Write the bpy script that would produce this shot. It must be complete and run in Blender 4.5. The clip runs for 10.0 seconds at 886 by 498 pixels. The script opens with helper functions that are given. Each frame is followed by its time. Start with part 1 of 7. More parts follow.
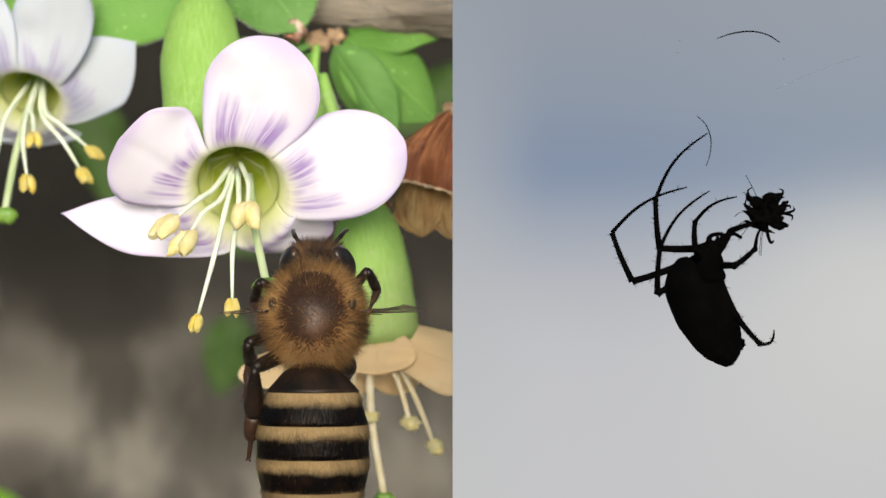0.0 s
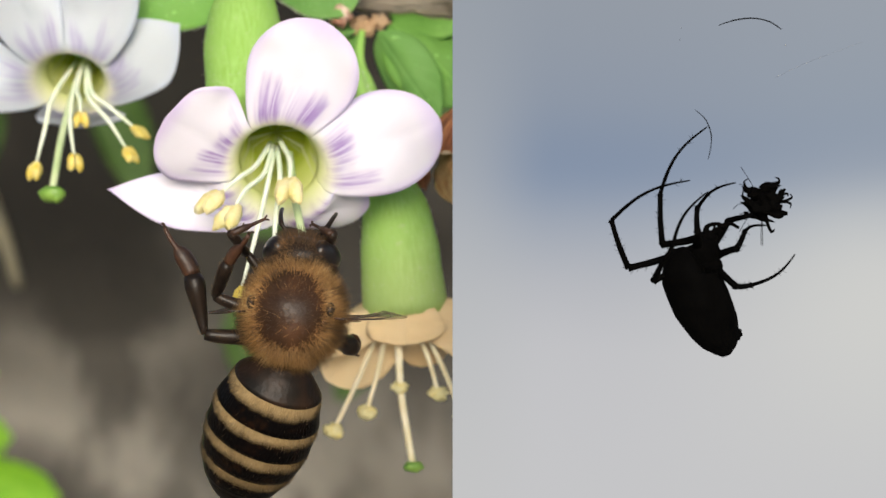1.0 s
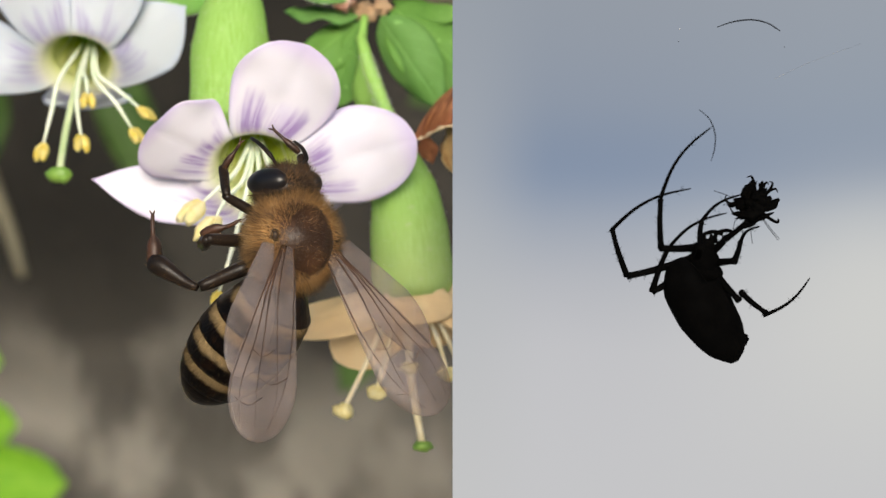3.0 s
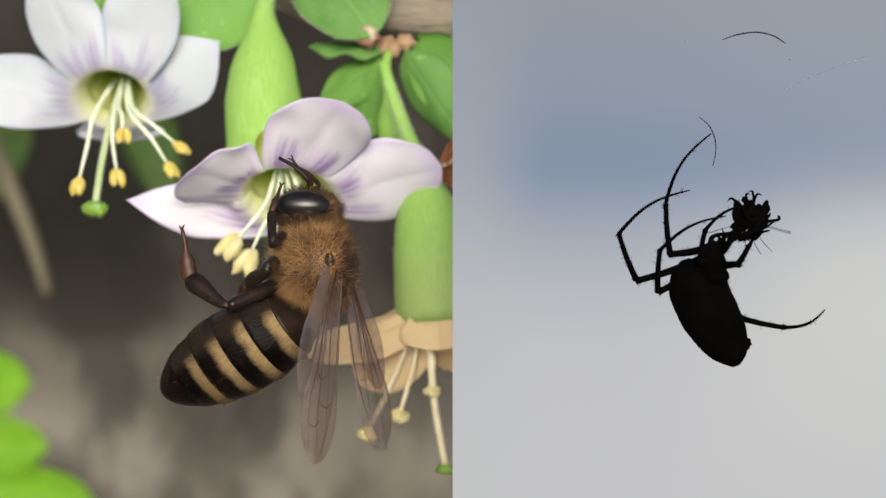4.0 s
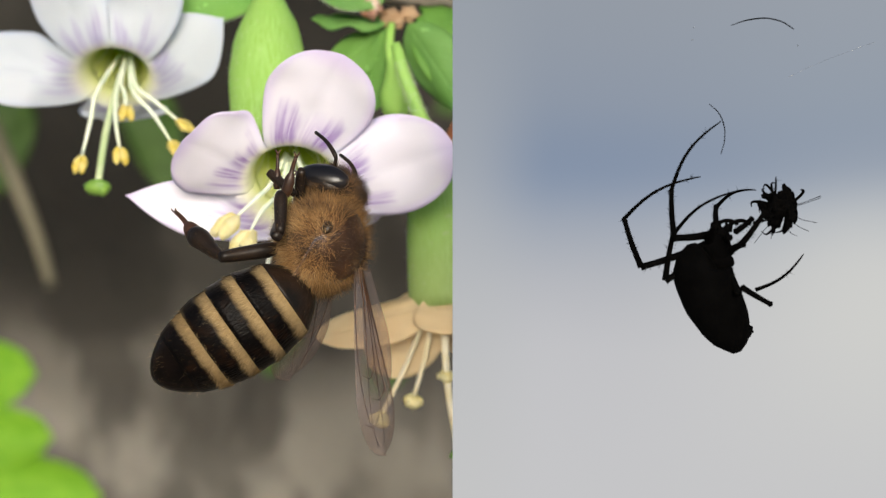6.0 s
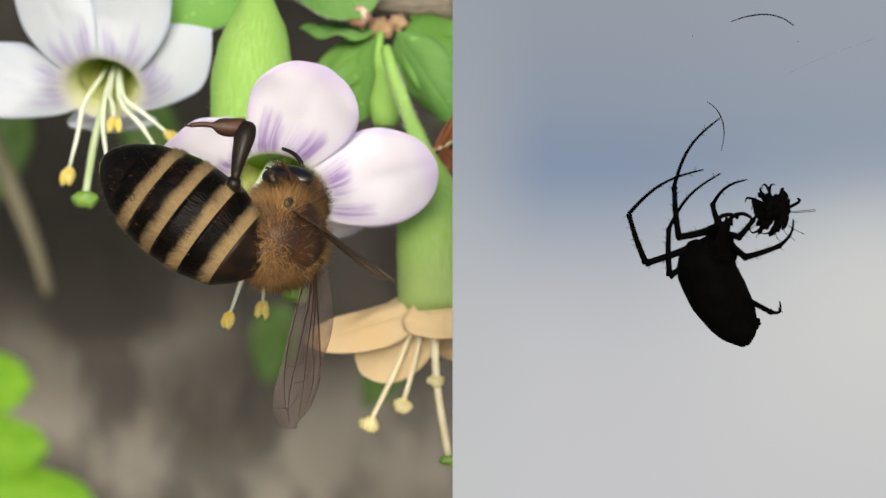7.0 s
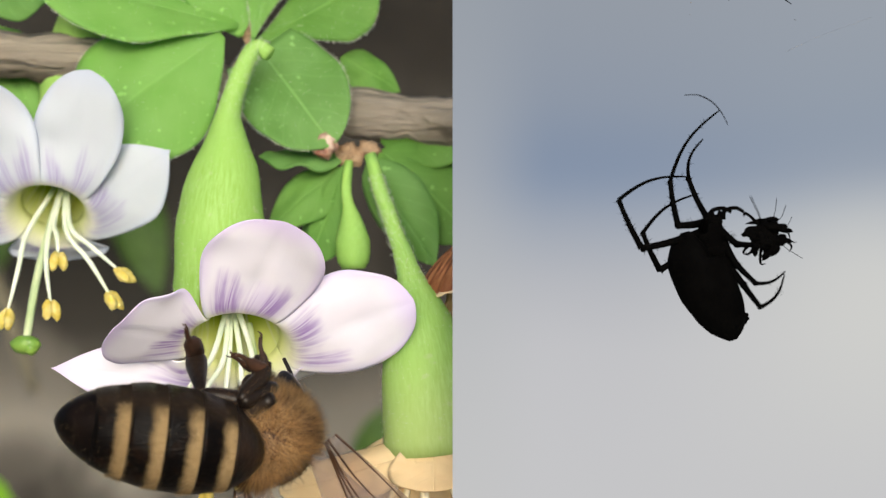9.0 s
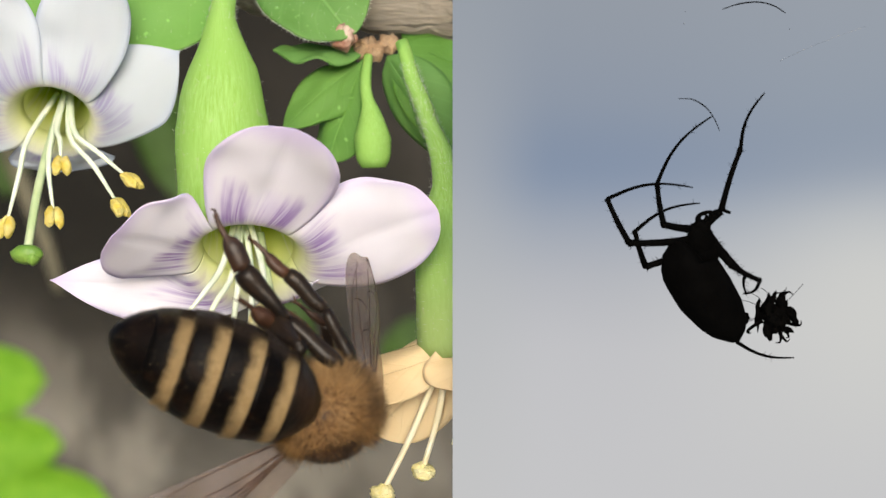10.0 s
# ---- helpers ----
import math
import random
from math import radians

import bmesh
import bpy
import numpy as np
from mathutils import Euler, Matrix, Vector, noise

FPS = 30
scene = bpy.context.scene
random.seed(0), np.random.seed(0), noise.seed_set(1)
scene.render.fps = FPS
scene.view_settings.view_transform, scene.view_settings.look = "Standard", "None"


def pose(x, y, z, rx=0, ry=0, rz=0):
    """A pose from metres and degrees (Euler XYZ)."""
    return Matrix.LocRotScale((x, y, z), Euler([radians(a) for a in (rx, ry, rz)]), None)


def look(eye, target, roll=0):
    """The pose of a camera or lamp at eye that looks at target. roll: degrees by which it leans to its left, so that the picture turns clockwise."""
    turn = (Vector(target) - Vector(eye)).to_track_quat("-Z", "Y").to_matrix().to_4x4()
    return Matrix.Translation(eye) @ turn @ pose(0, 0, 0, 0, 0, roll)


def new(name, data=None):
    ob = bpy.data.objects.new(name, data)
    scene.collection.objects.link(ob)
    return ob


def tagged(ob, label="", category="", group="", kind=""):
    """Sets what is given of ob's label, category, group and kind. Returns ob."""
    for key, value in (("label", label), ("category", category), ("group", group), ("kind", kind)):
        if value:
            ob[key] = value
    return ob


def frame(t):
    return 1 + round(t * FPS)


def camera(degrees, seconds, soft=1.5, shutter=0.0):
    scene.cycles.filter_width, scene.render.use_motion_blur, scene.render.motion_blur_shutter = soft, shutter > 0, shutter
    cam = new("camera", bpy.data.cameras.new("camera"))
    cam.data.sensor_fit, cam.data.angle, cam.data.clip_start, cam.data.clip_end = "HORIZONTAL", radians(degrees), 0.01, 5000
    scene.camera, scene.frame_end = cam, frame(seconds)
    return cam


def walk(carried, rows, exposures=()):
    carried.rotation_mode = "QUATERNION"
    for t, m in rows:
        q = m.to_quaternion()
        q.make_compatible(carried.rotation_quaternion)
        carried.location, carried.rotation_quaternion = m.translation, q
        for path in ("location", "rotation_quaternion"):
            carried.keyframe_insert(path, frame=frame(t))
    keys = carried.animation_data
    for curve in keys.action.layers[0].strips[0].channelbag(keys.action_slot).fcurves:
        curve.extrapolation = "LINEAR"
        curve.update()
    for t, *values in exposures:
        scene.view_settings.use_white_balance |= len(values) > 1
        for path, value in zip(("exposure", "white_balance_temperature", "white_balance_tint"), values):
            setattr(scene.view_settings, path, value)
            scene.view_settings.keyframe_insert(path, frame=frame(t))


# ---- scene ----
cam = camera(30, 10.0, soft=1.15)
eye = (0.0, 0.0, 0.5)
walk(cam, [(0.0, look(eye, (0.0, 1.0, 0.5))), (10.0, look(eye, (0.0, 1.0, 0.5)))])
cam.data.dof.use_dof, cam.data.dof.focus_distance, cam.data.dof.aperture_fstop = True, 0.0712, 84.0

# ---- light: soft bright daylight from the upper front ----
world = bpy.data.worlds.new("daylight")
scene.world = world
world.use_nodes = True
wn = world.node_tree.nodes
sky = wn.new("ShaderNodeTexSky")
sky.sky_type, sky.sun_disc = "NISHITA", False
sky.air_density, sky.dust_density, sky.ozone_density = 0.7, 4.0, 0.6
sky.sun_elevation, sky.sun_rotation = radians(10), radians(177)
world.node_tree.links.new(sky.outputs[0], wn["Background"].inputs[0])
wn["Background"].inputs[1].default_value = 0.15
sun = new("sun", bpy.data.lights.new("sun", "SUN"))
sun.data.energy, sun.data.angle, sun.data.color = 3.2, radians(32), (0.955, 0.99, 1.0)
sun.matrix_world = look((0.05, -1.0, 0.176), (0, 0, 0))

S = 0.001  # all shapes below are written in millimetres
things = {}


def P(x, y, z, rx=0, ry=0, rz=0):
    """A pose from millimetres and degrees."""
    return pose(x * S, y * S, z * S, rx, ry, rz)


# ---- materials ----
def material(name):
    m = bpy.data.materials.new(name)
    m.use_nodes = True
    t = m.node_tree
    return m, t, t.nodes["Principled BSDF"]


def node(t, kind, **values):
    n = t.nodes.new(kind)
    for k, v in values.items():
        n.inputs[k].default_value = v
    return n


def noise_tex(t, scale, detail=3.0, stretch=(1, 1, 1), uv=False, rough=0.5, vary=False):
    co = t.nodes.new("ShaderNodeTexCoord")
    mp = t.nodes.new("ShaderNodeMapping")
    mp.inputs["Scale"].default_value = stretch
    t.links.new(co.outputs["UV" if uv else "Object"], mp.inputs["Vector"])
    n = node(t, "ShaderNodeTexNoise", Scale=scale, Detail=detail, Roughness=rough)
    if vary:
        info = t.nodes.new("ShaderNodeObjectInfo")
        shift = t.nodes.new("ShaderNodeVectorMath")
        shift.operation = "MULTIPLY_ADD"
        t.links.new(info.outputs["Random"], shift.inputs[0])
        shift.inputs[1].default_value = (37.0, 53.0, 71.0)
        t.links.new(mp.outputs[0], shift.inputs[2])
        t.links.new(shift.outputs[0], n.inputs["Vector"])
    else:
        t.links.new(mp.outputs[0], n.inputs["Vector"])
    return n


def ramp(t, source, stops):
    r = t.nodes.new("ShaderNodeValToRGB")
    r.color_ramp.interpolation = "EASE"
    while len(r.color_ramp.elements) < len(stops):
        r.color_ramp.elements.new(0.5)
    for e, (p, c) in zip(r.color_ramp.elements, stops):
        e.position = p
        e.color = (*c, 1) if len(c) == 3 else c
    t.links.new(source, r.inputs[0])
    return r


def mix(t, a, b, fac, mode="MIX"):
    n = t.nodes.new("ShaderNodeMix")
    n.data_type, n.blend_type = "RGBA", mode
    for sock, v in ((n.inputs[0], fac), (n.inputs[6], a), (n.inputs[7], b)):
        if hasattr(v, "is_output"):
            t.links.new(v, sock)
        elif isinstance(v, tuple):
            sock.default_value = (*v, 1)
        else:
            sock.default_value = v
    return n.outputs[2]


def math_node(t, op, a, b=0.0):
    n = t.nodes.new("ShaderNodeMath")
    n.operation = op
    n.use_clamp = True
    for sock, v in ((n.inputs[0], a), (n.inputs[1], b)):
        if hasattr(v, "is_output"):
            t.links.new(v, sock)
        else:
            sock.default_value = v
    return n.outputs[0]


def bump(t, height, strength, distance):
    b = node(t, "ShaderNodeBump", Strength=strength, Distance=distance)
    t.links.new(height, b.inputs["Height"])
    return b


def see_through(m, t, bsdf, colour, amount):
    """Lets part of the light pass through a thin leaf or petal."""
    tr = t.nodes.new("ShaderNodeBsdfTranslucent")
    if hasattr(colour, "is_output"):
        t.links.new(colour, tr.inputs["Color"])
    else:
        tr.inputs["Color"].default_value = (*colour, 1)
    mx = t.nodes.new("ShaderNodeMixShader")
    mx.inputs[0].default_value = amount
    t.links.new(bsdf.outputs[0], mx.inputs[1])
    t.links.new(tr.outputs[0], mx.inputs[2])
    t.links.new(mx.outputs[0], t.nodes["Material Output"].inputs["Surface"])


def uv_axes(t):
    co = t.nodes.new("ShaderNodeTexCoord")
    sp = t.nodes.new("ShaderNodeSeparateXYZ")
    t.links.new(co.outputs["UV"], sp.inputs[0])
    return sp.outputs[0], sp.outputs[1]


def petal_material(name, purple, tip, white):
    """White petal, lilac towards the tip, with purple streaks over a yellow-green base."""
    m, t, b = material(name)
    u, v = uv_axes(t)
    streak = noise_tex(t, 1.0, 3.0, (9, 1.2, 1), uv=True, vary=True)
    patch = noise_tex(t, 1.0, 2.0, (4.0, 3.0, 1), uv=True, vary=True)
    cloud = noise_tex(t, 420.0, 2.0)
    body = ramp(t, v, [(0.0, tuple(0.98 * c for c in white)), (0.45, white), (0.8, white), (1.0, tip)])
    wob = math_node(t, "ADD", v, math_node(t, "MULTIPLY", math_node(t, "SUBTRACT", patch.outputs[0], 0.36), 0.55))
    band = ramp(t, wob, [(0.16, (0, 0, 0)), (0.23, (1, 1, 1)), (0.37, (0.85, 0.85, 0.85)), (0.57, (0, 0, 0))])
    line = ramp(t, streak.outputs[0], [(0.30, (0.25, 0.25, 0.25)), (0.52, (1, 1, 1))])
    fac = math_node(t, "MULTIPLY", band.outputs[0], line.outputs[0])
    half = t.nodes.new("ShaderNodeMath")
    half.operation = "PINGPONG"
    t.links.new(u, half.inputs[0])
    half.inputs[1].default_value = 0.5
    fac = math_node(t, "MULTIPLY", fac, ramp(t, half.outputs[0], [(0.06, (0, 0, 0)), (0.20, (1, 1, 1)), (0.36, (1, 1, 1)), (0.5, (0.7, 0.7, 0.7))]).outputs[0])
    thin = noise_tex(t, 1.0, 2.0, (30, 1.5, 1), uv=True, vary=True)
    fac = math_node(t, "MULTIPLY", fac, ramp(t, thin.outputs[0], [(0.38, (0.4, 0.4, 0.4)), (0.55, (1, 1, 1))]).outputs[0])
    rimward = ramp(t, half.outputs[0], [(0.0, (0.75, 0.75, 0.75)), (0.13, (0, 0, 0))])
    col = mix(t, body.outputs[0], tip, math_node(t, "MULTIPLY", rimward.outputs[0], ramp(t, v, [(0.2, (0, 0, 0)), (0.5, (1, 1, 1))]).outputs[0]))
    col = mix(t, col, purple, fac)
    col = mix(t, col, (0.62, 0.54, 0.70), math_node(t, "MULTIPLY", ramp(t, cloud.outputs[0], [(0.48, (0, 0, 0)), (0.75, (1, 1, 1))]).outputs[0], 0.08))
    base = ramp(t, math_node(t, "ADD", v, math_node(t, "MULTIPLY", math_node(t, "SUBTRACT", streak.outputs[0], 0.5), 0.12)), [(0.06, (1, 1, 1)), (0.18, (0.75, 0.75, 0.75)), (0.30, (0, 0, 0))])
    deepness = ramp(t, v, [(0.0, (0.78, 0.84, 0.36)), (0.12, (0.85, 0.88, 0.58)), (0.24, (0.87, 0.88, 0.76))])
    col = mix(t, col, deepness.outputs[0], base.outputs[0])
    t.links.new(col, b.inputs["Base Color"])
    vein = noise_tex(t, 1.0, 4.0, (40, 2.5, 1), uv=True)
    bp = bump(t, vein.outputs[0], 0.18, 0.00006)
    t.links.new(bp.outputs[0], b.inputs["Normal"])
    b.inputs["Roughness"].default_value = 0.55
    see_through(m, t, b, col, 0.25)
    return m


def leaf_material(name, dark, light, amount=0.35, veins=0.5, specks=0.4):
    """Matte leaf skin with a midrib, side veins, mottling and pale specks."""
    m, t, b = material(name)
    u, v = uv_axes(t)
    n = noise_tex(t, 260.0, 5.0)
    col = mix(t, dark, light, ramp(t, n.outputs[0], [(0.3, (0, 0, 0)), (0.7, (1, 1, 1))]).outputs[0])

    def op(kind, a, b=0.0):
        k = t.nodes.new("ShaderNodeMath")
        k.operation = kind
        for sock, val in ((k.inputs[0], a), (k.inputs[1], b)):
            if hasattr(val, "is_output"):
                t.links.new(val, sock)
            else:
                sock.default_value = val
        return k.outputs[0]
    away = op("ABSOLUTE", op("SUBTRACT", u, 0.5))
    rib = ramp(t, away, [(0.0, (1, 1, 1)), (0.025, (0, 0, 0))])
    wob = noise_tex(t, 500.0, 2.0)
    ramp_pos = op("ADD", op("SUBTRACT", op("MULTIPLY", v, 6.0), op("MULTIPLY", away, 4.5)), op("MULTIPLY", wob.outputs[0], 0.7))
    side = ramp(t, op("PINGPONG", ramp_pos, 0.5), [(0.0, (1, 1, 1)), (0.10, (0, 0, 0))])
    net = op("ADD", op("MULTIPLY", rib.outputs[0], 0.9), op("MULTIPLY", side.outputs[0], 0.2))
    pale = tuple(min(1, c * 1.45 + 0.02) for c in light)
    col = mix(t, col, pale, math_node(t, "MULTIPLY", net, veins))
    speck = noise_tex(t, 2300.0, 1.0)
    spot = ramp(t, speck.outputs[0], [(0.68, (0, 0, 0)), (0.76, (1, 1, 1))])
    col = mix(t, col, tuple(min(1, c * 1.9 + 0.05) for c in light), math_node(t, "MULTIPLY", spot.outputs[0], specks))
    t.links.new(col, b.inputs["Base Color"])
    b.inputs["Roughness"].default_value = 0.62
    b.inputs["Specular IOR Level"].default_value = 0.28
    h = op("ADD", op("MULTIPLY", noise_tex(t, 800.0, 4.0).outputs[0], 1.0), op("MULTIPLY", net, -0.5))
    t.links.new(bump(t, h, 0.55, 0.00016).outputs[0], b.inputs["Normal"])
    see_through(m, t, b, col, amount)
    return m


def plain(name, c1, c2, scale, rough=0.6, bump_amount=0.4, depth=0.0001, stretch=(1, 1, 1), metallic=0.0):
    """A surface that varies between two colours, with fine relief."""
    m, t, b = material(name)
    n = noise_tex(t, scale, 5.0, stretch)
    fine = noise_tex(t, scale * 6, 3.0, stretch)
    col = mix(t, c1, c2, ramp(t, n.outputs[0], [(0.32, (0, 0, 0)), (0.68, (1, 1, 1))]).outputs[0])
    t.links.new(col, b.inputs["Base Color"])
    b.inputs["Roughness"].default_value = rough
    b.inputs["Metallic"].default_value = metallic
    bp = bump(t, fine.outputs[0], bump_amount, depth)
    t.links.new(bp.outputs[0], b.inputs["Normal"])
    return m


PETAL = petal_material("white_lilac_petal", (0.29, 0.155, 0.53), (0.75, 0.67, 0.93), (0.835, 0.825, 0.935))
# bluish petal; the left flower's dimmer light is put into this colour
PETAL_DIM = petal_material("dimmed_cool_petal", (0.36, 0.33, 0.58), (0.55, 0.62, 0.76), (0.575, 0.64, 0.725))


def calyx_material(name, pale):
    """Light green downy skin with fine lengthwise fibres."""
    m, t, b = material(name)
    fibre = noise_tex(t, 1.0, 5.0, (80, 16.0, 1), uv=True, rough=0.75)
    cloud = noise_tex(t, 330.0, 3.0)
    col = mix(t, (0.33, 0.60, 0.11), (0.44, 0.73, 0.22), ramp(t, fibre.outputs[0], [(0.34, (0, 0, 0)), (0.66, (1, 1, 1))]).outputs[0])
    col = mix(t, col, (0.37, 0.66, 0.15), ramp(t, cloud.outputs[0], [(0.35, (0, 0, 0)), (0.65, (0.8, 0.8, 0.8))]).outputs[0])
    speck = ramp(t, noise_tex(t, 2400.0, 1.0).outputs[0], [(0.66, (0, 0, 0)), (0.75, (0.28, 0.28, 0.28))])
    col = mix(t, col, (0.585, 0.6708, 0.429), speck.outputs[0])
    u, v = uv_axes(t)
    col = mix(t, col, (0.6084, 0.6552, 0.3276), math_node(t, "MULTIPLY", ramp(t, v, [(0.62, (0, 0, 0)), (0.98, (1, 1, 1))]).outputs[0], pale))
    t.links.new(col, b.inputs["Base Color"])
    b.inputs["Roughness"].default_value = 0.62
    b.inputs["Specular IOR Level"].default_value = 0.3
    t.links.new(bump(t, fibre.outputs[0], 0.3, 0.00006).outputs[0], b.inputs["Normal"])
    see_through(m, t, b, col, 0.3)
    return m


CALYX = calyx_material("calyx_green", 0.0)
CALYX_PALE = calyx_material("paling_calyx_green", 0.4)
LEAF = leaf_material("leaf_green", (0.21, 0.48, 0.085), (0.27, 0.55, 0.14), 0.42, 0.15)
LEAF_DARK = leaf_material("dark_leaf_green", (0.13, 0.31, 0.065), (0.20, 0.41, 0.115), 0.35)
LEAF_FAR = leaf_material("bright_leaf_green", (0.18, 0.428, 0.019), (0.247, 0.513, 0.0333), 0.42)
FILAMENT = plain("white_filament", (0.66, 0.76, 0.58), (0.79, 0.84, 0.72), 900, 0.5)
STYLE = plain("green_style", (0.4, 0.528, 0.272), (0.496, 0.592, 0.368), 900, 0.5)
ANTHER = plain("yellow_anther", (0.74, 0.57, 0.08), (0.82, 0.71, 0.26), 2200, 0.8, 0.8, 0.0002)
ANTHER_PALE = plain("pale_yellow_anther", (0.84, 0.74, 0.30), (0.90, 0.84, 0.50), 2200, 0.8, 0.8, 0.0002)
STIGMA = plain("green_stigma", (0.128, 0.272, 0.04), (0.208, 0.368, 0.064), 1500, 0.35)
CREAM = leaf_material("wilted_cream_petal", (0.80, 0.61, 0.34), (0.84, 0.71, 0.46), 0.2, 0.04, 0.04)


def dry_material(name, dark, light, edge):
    """Papery withered petal: dark veins running out from the base, blotches and a darker rim."""
    m, t, b = material(name)
    u, v = uv_axes(t)
    vein = noise_tex(t, 1.0, 5.0, (20, 2.2, 1), uv=True, rough=0.65)
    blot = noise_tex(t, 420.0, 4.0)
    col = mix(t, dark, light, ramp(t, vein.outputs[0], [(0.36, (0, 0, 0)), (0.62, (1, 1, 1))]).outputs[0])
    col = mix(t, col, edge, ramp(t, blot.outputs[0], [(0.46, (0, 0, 0)), (0.68, (0.85, 0.85, 0.85))]).outputs[0])
    t.links.new(col, b.inputs["Base Color"])
    b.inputs["Roughness"].default_value = 0.6
    t.links.new(bump(t, vein.outputs[0], 0.9, 0.0003).outputs[0], b.inputs["Normal"])
    see_through(m, t, b, col, 0.3)
    return m


DRY = dry_material("dry_brown_petal", (0.15, 0.045, 0.018), (0.56, 0.24, 0.10), (0.30, 0.10, 0.04))
DRY_PALE = dry_material("dry_ochre_petal", (0.368, 0.192, 0.056), (0.672, 0.504, 0.24), (0.464, 0.28, 0.104))
BARK = plain("grey_bark", (0.075, 0.062, 0.045), (0.36, 0.32, 0.26), 330, 0.85, 1.0, 0.0006, (0.16, 1, 1))
NODE_WOOD = plain("orange_brown_node", (0.32, 0.176, 0.08), (0.48, 0.336, 0.208), 700, 0.8, 1.0, 0.0004)
BUD_DRY = plain("dry_bud", (0.288, 0.12, 0.072), (0.688, 0.56, 0.464), 1100, 0.7, 0.8, 0.0002)


def fur_material(name, stops):
    """Hair whose colour differs from hair to hair."""
    m, t, b = material(name)
    g = t.nodes.new("ShaderNodeNewGeometry")
    patch = noise_tex(t, 750.0, 2.0)
    pick = math_node(t, "ADD", math_node(t, "MULTIPLY", g.outputs["Random Per Island"], 0.6), math_node(t, "MULTIPLY", math_node(t, "SUBTRACT", patch.outputs[0], 0.32), 1.1))
    t.links.new(ramp(t, pick, stops).outputs[0], b.inputs["Base Color"])
    b.inputs["Roughness"].default_value = 0.55
    return m


FUR = fur_material("amber_fur", [(0.0, (0.022, 0.012, 0.005)), (0.34, (0.15, 0.075, 0.022)), (0.74, (0.40, 0.22, 0.07)), (1.0, (0.62, 0.43, 0.20))])
FUR_PALE = fur_material("tan_fur", [(0.0, (0.14, 0.07, 0.025)), (0.4, (0.36, 0.21, 0.08)), (1.0, (0.53, 0.385, 0.20))])
FUR_DARK = fur_material("dark_fur", [(0.0, (0.012, 0.0072, 0.0048)), (0.6, (0.056, 0.028, 0.012)), (1.0, (0.272, 0.144, 0.048))])
FUR_BAND = fur_material("band_fur", [(0.0, (0.08, 0.05, 0.018)), (0.45, (0.27, 0.185, 0.082)), (1.0, (0.44, 0.325, 0.18))])
BEE_BLACK = plain("black_cuticle", (0.008, 0.006, 0.005), (0.020, 0.013, 0.009), 900, 0.38, 0.3, 0.00006)
BEE_BROWN = plain("brown_cuticle", (0.028, 0.014, 0.008), (0.07, 0.032, 0.015), 900, 0.4, 0.4, 0.00008)
# backlit silhouette put into the colour; the own colour is unknown
SPIDER = plain("backlit_silhouette_black", (0.0012, 0.0012, 0.0012), (0.002, 0.002, 0.002), 900, 1.0, 0.3, 0.00006)
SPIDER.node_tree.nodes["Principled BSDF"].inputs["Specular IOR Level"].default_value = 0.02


def tergite_material():
    """Black plate with a tan hairy band along its front edge."""
    m, t, b = material("banded_plate")
    u, v = uv_axes(t)
    wob = noise_tex(t, 1500.0, 3.0)
    vv = math_node(t, "ADD", v, math_node(t, "MULTIPLY", math_node(t, "SUBTRACT", wob.outputs[0], 0.42), 0.35))
    hairs = noise_tex(t, 1.0, 3.0, (150, 5, 1), uv=True)
    tan = mix(t, (0.165, 0.112, 0.047), (0.39, 0.285, 0.15), hairs.outputs[0])
    band = ramp(t, vv, [(0.34, (1, 1, 1)), (0.62, (0, 0, 0))])
    back = ramp(t, math_node(t, "ADD", u, math_node(t, "MULTIPLY", math_node(t, "SUBTRACT", wob.outputs[0], 0.5), 0.1)), [(0.17, (0, 0, 0)), (0.25, (1, 1, 1)), (0.75, (1, 1, 1)), (0.83, (0, 0, 0))])
    brown = mix(t, (0.0025, 0.002, 0.002), (0.010, 0.005, 0.003), ramp(t, wob.outputs[0], [(0.52, (0, 0, 0)), (0.7, (1, 1, 1))]).outputs[0])
    belly = mix(t, (0.020, 0.014, 0.010), (0.17, 0.13, 0.09), ramp(t, vv, [(0.02, (0.9, 0.9, 0.9)), (0.16, (0, 0, 0))]).outputs[0])
    col = mix(t, belly, mix(t, brown, tan, band.outputs[0]), back.outputs[0])
    t.links.new(col, b.inputs["Base Color"])
    r = ramp(t, band.outputs[0], [(0.0, (0.3, 0.3, 0.3)), (1.0, (0.85, 0.85, 0.85))])
    b.inputs["Specular IOR Level"].default_value = 0.07
    t.links.new(r.outputs[0], b.inputs["Roughness"])
    bp = bump(t, hairs.outputs[0], 0.5, 0.00012)
    t.links.new(bp.outputs[0], b.inputs["Normal"])
    return m


def wing_material():
    m, t, b = material("clear_wing_membrane")
    b.inputs["Base Color"].default_value = (0.34, 0.30, 0.30, 1)
    b.inputs["Roughness"].default_value = 0.28
    tr = t.nodes.new("ShaderNodeBsdfTransparent")
    tr.inputs[0].default_value = (0.83, 0.78, 0.73, 1)
    mx = t.nodes.new("ShaderNodeMixShader")
    n = noise_tex(t, 500.0, 3.0)
    f = ramp(t, n.outputs[0], [(0.3, (0.12, 0.12, 0.12)), (0.7, (0.30, 0.30, 0.30))])
    t.links.new(f.outputs[0], mx.inputs[0])
    t.links.new(tr.outputs[0], mx.inputs[1])
    t.links.new(b.outputs[0], mx.inputs[2])
    t.links.new(mx.outputs[0], t.nodes["Material Output"].inputs["Surface"])
    bp = bump(t, noise_tex(t, 600.0, 2.0).outputs[0], 0.25, 0.0001)
    t.links.new(bp.outputs[0], b.inputs["Normal"])
    return m


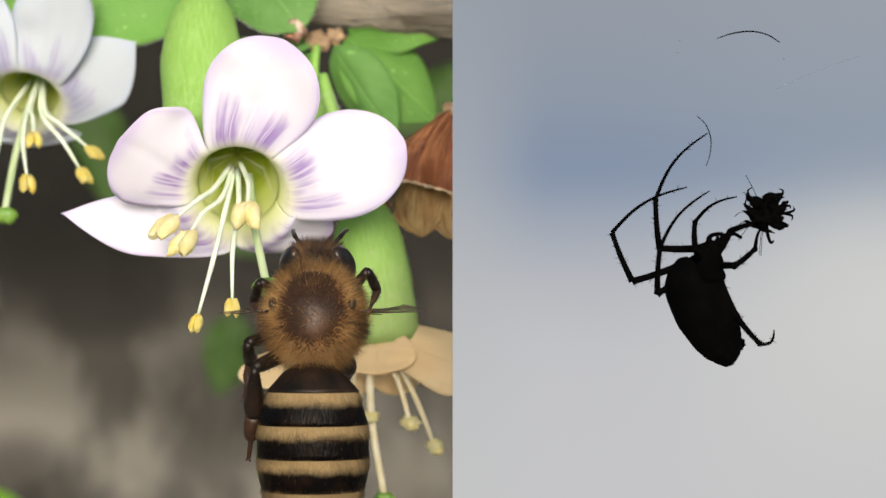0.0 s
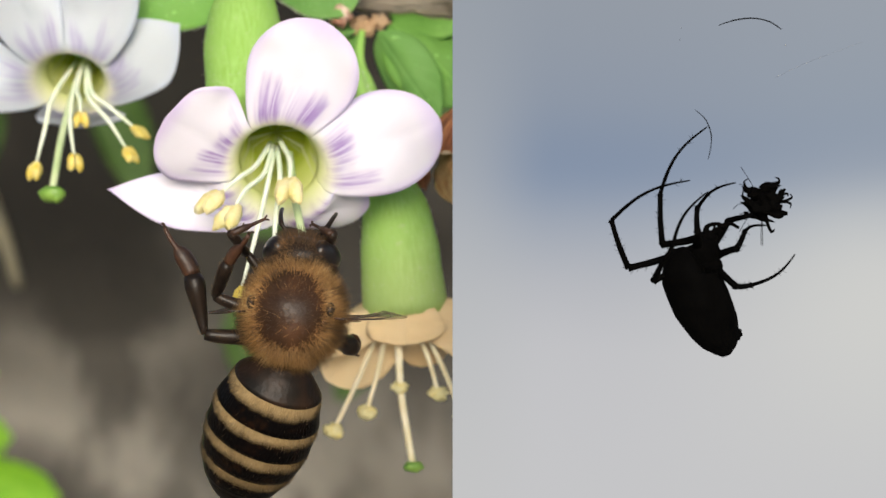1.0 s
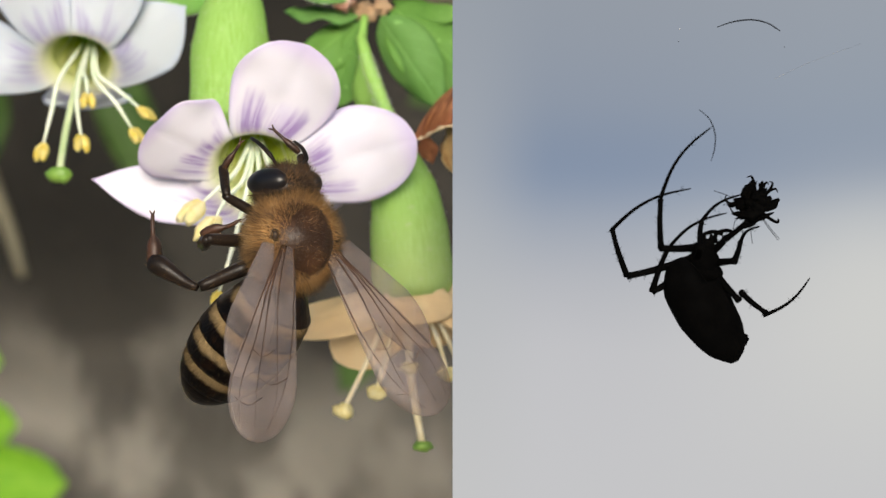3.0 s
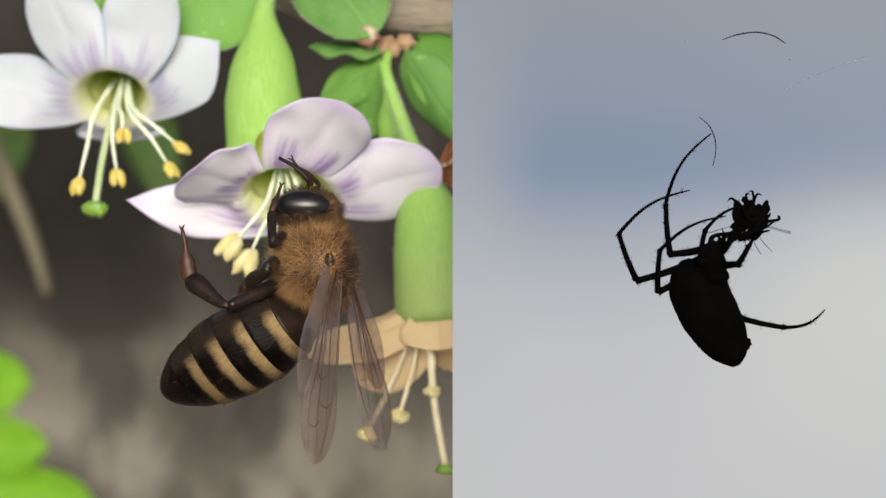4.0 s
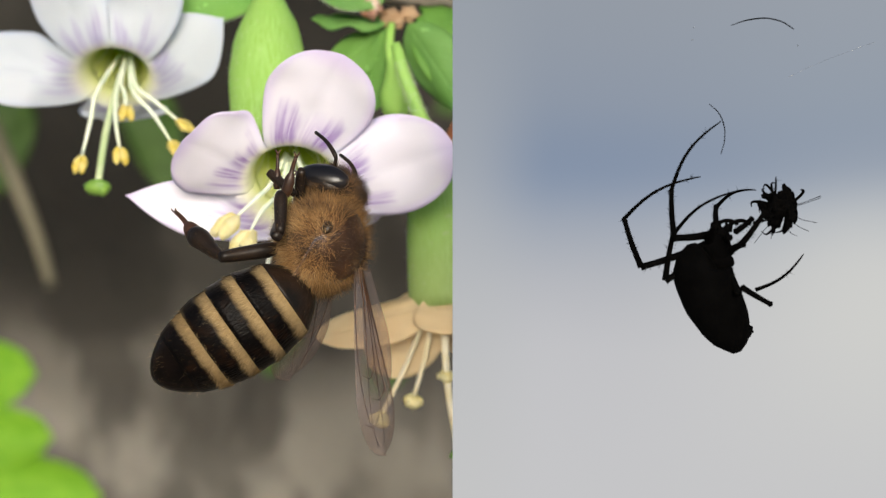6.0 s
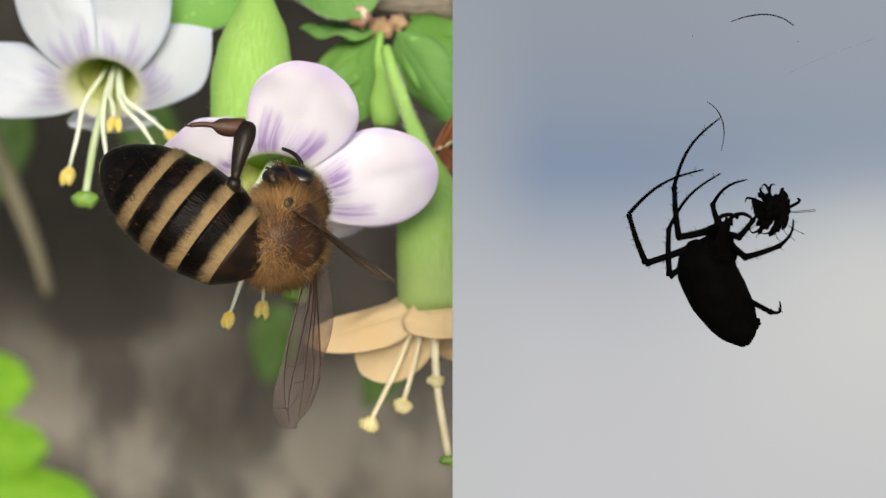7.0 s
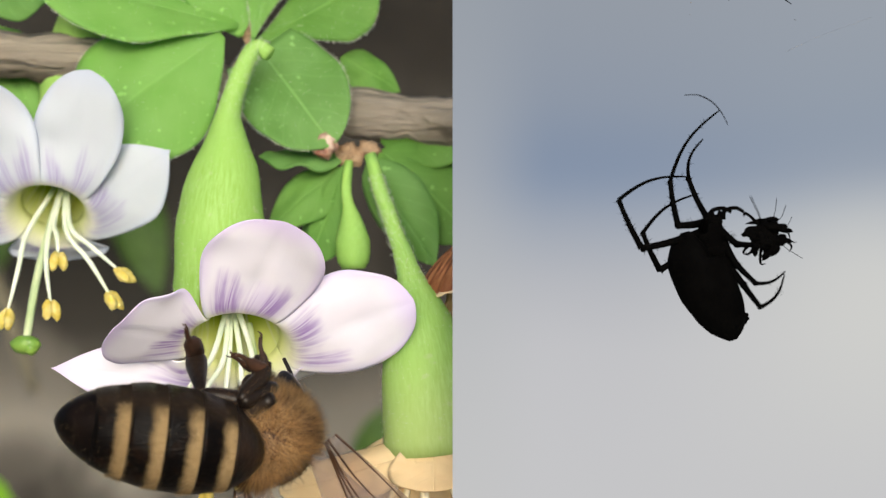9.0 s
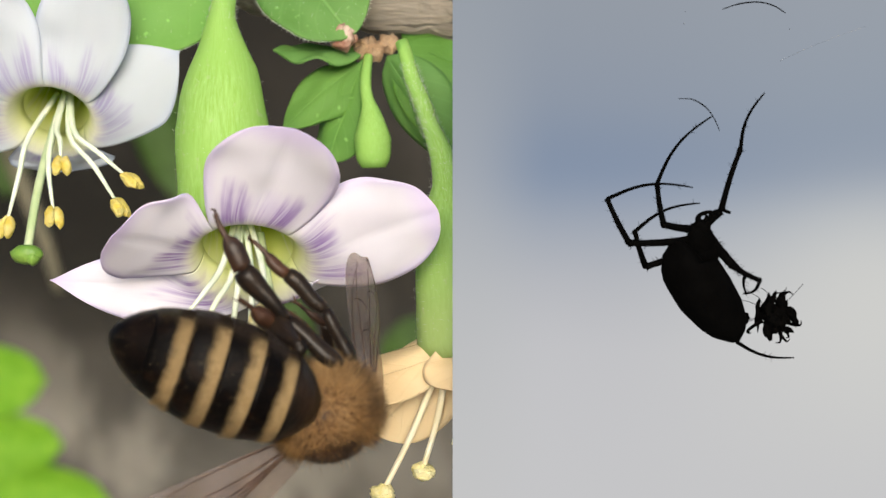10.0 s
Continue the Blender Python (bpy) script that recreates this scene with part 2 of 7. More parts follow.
TERGITE = tergite_material()
for shiny in (BEE_BLACK, BEE_BROWN):
    shiny.node_tree.nodes["Principled BSDF"].inputs["Specular IOR Level"].default_value = 0.25
WING = wing_material()


# ---- shape helpers (millimetres) ----
def part(name, bm, mat, parent=None, label=""):
    me = bpy.data.meshes.new(name)
    for v in bm.verts:
        v.co *= S
    bm.normal_update()
    for f in bm.faces:
        f.smooth = not f.tag
    bm.to_mesh(me)
    bm.free()
    me.materials.append(mat)
    ob = new(name, me)
    if parent:
        ob.parent = parent
    if label:
        ob["label"] = label
    return ob


def tube(bm, points, radii, n=8, squash=1.0):
    """A round rod through points, closed at both ends; its UV runs round and along."""
    uv = bm.loops.layers.uv.verify()
    pts = [Vector(p) for p in points]
    rings = []
    side = None
    for i, p in enumerate(pts):
        d = (pts[min(i + 1, len(pts) - 1)] - pts[max(i - 1, 0)]).normalized()
        if side is None:
            side = d.cross(Vector((0.3, 0.9, 0.2))).normalized()
        side = (side - d * side.dot(d)).normalized()
        up = d.cross(side)
        r = radii[i]
        rings.append([bm.verts.new(p + side * (r * math.cos(a)) + up * (r * squash * math.sin(a))) for a in [2 * math.pi * k / n for k in range(n)]])
    for i in range(len(rings) - 1):
        for k in range(n):
            f = bm.faces.new((rings[i][k], rings[i][(k + 1) % n], rings[i + 1][(k + 1) % n], rings[i + 1][k]))
            for lp, (a, b) in zip(f.loops, ((k, i), (k + 1, i), (k + 1, i + 1), (k, i + 1))):
                lp[uv].uv = (a / n, b / (len(rings) - 1))
    bm.faces.new(rings[0][::-1])
    bm.faces.new(rings[-1])
    return bm


def bez(points, n=12):
    """A smooth line through the points (Catmull-Rom)."""
    p = [Vector(q) for q in points]
    p = [p[0] * 2 - p[1], *p, p[-1] * 2 - p[-2]]
    res = []
    segs = len(p) - 3
    for i in range(n + 1):
        x = i / n * segs
        k = min(int(x), segs - 1)
        f = x - k
        a, b, c, d = p[k:k + 4]
        res.append(0.5 * ((2 * b) + (c - a) * f + (2 * a - 5 * b + 4 * c - d) * f * f + (3 * b - a - 3 * c + d) * f ** 3))
    return res


def lerp_list(stops, n):
    xs = [s[0] for s in stops]
    ys = [s[1] for s in stops]
    return [float(np.interp(i / n, xs, ys)) for i in range(n + 1)]


def blob(bm, centre, size, turn=None, n=10, m=14, wob=0.0, seed=0.0):
    """An egg-like closed form."""
    uv = bm.loops.layers.uv.verify()
    turn = turn or Matrix.Identity(3)
    rings = []
    for i in range(1, n):
        th = math.pi * i / n
        ring = []
        for k in range(m):
            ph = 2 * math.pi * k / m
            q = Vector((math.cos(th), math.sin(th) * math.cos(ph), math.sin(th) * math.sin(ph)))
            s = 1 + wob * noise.noise(q * 1.7 + Vector((seed, 0, 0)))
            ring.append(bm.verts.new(Vector(centre) + turn @ Vector((q.x * size[0] * s, q.y * size[1] * s, q.z * size[2] * s))))
        rings.append(ring)
    a = bm.verts.new(Vector(centre) + turn @ Vector((size[0], 0, 0)))
    b = bm.verts.new(Vector(centre) - turn @ Vector((size[0], 0, 0)))
    for k in range(m):
        bm.faces.new((a, rings[0][k], rings[0][(k + 1) % m]))
        bm.faces.new((b, rings[-1][(k + 1) % m], rings[-1][k]))
        for i in range(n - 2):
            f = bm.faces.new((rings[i][k], rings[i + 1][k], rings[i + 1][(k + 1) % m], rings[i][(k + 1) % m]))
            for lp, (x, y) in zip(f.loops, ((k, i), (k, i + 1), (k + 1, i + 1), (k + 1, i))):
                lp[uv].uv = (x / m, y / (n - 2))
    return bm


def sheet(bm, fn, nu, nv, thick, ease=1.0):
    """A thin curved sheet with two faces and a rim; fn(u, v) gives its place."""
    uv = bm.loops.layers.uv.verify()
    vs = [1 - (1 - j / nv) ** ease for j in range(nv + 1)]
    grid = [[Vector(fn(i / nu, vs[j])) for i in range(nu + 1)] for j in range(nv + 1)]
    layers = []
    for sgn in (0.5, -0.5):
        rows = []
        for j in range(nv + 1):
            row = []
            for i in range(nu + 1):
                du = grid[j][min(i + 1, nu)] - grid[j][max(i - 1, 0)]
                dv = grid[min(j + 1, nv)][i] - grid[max(j - 1, 0)][i]
                nrm = du.cross(dv)
                nrm = nrm.normalized() if nrm.length > 1e-9 else Vector((0, 0, 0))
                row.append(bm.verts.new(grid[j][i] + nrm * (thick * sgn)))
            rows.append(row)
        layers.append(rows)
    def face(corners, cs):
        f = bm.faces.new(corners)
        for lp, c in zip(f.loops, cs):
            lp[uv].uv = c
        return f
    for s, rows in enumerate(layers):
        for j in range(nv):
            for i in range(nu):
                q = [(i, j), (i + 1, j), (i + 1, j + 1), (i, j + 1)]
                if s:
                    q = q[::-1]
                face([rows[b][a] for a, b in q], [(a / nu, vs[b]) for a, b in q])
    rim = [(i, 0) for i in range(nu)] + [(nu, j) for j in range(nv)] + [(i, nv) for i in range(nu, 0, -1)] + [(0, j) for j in range(nv, 0, -1)]
    for k in range(len(rim)):
        (a, b), (c, d) = rim[k], rim[(k + 1) % len(rim)]
        edge = face([layers[0][b][a], layers[1][b][a], layers[1][d][c], layers[0][d][c]], [(a / nu, vs[b]), (a / nu, vs[b]), (c / nu, vs[d]), (c / nu, vs[d])])
        edge.tag = True
    return bm


def blade(base, along, facing, length, width, profile, cup=0.0, curl=0.0, ruffle=0.0, seed=0.0, bend=0.0):
    """The sheet function of a petal or leaf. profile(v): half width, 0 to 1."""
    base, a = Vector(base), Vector(along).normalized()
    n = Vector(facing)
    n = (n - a * n.dot(a)).normalized()
    s = a.cross(n)

    def fn(u, v):
        x = (u - 0.5) * 2
        w = profile(v) * width / 2
        h = -cup * width * x * x * profile(v) ** 2 + curl * length * v * v
        h -= 0.016 * width * math.exp(-(x / 0.11) ** 2) * 4 * v * (1 - v) * min(1.0, ruffle * 3)
        xs = x * profile(v)
        h += ruffle * noise.noise(Vector((xs * 1.5 + seed, v * 3 + seed, seed))) * (0.3 + abs(xs))
        return base + a * (length * (v - 0.015 * x * x * v)) + s * (w * x + bend * length * v * v) + n * h
    return fn


def petal_profile(v):
    return max(0.02, (0.72 + 0.28 * math.sin(math.pi / 2 * min(1, v / 0.5)) if v < 0.5 else 1.0) * math.sqrt(max(0, 1 - max(0, (v - 0.45) / 0.555) ** 2.1)))


def pointed_profile(v):
    return max(0.015, (0.35 + 0.65 * math.sin(math.pi / 2 * min(1, v / 0.45))) * max(0.0, 1 - max(0, (v - 0.45) / 0.55) ** 1.7))


def leaf_profile(v):
    return max(0.02, math.sin(math.pi * v ** 0.8) ** 0.75 if 0 < v < 1 else 0.02)


def round_profile(v):
    return max(0.02, 0.05 + 0.95 * math.sin(math.pi / 2 * v / 0.56) ** 0.95 if v < 0.56 else math.sqrt(max(0.0, 1 - ((v - 0.56) / 0.442) ** 2)))


def spoon_profile(v):
    return max(0.03, (0.06 + 0.94 * min(1, v / 0.6) ** 1.3) * math.sqrt(max(0, 1 - max(0, (v - 0.6) / 0.402) ** 2.2)))


def hairs(bm, spots, length, radius, rng, droop=0.0, spread=0.35):
    """Fine tapered hairs: each spot is a place and a direction."""
    for p, d in spots:
        d = (Vector(d).normalized() + Vector((rng.uniform(-1, 1), rng.uniform(-1, 1), rng.uniform(-1, 1))) * spread).normalized()
        s = d.orthogonal().normalized()
        q = d.cross(s)
        ln = length * rng.uniform(0.6, 1.25)
        base = [bm.verts.new(Vector(p) + (s * math.cos(a) + q * math.sin(a)) * radius) for a in (0, 2.1, 4.2)]
        tip = bm.verts.new(Vector(p) + d * ln + Vector((0, 0, -droop * ln)))
        for k in range(3):
            bm.faces.new((base[k], base[(k + 1) % 3], tip))
    return bm


def empty(name, label, category, group=""):
    ob = new(name)
    ob.empty_display_size = 0.002
    return tagged(ob, label, category, group)


# ---- setting ----
def stone_wall():
    """The rough grey-brown wall far behind the plant, and the ground at its foot."""
    m, t, b = material("weathered_stone")
    big = noise_tex(t, 7.5, 0.6, (1, 1, 1.4))
    mid = noise_tex(t, 20.0, 3.0, (1.5, 1, 0.7))
    small = noise_tex(t, 160.0, 4.0)
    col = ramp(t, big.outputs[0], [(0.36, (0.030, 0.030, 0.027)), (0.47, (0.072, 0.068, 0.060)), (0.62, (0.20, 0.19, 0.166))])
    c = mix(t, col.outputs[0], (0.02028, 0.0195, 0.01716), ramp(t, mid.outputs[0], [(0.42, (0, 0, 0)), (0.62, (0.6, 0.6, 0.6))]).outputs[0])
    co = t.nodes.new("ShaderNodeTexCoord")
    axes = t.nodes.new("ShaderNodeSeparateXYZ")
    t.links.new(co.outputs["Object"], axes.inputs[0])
    # shade of the upper wall put into the colour, edge broken by noise
    ramp_pos = math_node(t, "ADD", axes.outputs[2], math_node(t, "MULTIPLY", big.outputs[0], 0.22))
    c = mix(t, c, (0.01404, 0.01365, 0.01248), ramp(t, ramp_pos, [(0.53, (0, 0, 0)), (0.62, (0.85, 0.85, 0.85))]).outputs[0])
    # darker towards the right, with a noisy edge
    rightward = math_node(t, "ADD", math_node(t, "ADD", axes.outputs[0], 0.5), math_node(t, "MULTIPLY", math_node(t, "SUBTRACT", mid.outputs[0], 0.5), 0.25))
    c = mix(t, c, (0.0312, 0.02808, 0.02496), ramp(t, rightward, [(0.40, (0, 0, 0)), (0.47, (0.28, 0.28, 0.28))]).outputs[0])
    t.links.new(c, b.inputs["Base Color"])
    b.inputs["Roughness"].default_value = 0.9
    b.inputs["Specular IOR Level"].default_value = 0.08
    t.links.new(bump(t, small.outputs[0], 0.8, 0.004).outputs[0], b.inputs["Normal"])
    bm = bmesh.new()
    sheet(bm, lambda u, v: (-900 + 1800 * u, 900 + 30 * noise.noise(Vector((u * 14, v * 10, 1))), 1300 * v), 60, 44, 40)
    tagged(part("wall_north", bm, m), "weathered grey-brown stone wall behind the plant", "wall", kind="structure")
    # unseen ground, kept pale to bounce light up at the petals
    soil = plain("dry_soil", (0.16, 0.14, 0.115), (0.34, 0.30, 0.25), 12, 0.95, 1.0, 0.01)
    bm = bmesh.new()
    sheet(bm, lambda u, v: (-200000 + 400000 * u, -200000 + 400000 * v, -2), 8, 8, 4)
    tagged(part("ground", bm, soil), "dry brown soil ground", "ground", kind="structure")


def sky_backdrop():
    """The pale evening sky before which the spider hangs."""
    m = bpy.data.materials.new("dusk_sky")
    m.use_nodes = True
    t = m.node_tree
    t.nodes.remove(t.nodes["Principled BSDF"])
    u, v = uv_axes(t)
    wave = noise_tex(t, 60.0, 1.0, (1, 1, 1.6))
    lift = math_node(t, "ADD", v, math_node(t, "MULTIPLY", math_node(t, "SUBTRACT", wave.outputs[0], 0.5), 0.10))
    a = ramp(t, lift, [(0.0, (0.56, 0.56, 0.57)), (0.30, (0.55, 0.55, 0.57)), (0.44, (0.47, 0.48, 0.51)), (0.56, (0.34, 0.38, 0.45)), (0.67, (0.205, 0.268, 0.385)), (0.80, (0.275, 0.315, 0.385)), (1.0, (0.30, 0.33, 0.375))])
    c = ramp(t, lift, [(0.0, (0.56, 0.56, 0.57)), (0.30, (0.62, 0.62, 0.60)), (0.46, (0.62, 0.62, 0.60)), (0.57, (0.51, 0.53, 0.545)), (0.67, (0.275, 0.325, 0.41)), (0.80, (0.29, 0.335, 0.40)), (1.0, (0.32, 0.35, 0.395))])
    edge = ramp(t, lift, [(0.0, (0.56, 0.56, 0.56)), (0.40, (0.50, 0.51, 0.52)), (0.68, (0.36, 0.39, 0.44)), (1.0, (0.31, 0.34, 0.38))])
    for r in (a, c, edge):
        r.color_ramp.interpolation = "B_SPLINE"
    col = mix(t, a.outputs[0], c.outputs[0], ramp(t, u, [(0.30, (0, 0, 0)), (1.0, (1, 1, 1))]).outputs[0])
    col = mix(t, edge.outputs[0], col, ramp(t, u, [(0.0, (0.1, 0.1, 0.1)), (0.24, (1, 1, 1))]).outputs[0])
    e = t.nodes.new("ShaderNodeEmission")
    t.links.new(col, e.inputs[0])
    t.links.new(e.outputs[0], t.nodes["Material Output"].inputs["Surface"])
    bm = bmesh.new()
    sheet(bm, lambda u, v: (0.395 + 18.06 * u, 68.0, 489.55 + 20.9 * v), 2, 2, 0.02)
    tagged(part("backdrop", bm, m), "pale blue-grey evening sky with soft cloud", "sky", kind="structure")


stone_wall()
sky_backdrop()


# ---- the plant ----
def flower_parts(root, centre, axis, radius, deep, lobes, stamens, style, petal_mat, seed=0.0):
    """One open flower: a funnel whose rim runs on smoothly into five lobes, with stamens and a style."""
    centre, deep, ax = Vector(centre), Vector(deep), Vector(axis).normalized()
    side = (Vector((1, 0, 0)) - ax * ax.x).normalized()
    up = side.cross(ax).normalized()
    if up.z < 0:
        up = -up

    def radial(a):
        return up * math.cos(a) + side * math.sin(a)

    def rim(a):
        return centre + radial(a) * radius

    def flare(a):
        return (radial(a) * 0.85 + ax * (0.18 + 0.42 * max(0.0, math.cos(a)))).normalized()

    def hermite(p, m, q, n, k):
        k2, k3 = k * k, k ** 3
        return p * (2 * k3 - 3 * k2 + 1) + m * (k3 - 2 * k2 + k) + q * (3 * k2 - 2 * k3) + n * (k3 - k2)

    def wall(a, k):
        inner = deep + radial(a) * (0.56 * radius * min(1.0, k / 0.07))
        return hermite(inner, (centre - deep) * 0.9, rim(a), flare(a) * 1.9, k)

    def funnel(u, v):
        a, k = 2 * math.pi * u, 0.9 * v
        return wall(a, k) - ax * (0.07 * v) + radial(a) * (0.07 * v)
    bm = bmesh.new()
    sheet(bm, funnel, 60, 26, 0.03)
    part("throat", bm, THROAT, root, "pale yellow-green flower throat")
    inside, petals = 0.2, []
    for i, (turn, tip, facing, width, prof, cup, curl, ruffle) in enumerate(lobes):
        a0 = radians(turn)
        along = Vector(tip) - rim(a0)
        free = blade(rim(a0), along, facing, along.length, width, prof, cup, curl, ruffle, seed + 3.1 * i)
        sgn = 1 if (free(1.0, 0.4) - free(0.0, 0.4)).dot(rim(a0 + 0.3) - rim(a0 - 0.3)) > 0 else -1
        gaps = [(lobes[k][0] - turn) % 360 for k in range(len(lobes)) if k != i]
        before, after = 360 - max(gaps), min(gaps)

        def surface(u, v, a0=a0, free=free, sgn=sgn, along=along, before=before, after=after):
            x = sgn * (u - 0.5)
            a = a0 + x * radians(after if x > 0 else before)
            if v <= inside:
                return wall(a, 0.6 + 0.4 * v / inside)
            k = (v - inside) / (1 - inside)
            if k >= 0.42:
                return free(u, k)
            slope = (free(u, 0.43) - free(u, 0.42)) / 0.01
            return hermite(rim(a), flare(a) * (0.42 * 0.9 * along.length), free(u, 0.42), slope * 0.42, k / 0.42)
        bm = bmesh.new()
        sheet(bm, surface, 24, 36, 0.05, 1.5)
        petals.append(part("petal", bm, petal_mat, root))
    for i, (tip, start, r, pale) in enumerate(stamens):
        tip, gate = Vector(tip), Vector(start)
        start = deep.lerp(centre, 0.35) + (gate - centre) * 0.3
        midp = (tip + gate) / 2 + Vector((0.1 * (-1) ** i, -0.25, 0.1))
        pts = bez([start, gate, midp, tip], 10)
        bm = bmesh.new()
        tube(bm, pts, lerp_list([(0, 0.14), (0.7, 0.12), (1, 0.07)], 10), 8)
        st = part("stamen", bm, FILAMENT, root)
        d = (tip - midp).normalized()
        bm = bmesh.new()
        turn = d.to_track_quat("X", "Z").to_matrix()
        for k in (-1, 1):
            blob(bm, tip + d * (r * 0.7) + turn @ Vector((0.1 * r, k * 0.36 * r, 0)), (r, 0.46 * r, 0.5 * r), turn @ Euler((0, 0, k * 0.16)).to_matrix(), 10, 10, 0.25, i + k)
        part("anther", bm, ANTHER_PALE if pale else ANTHER, st, "yellow pollen-covered anther")
    tip, start = Vector(style[0]), Vector(style[1])
    bm = bmesh.new()
    tube(bm, bez([start, (tip + start) / 2 + Vector((-0.1, -0.2, 0)), tip], 10), lerp_list([(0, 0.2), (1, 0.2)], 10), 8)
    st = part("style", bm, STYLE, root, "pale green style")
    bm = bmesh.new()
    blob(bm, tip, (0.42, 0.75, 0.5), (tip - start).to_track_quat("X", "Z").to_matrix(), 8, 14, 0.2, 4)
    blob(bm, tip + Vector((0.3, -0.1, -0.15)), (0.3, 0.4, 0.35), None, 8, 12, 0.2, 8)
    part("stigma", bm, STIGMA, st, "round green stigma")
    return petals


def throat_material():
    m, t, b = material("throat_green")
    u, v = uv_axes(t)
    streak = noise_tex(t, 1.0, 2.0, (26, 1.2, 1), uv=True)
    col = ramp(t, v, [(0.0, (0.36, 0.44, 0.03)), (0.22, (0.58, 0.68, 0.09)), (0.42, (0.76, 0.83, 0.26)), (0.66, (0.82, 0.87, 0.40)), (1.0, (0.86, 0.89, 0.60))])
    c = mix(t, col.outputs[0], (0.86, 0.88, 0.66), ramp(t, streak.outputs[0], [(0.5, (0, 0, 0)), (0.66, (0.7, 0.7, 0.7))]).outputs[0])
    t.links.new(c, b.inputs["Base Color"])
    b.inputs["Roughness"].default_value = 0.5
    see_through(m, t, b, c, 0.55)
    return m


THROAT = throat_material()


def calyx_tube(name, root, path, radii, seed=0, mat=CALYX):
    """The green tube on which a flower sits, downy and faintly ribbed."""
    bm = bmesh.new()
    n = 28
    pts = bez(path, n)
    tube(bm, pts, lerp_list(radii, n), 28)
    for v in bm.verts:
        v.co += Vector((noise.noise(v.co * 0.9), noise.noise(v.co * 0.9 + Vector((9, 0, 0))), 0)) * 0.08
    ob = part(name, bm, mat, root, "downy light green flower tube")
    rng = random.Random(seed)
    spots = []
    rr = lerp_list(radii, n)
    for _ in range(2600):
        i = rng.randrange(2, n - 1)
        d = (pts[i + 1] - pts[i - 1]).normalized()
        s = d.orthogonal().normalized()
        a = rng.uniform(0, 2 * math.pi)
        o = s * math.cos(a) + d.cross(s) * math.sin(a)
        spots.append((pts[i].lerp(pts[i + 1], rng.random()) + o * rr[i] * 0.98, o - d * 0.4))
    bm = bmesh.new()
    hairs(bm, spots, 0.2, 0.007, rng)
    tagged(part("down", bm, FILAMENT, ob, "fine white hairs"), kind="stuff")
    return ob


def main_flower():
    root = empty("goji_flower", "white and lilac five-petalled goji flower with yellow stamens", "flower", "goji flowers")
    lobes = [  # turn round the mouth, tip, facing, width, outline, cup, curl, ruffle
        (7, (2.05, -1.7, 6.3), (0.05, -0.95, -0.25), 5.45, petal_profile, 0.05, -0.04, 0.3),
        (-66, (-5.6, -1.2, 1.75), (0.0, -0.9, -0.3), 5.5, petal_profile, 0.06, -0.05, 0.3),
        (78, (7.55, 0.4, 1.75), (0.0, -0.95, -0.1), 5.1, petal_profile, 0.06, -0.04, 0.3),
        (-138, (-9.05, 2.1, -1.5), (0.0, -0.85, 0.25), 3.05, pointed_profile, 0.04, 0.02, 0.25),
        (150, (3.9, 3.6, -2.3), (0.1, -0.6, -0.8), 3.6, petal_profile, 0.04, 0.02, 0.25),
    ]
    stamens = [((-2.0, -1.3, -6.3), (-0.9, 0.6, -1.2), 0.45, False), ((-0.4, -1.4, -5.6), (-0.3, 0.5, -1.1), 0.45, False),
               ((-3.0, -1.2, -1.8), (-1.5, 0.6, -0.4), 0.80, True), ((-2.3, -1.5, -2.5), (-1.1, 0.6, -0.8), 0.78, True),
               ((0.35, -1.6, -1.2), (0.1, 0.4, 0.1), 0.85, True)]
    petals = flower_parts(root, (-0.4, 1.2, -0.7), (-0.05, -0.91, -0.41), 2.6, (-0.8, 3.9, 1.5), lobes, stamens, ((1.2, -1.3, -5.0), (0.0, 2.2, 0.3)), PETAL)
    tb = calyx_tube("calyx", root, [(1.9, 0.2, 15.4), (1.2, 0.3, 15.7), (0.5, 0.2, 14.4), (0.05, 0, 12.3), (0.0, 0, 10.0), (-0.1, 0, 7.2), (0.0, 0, 4.0), (0.0, 0.05, 2.6)],
                    [(0, 0.36), (0.23, 0.45), (0.34, 0.5), (0.43, 0.62), (0.49, 0.92), (0.571, 1.5), (0.63, 1.85), (0.714, 2.12), (0.857, 2.2), (1, 2.0)], 3)
    things["flower"], things["flower_tube"] = root, tb
    things["top_petal"], things["side_petal"] = petals[0], petals[1]


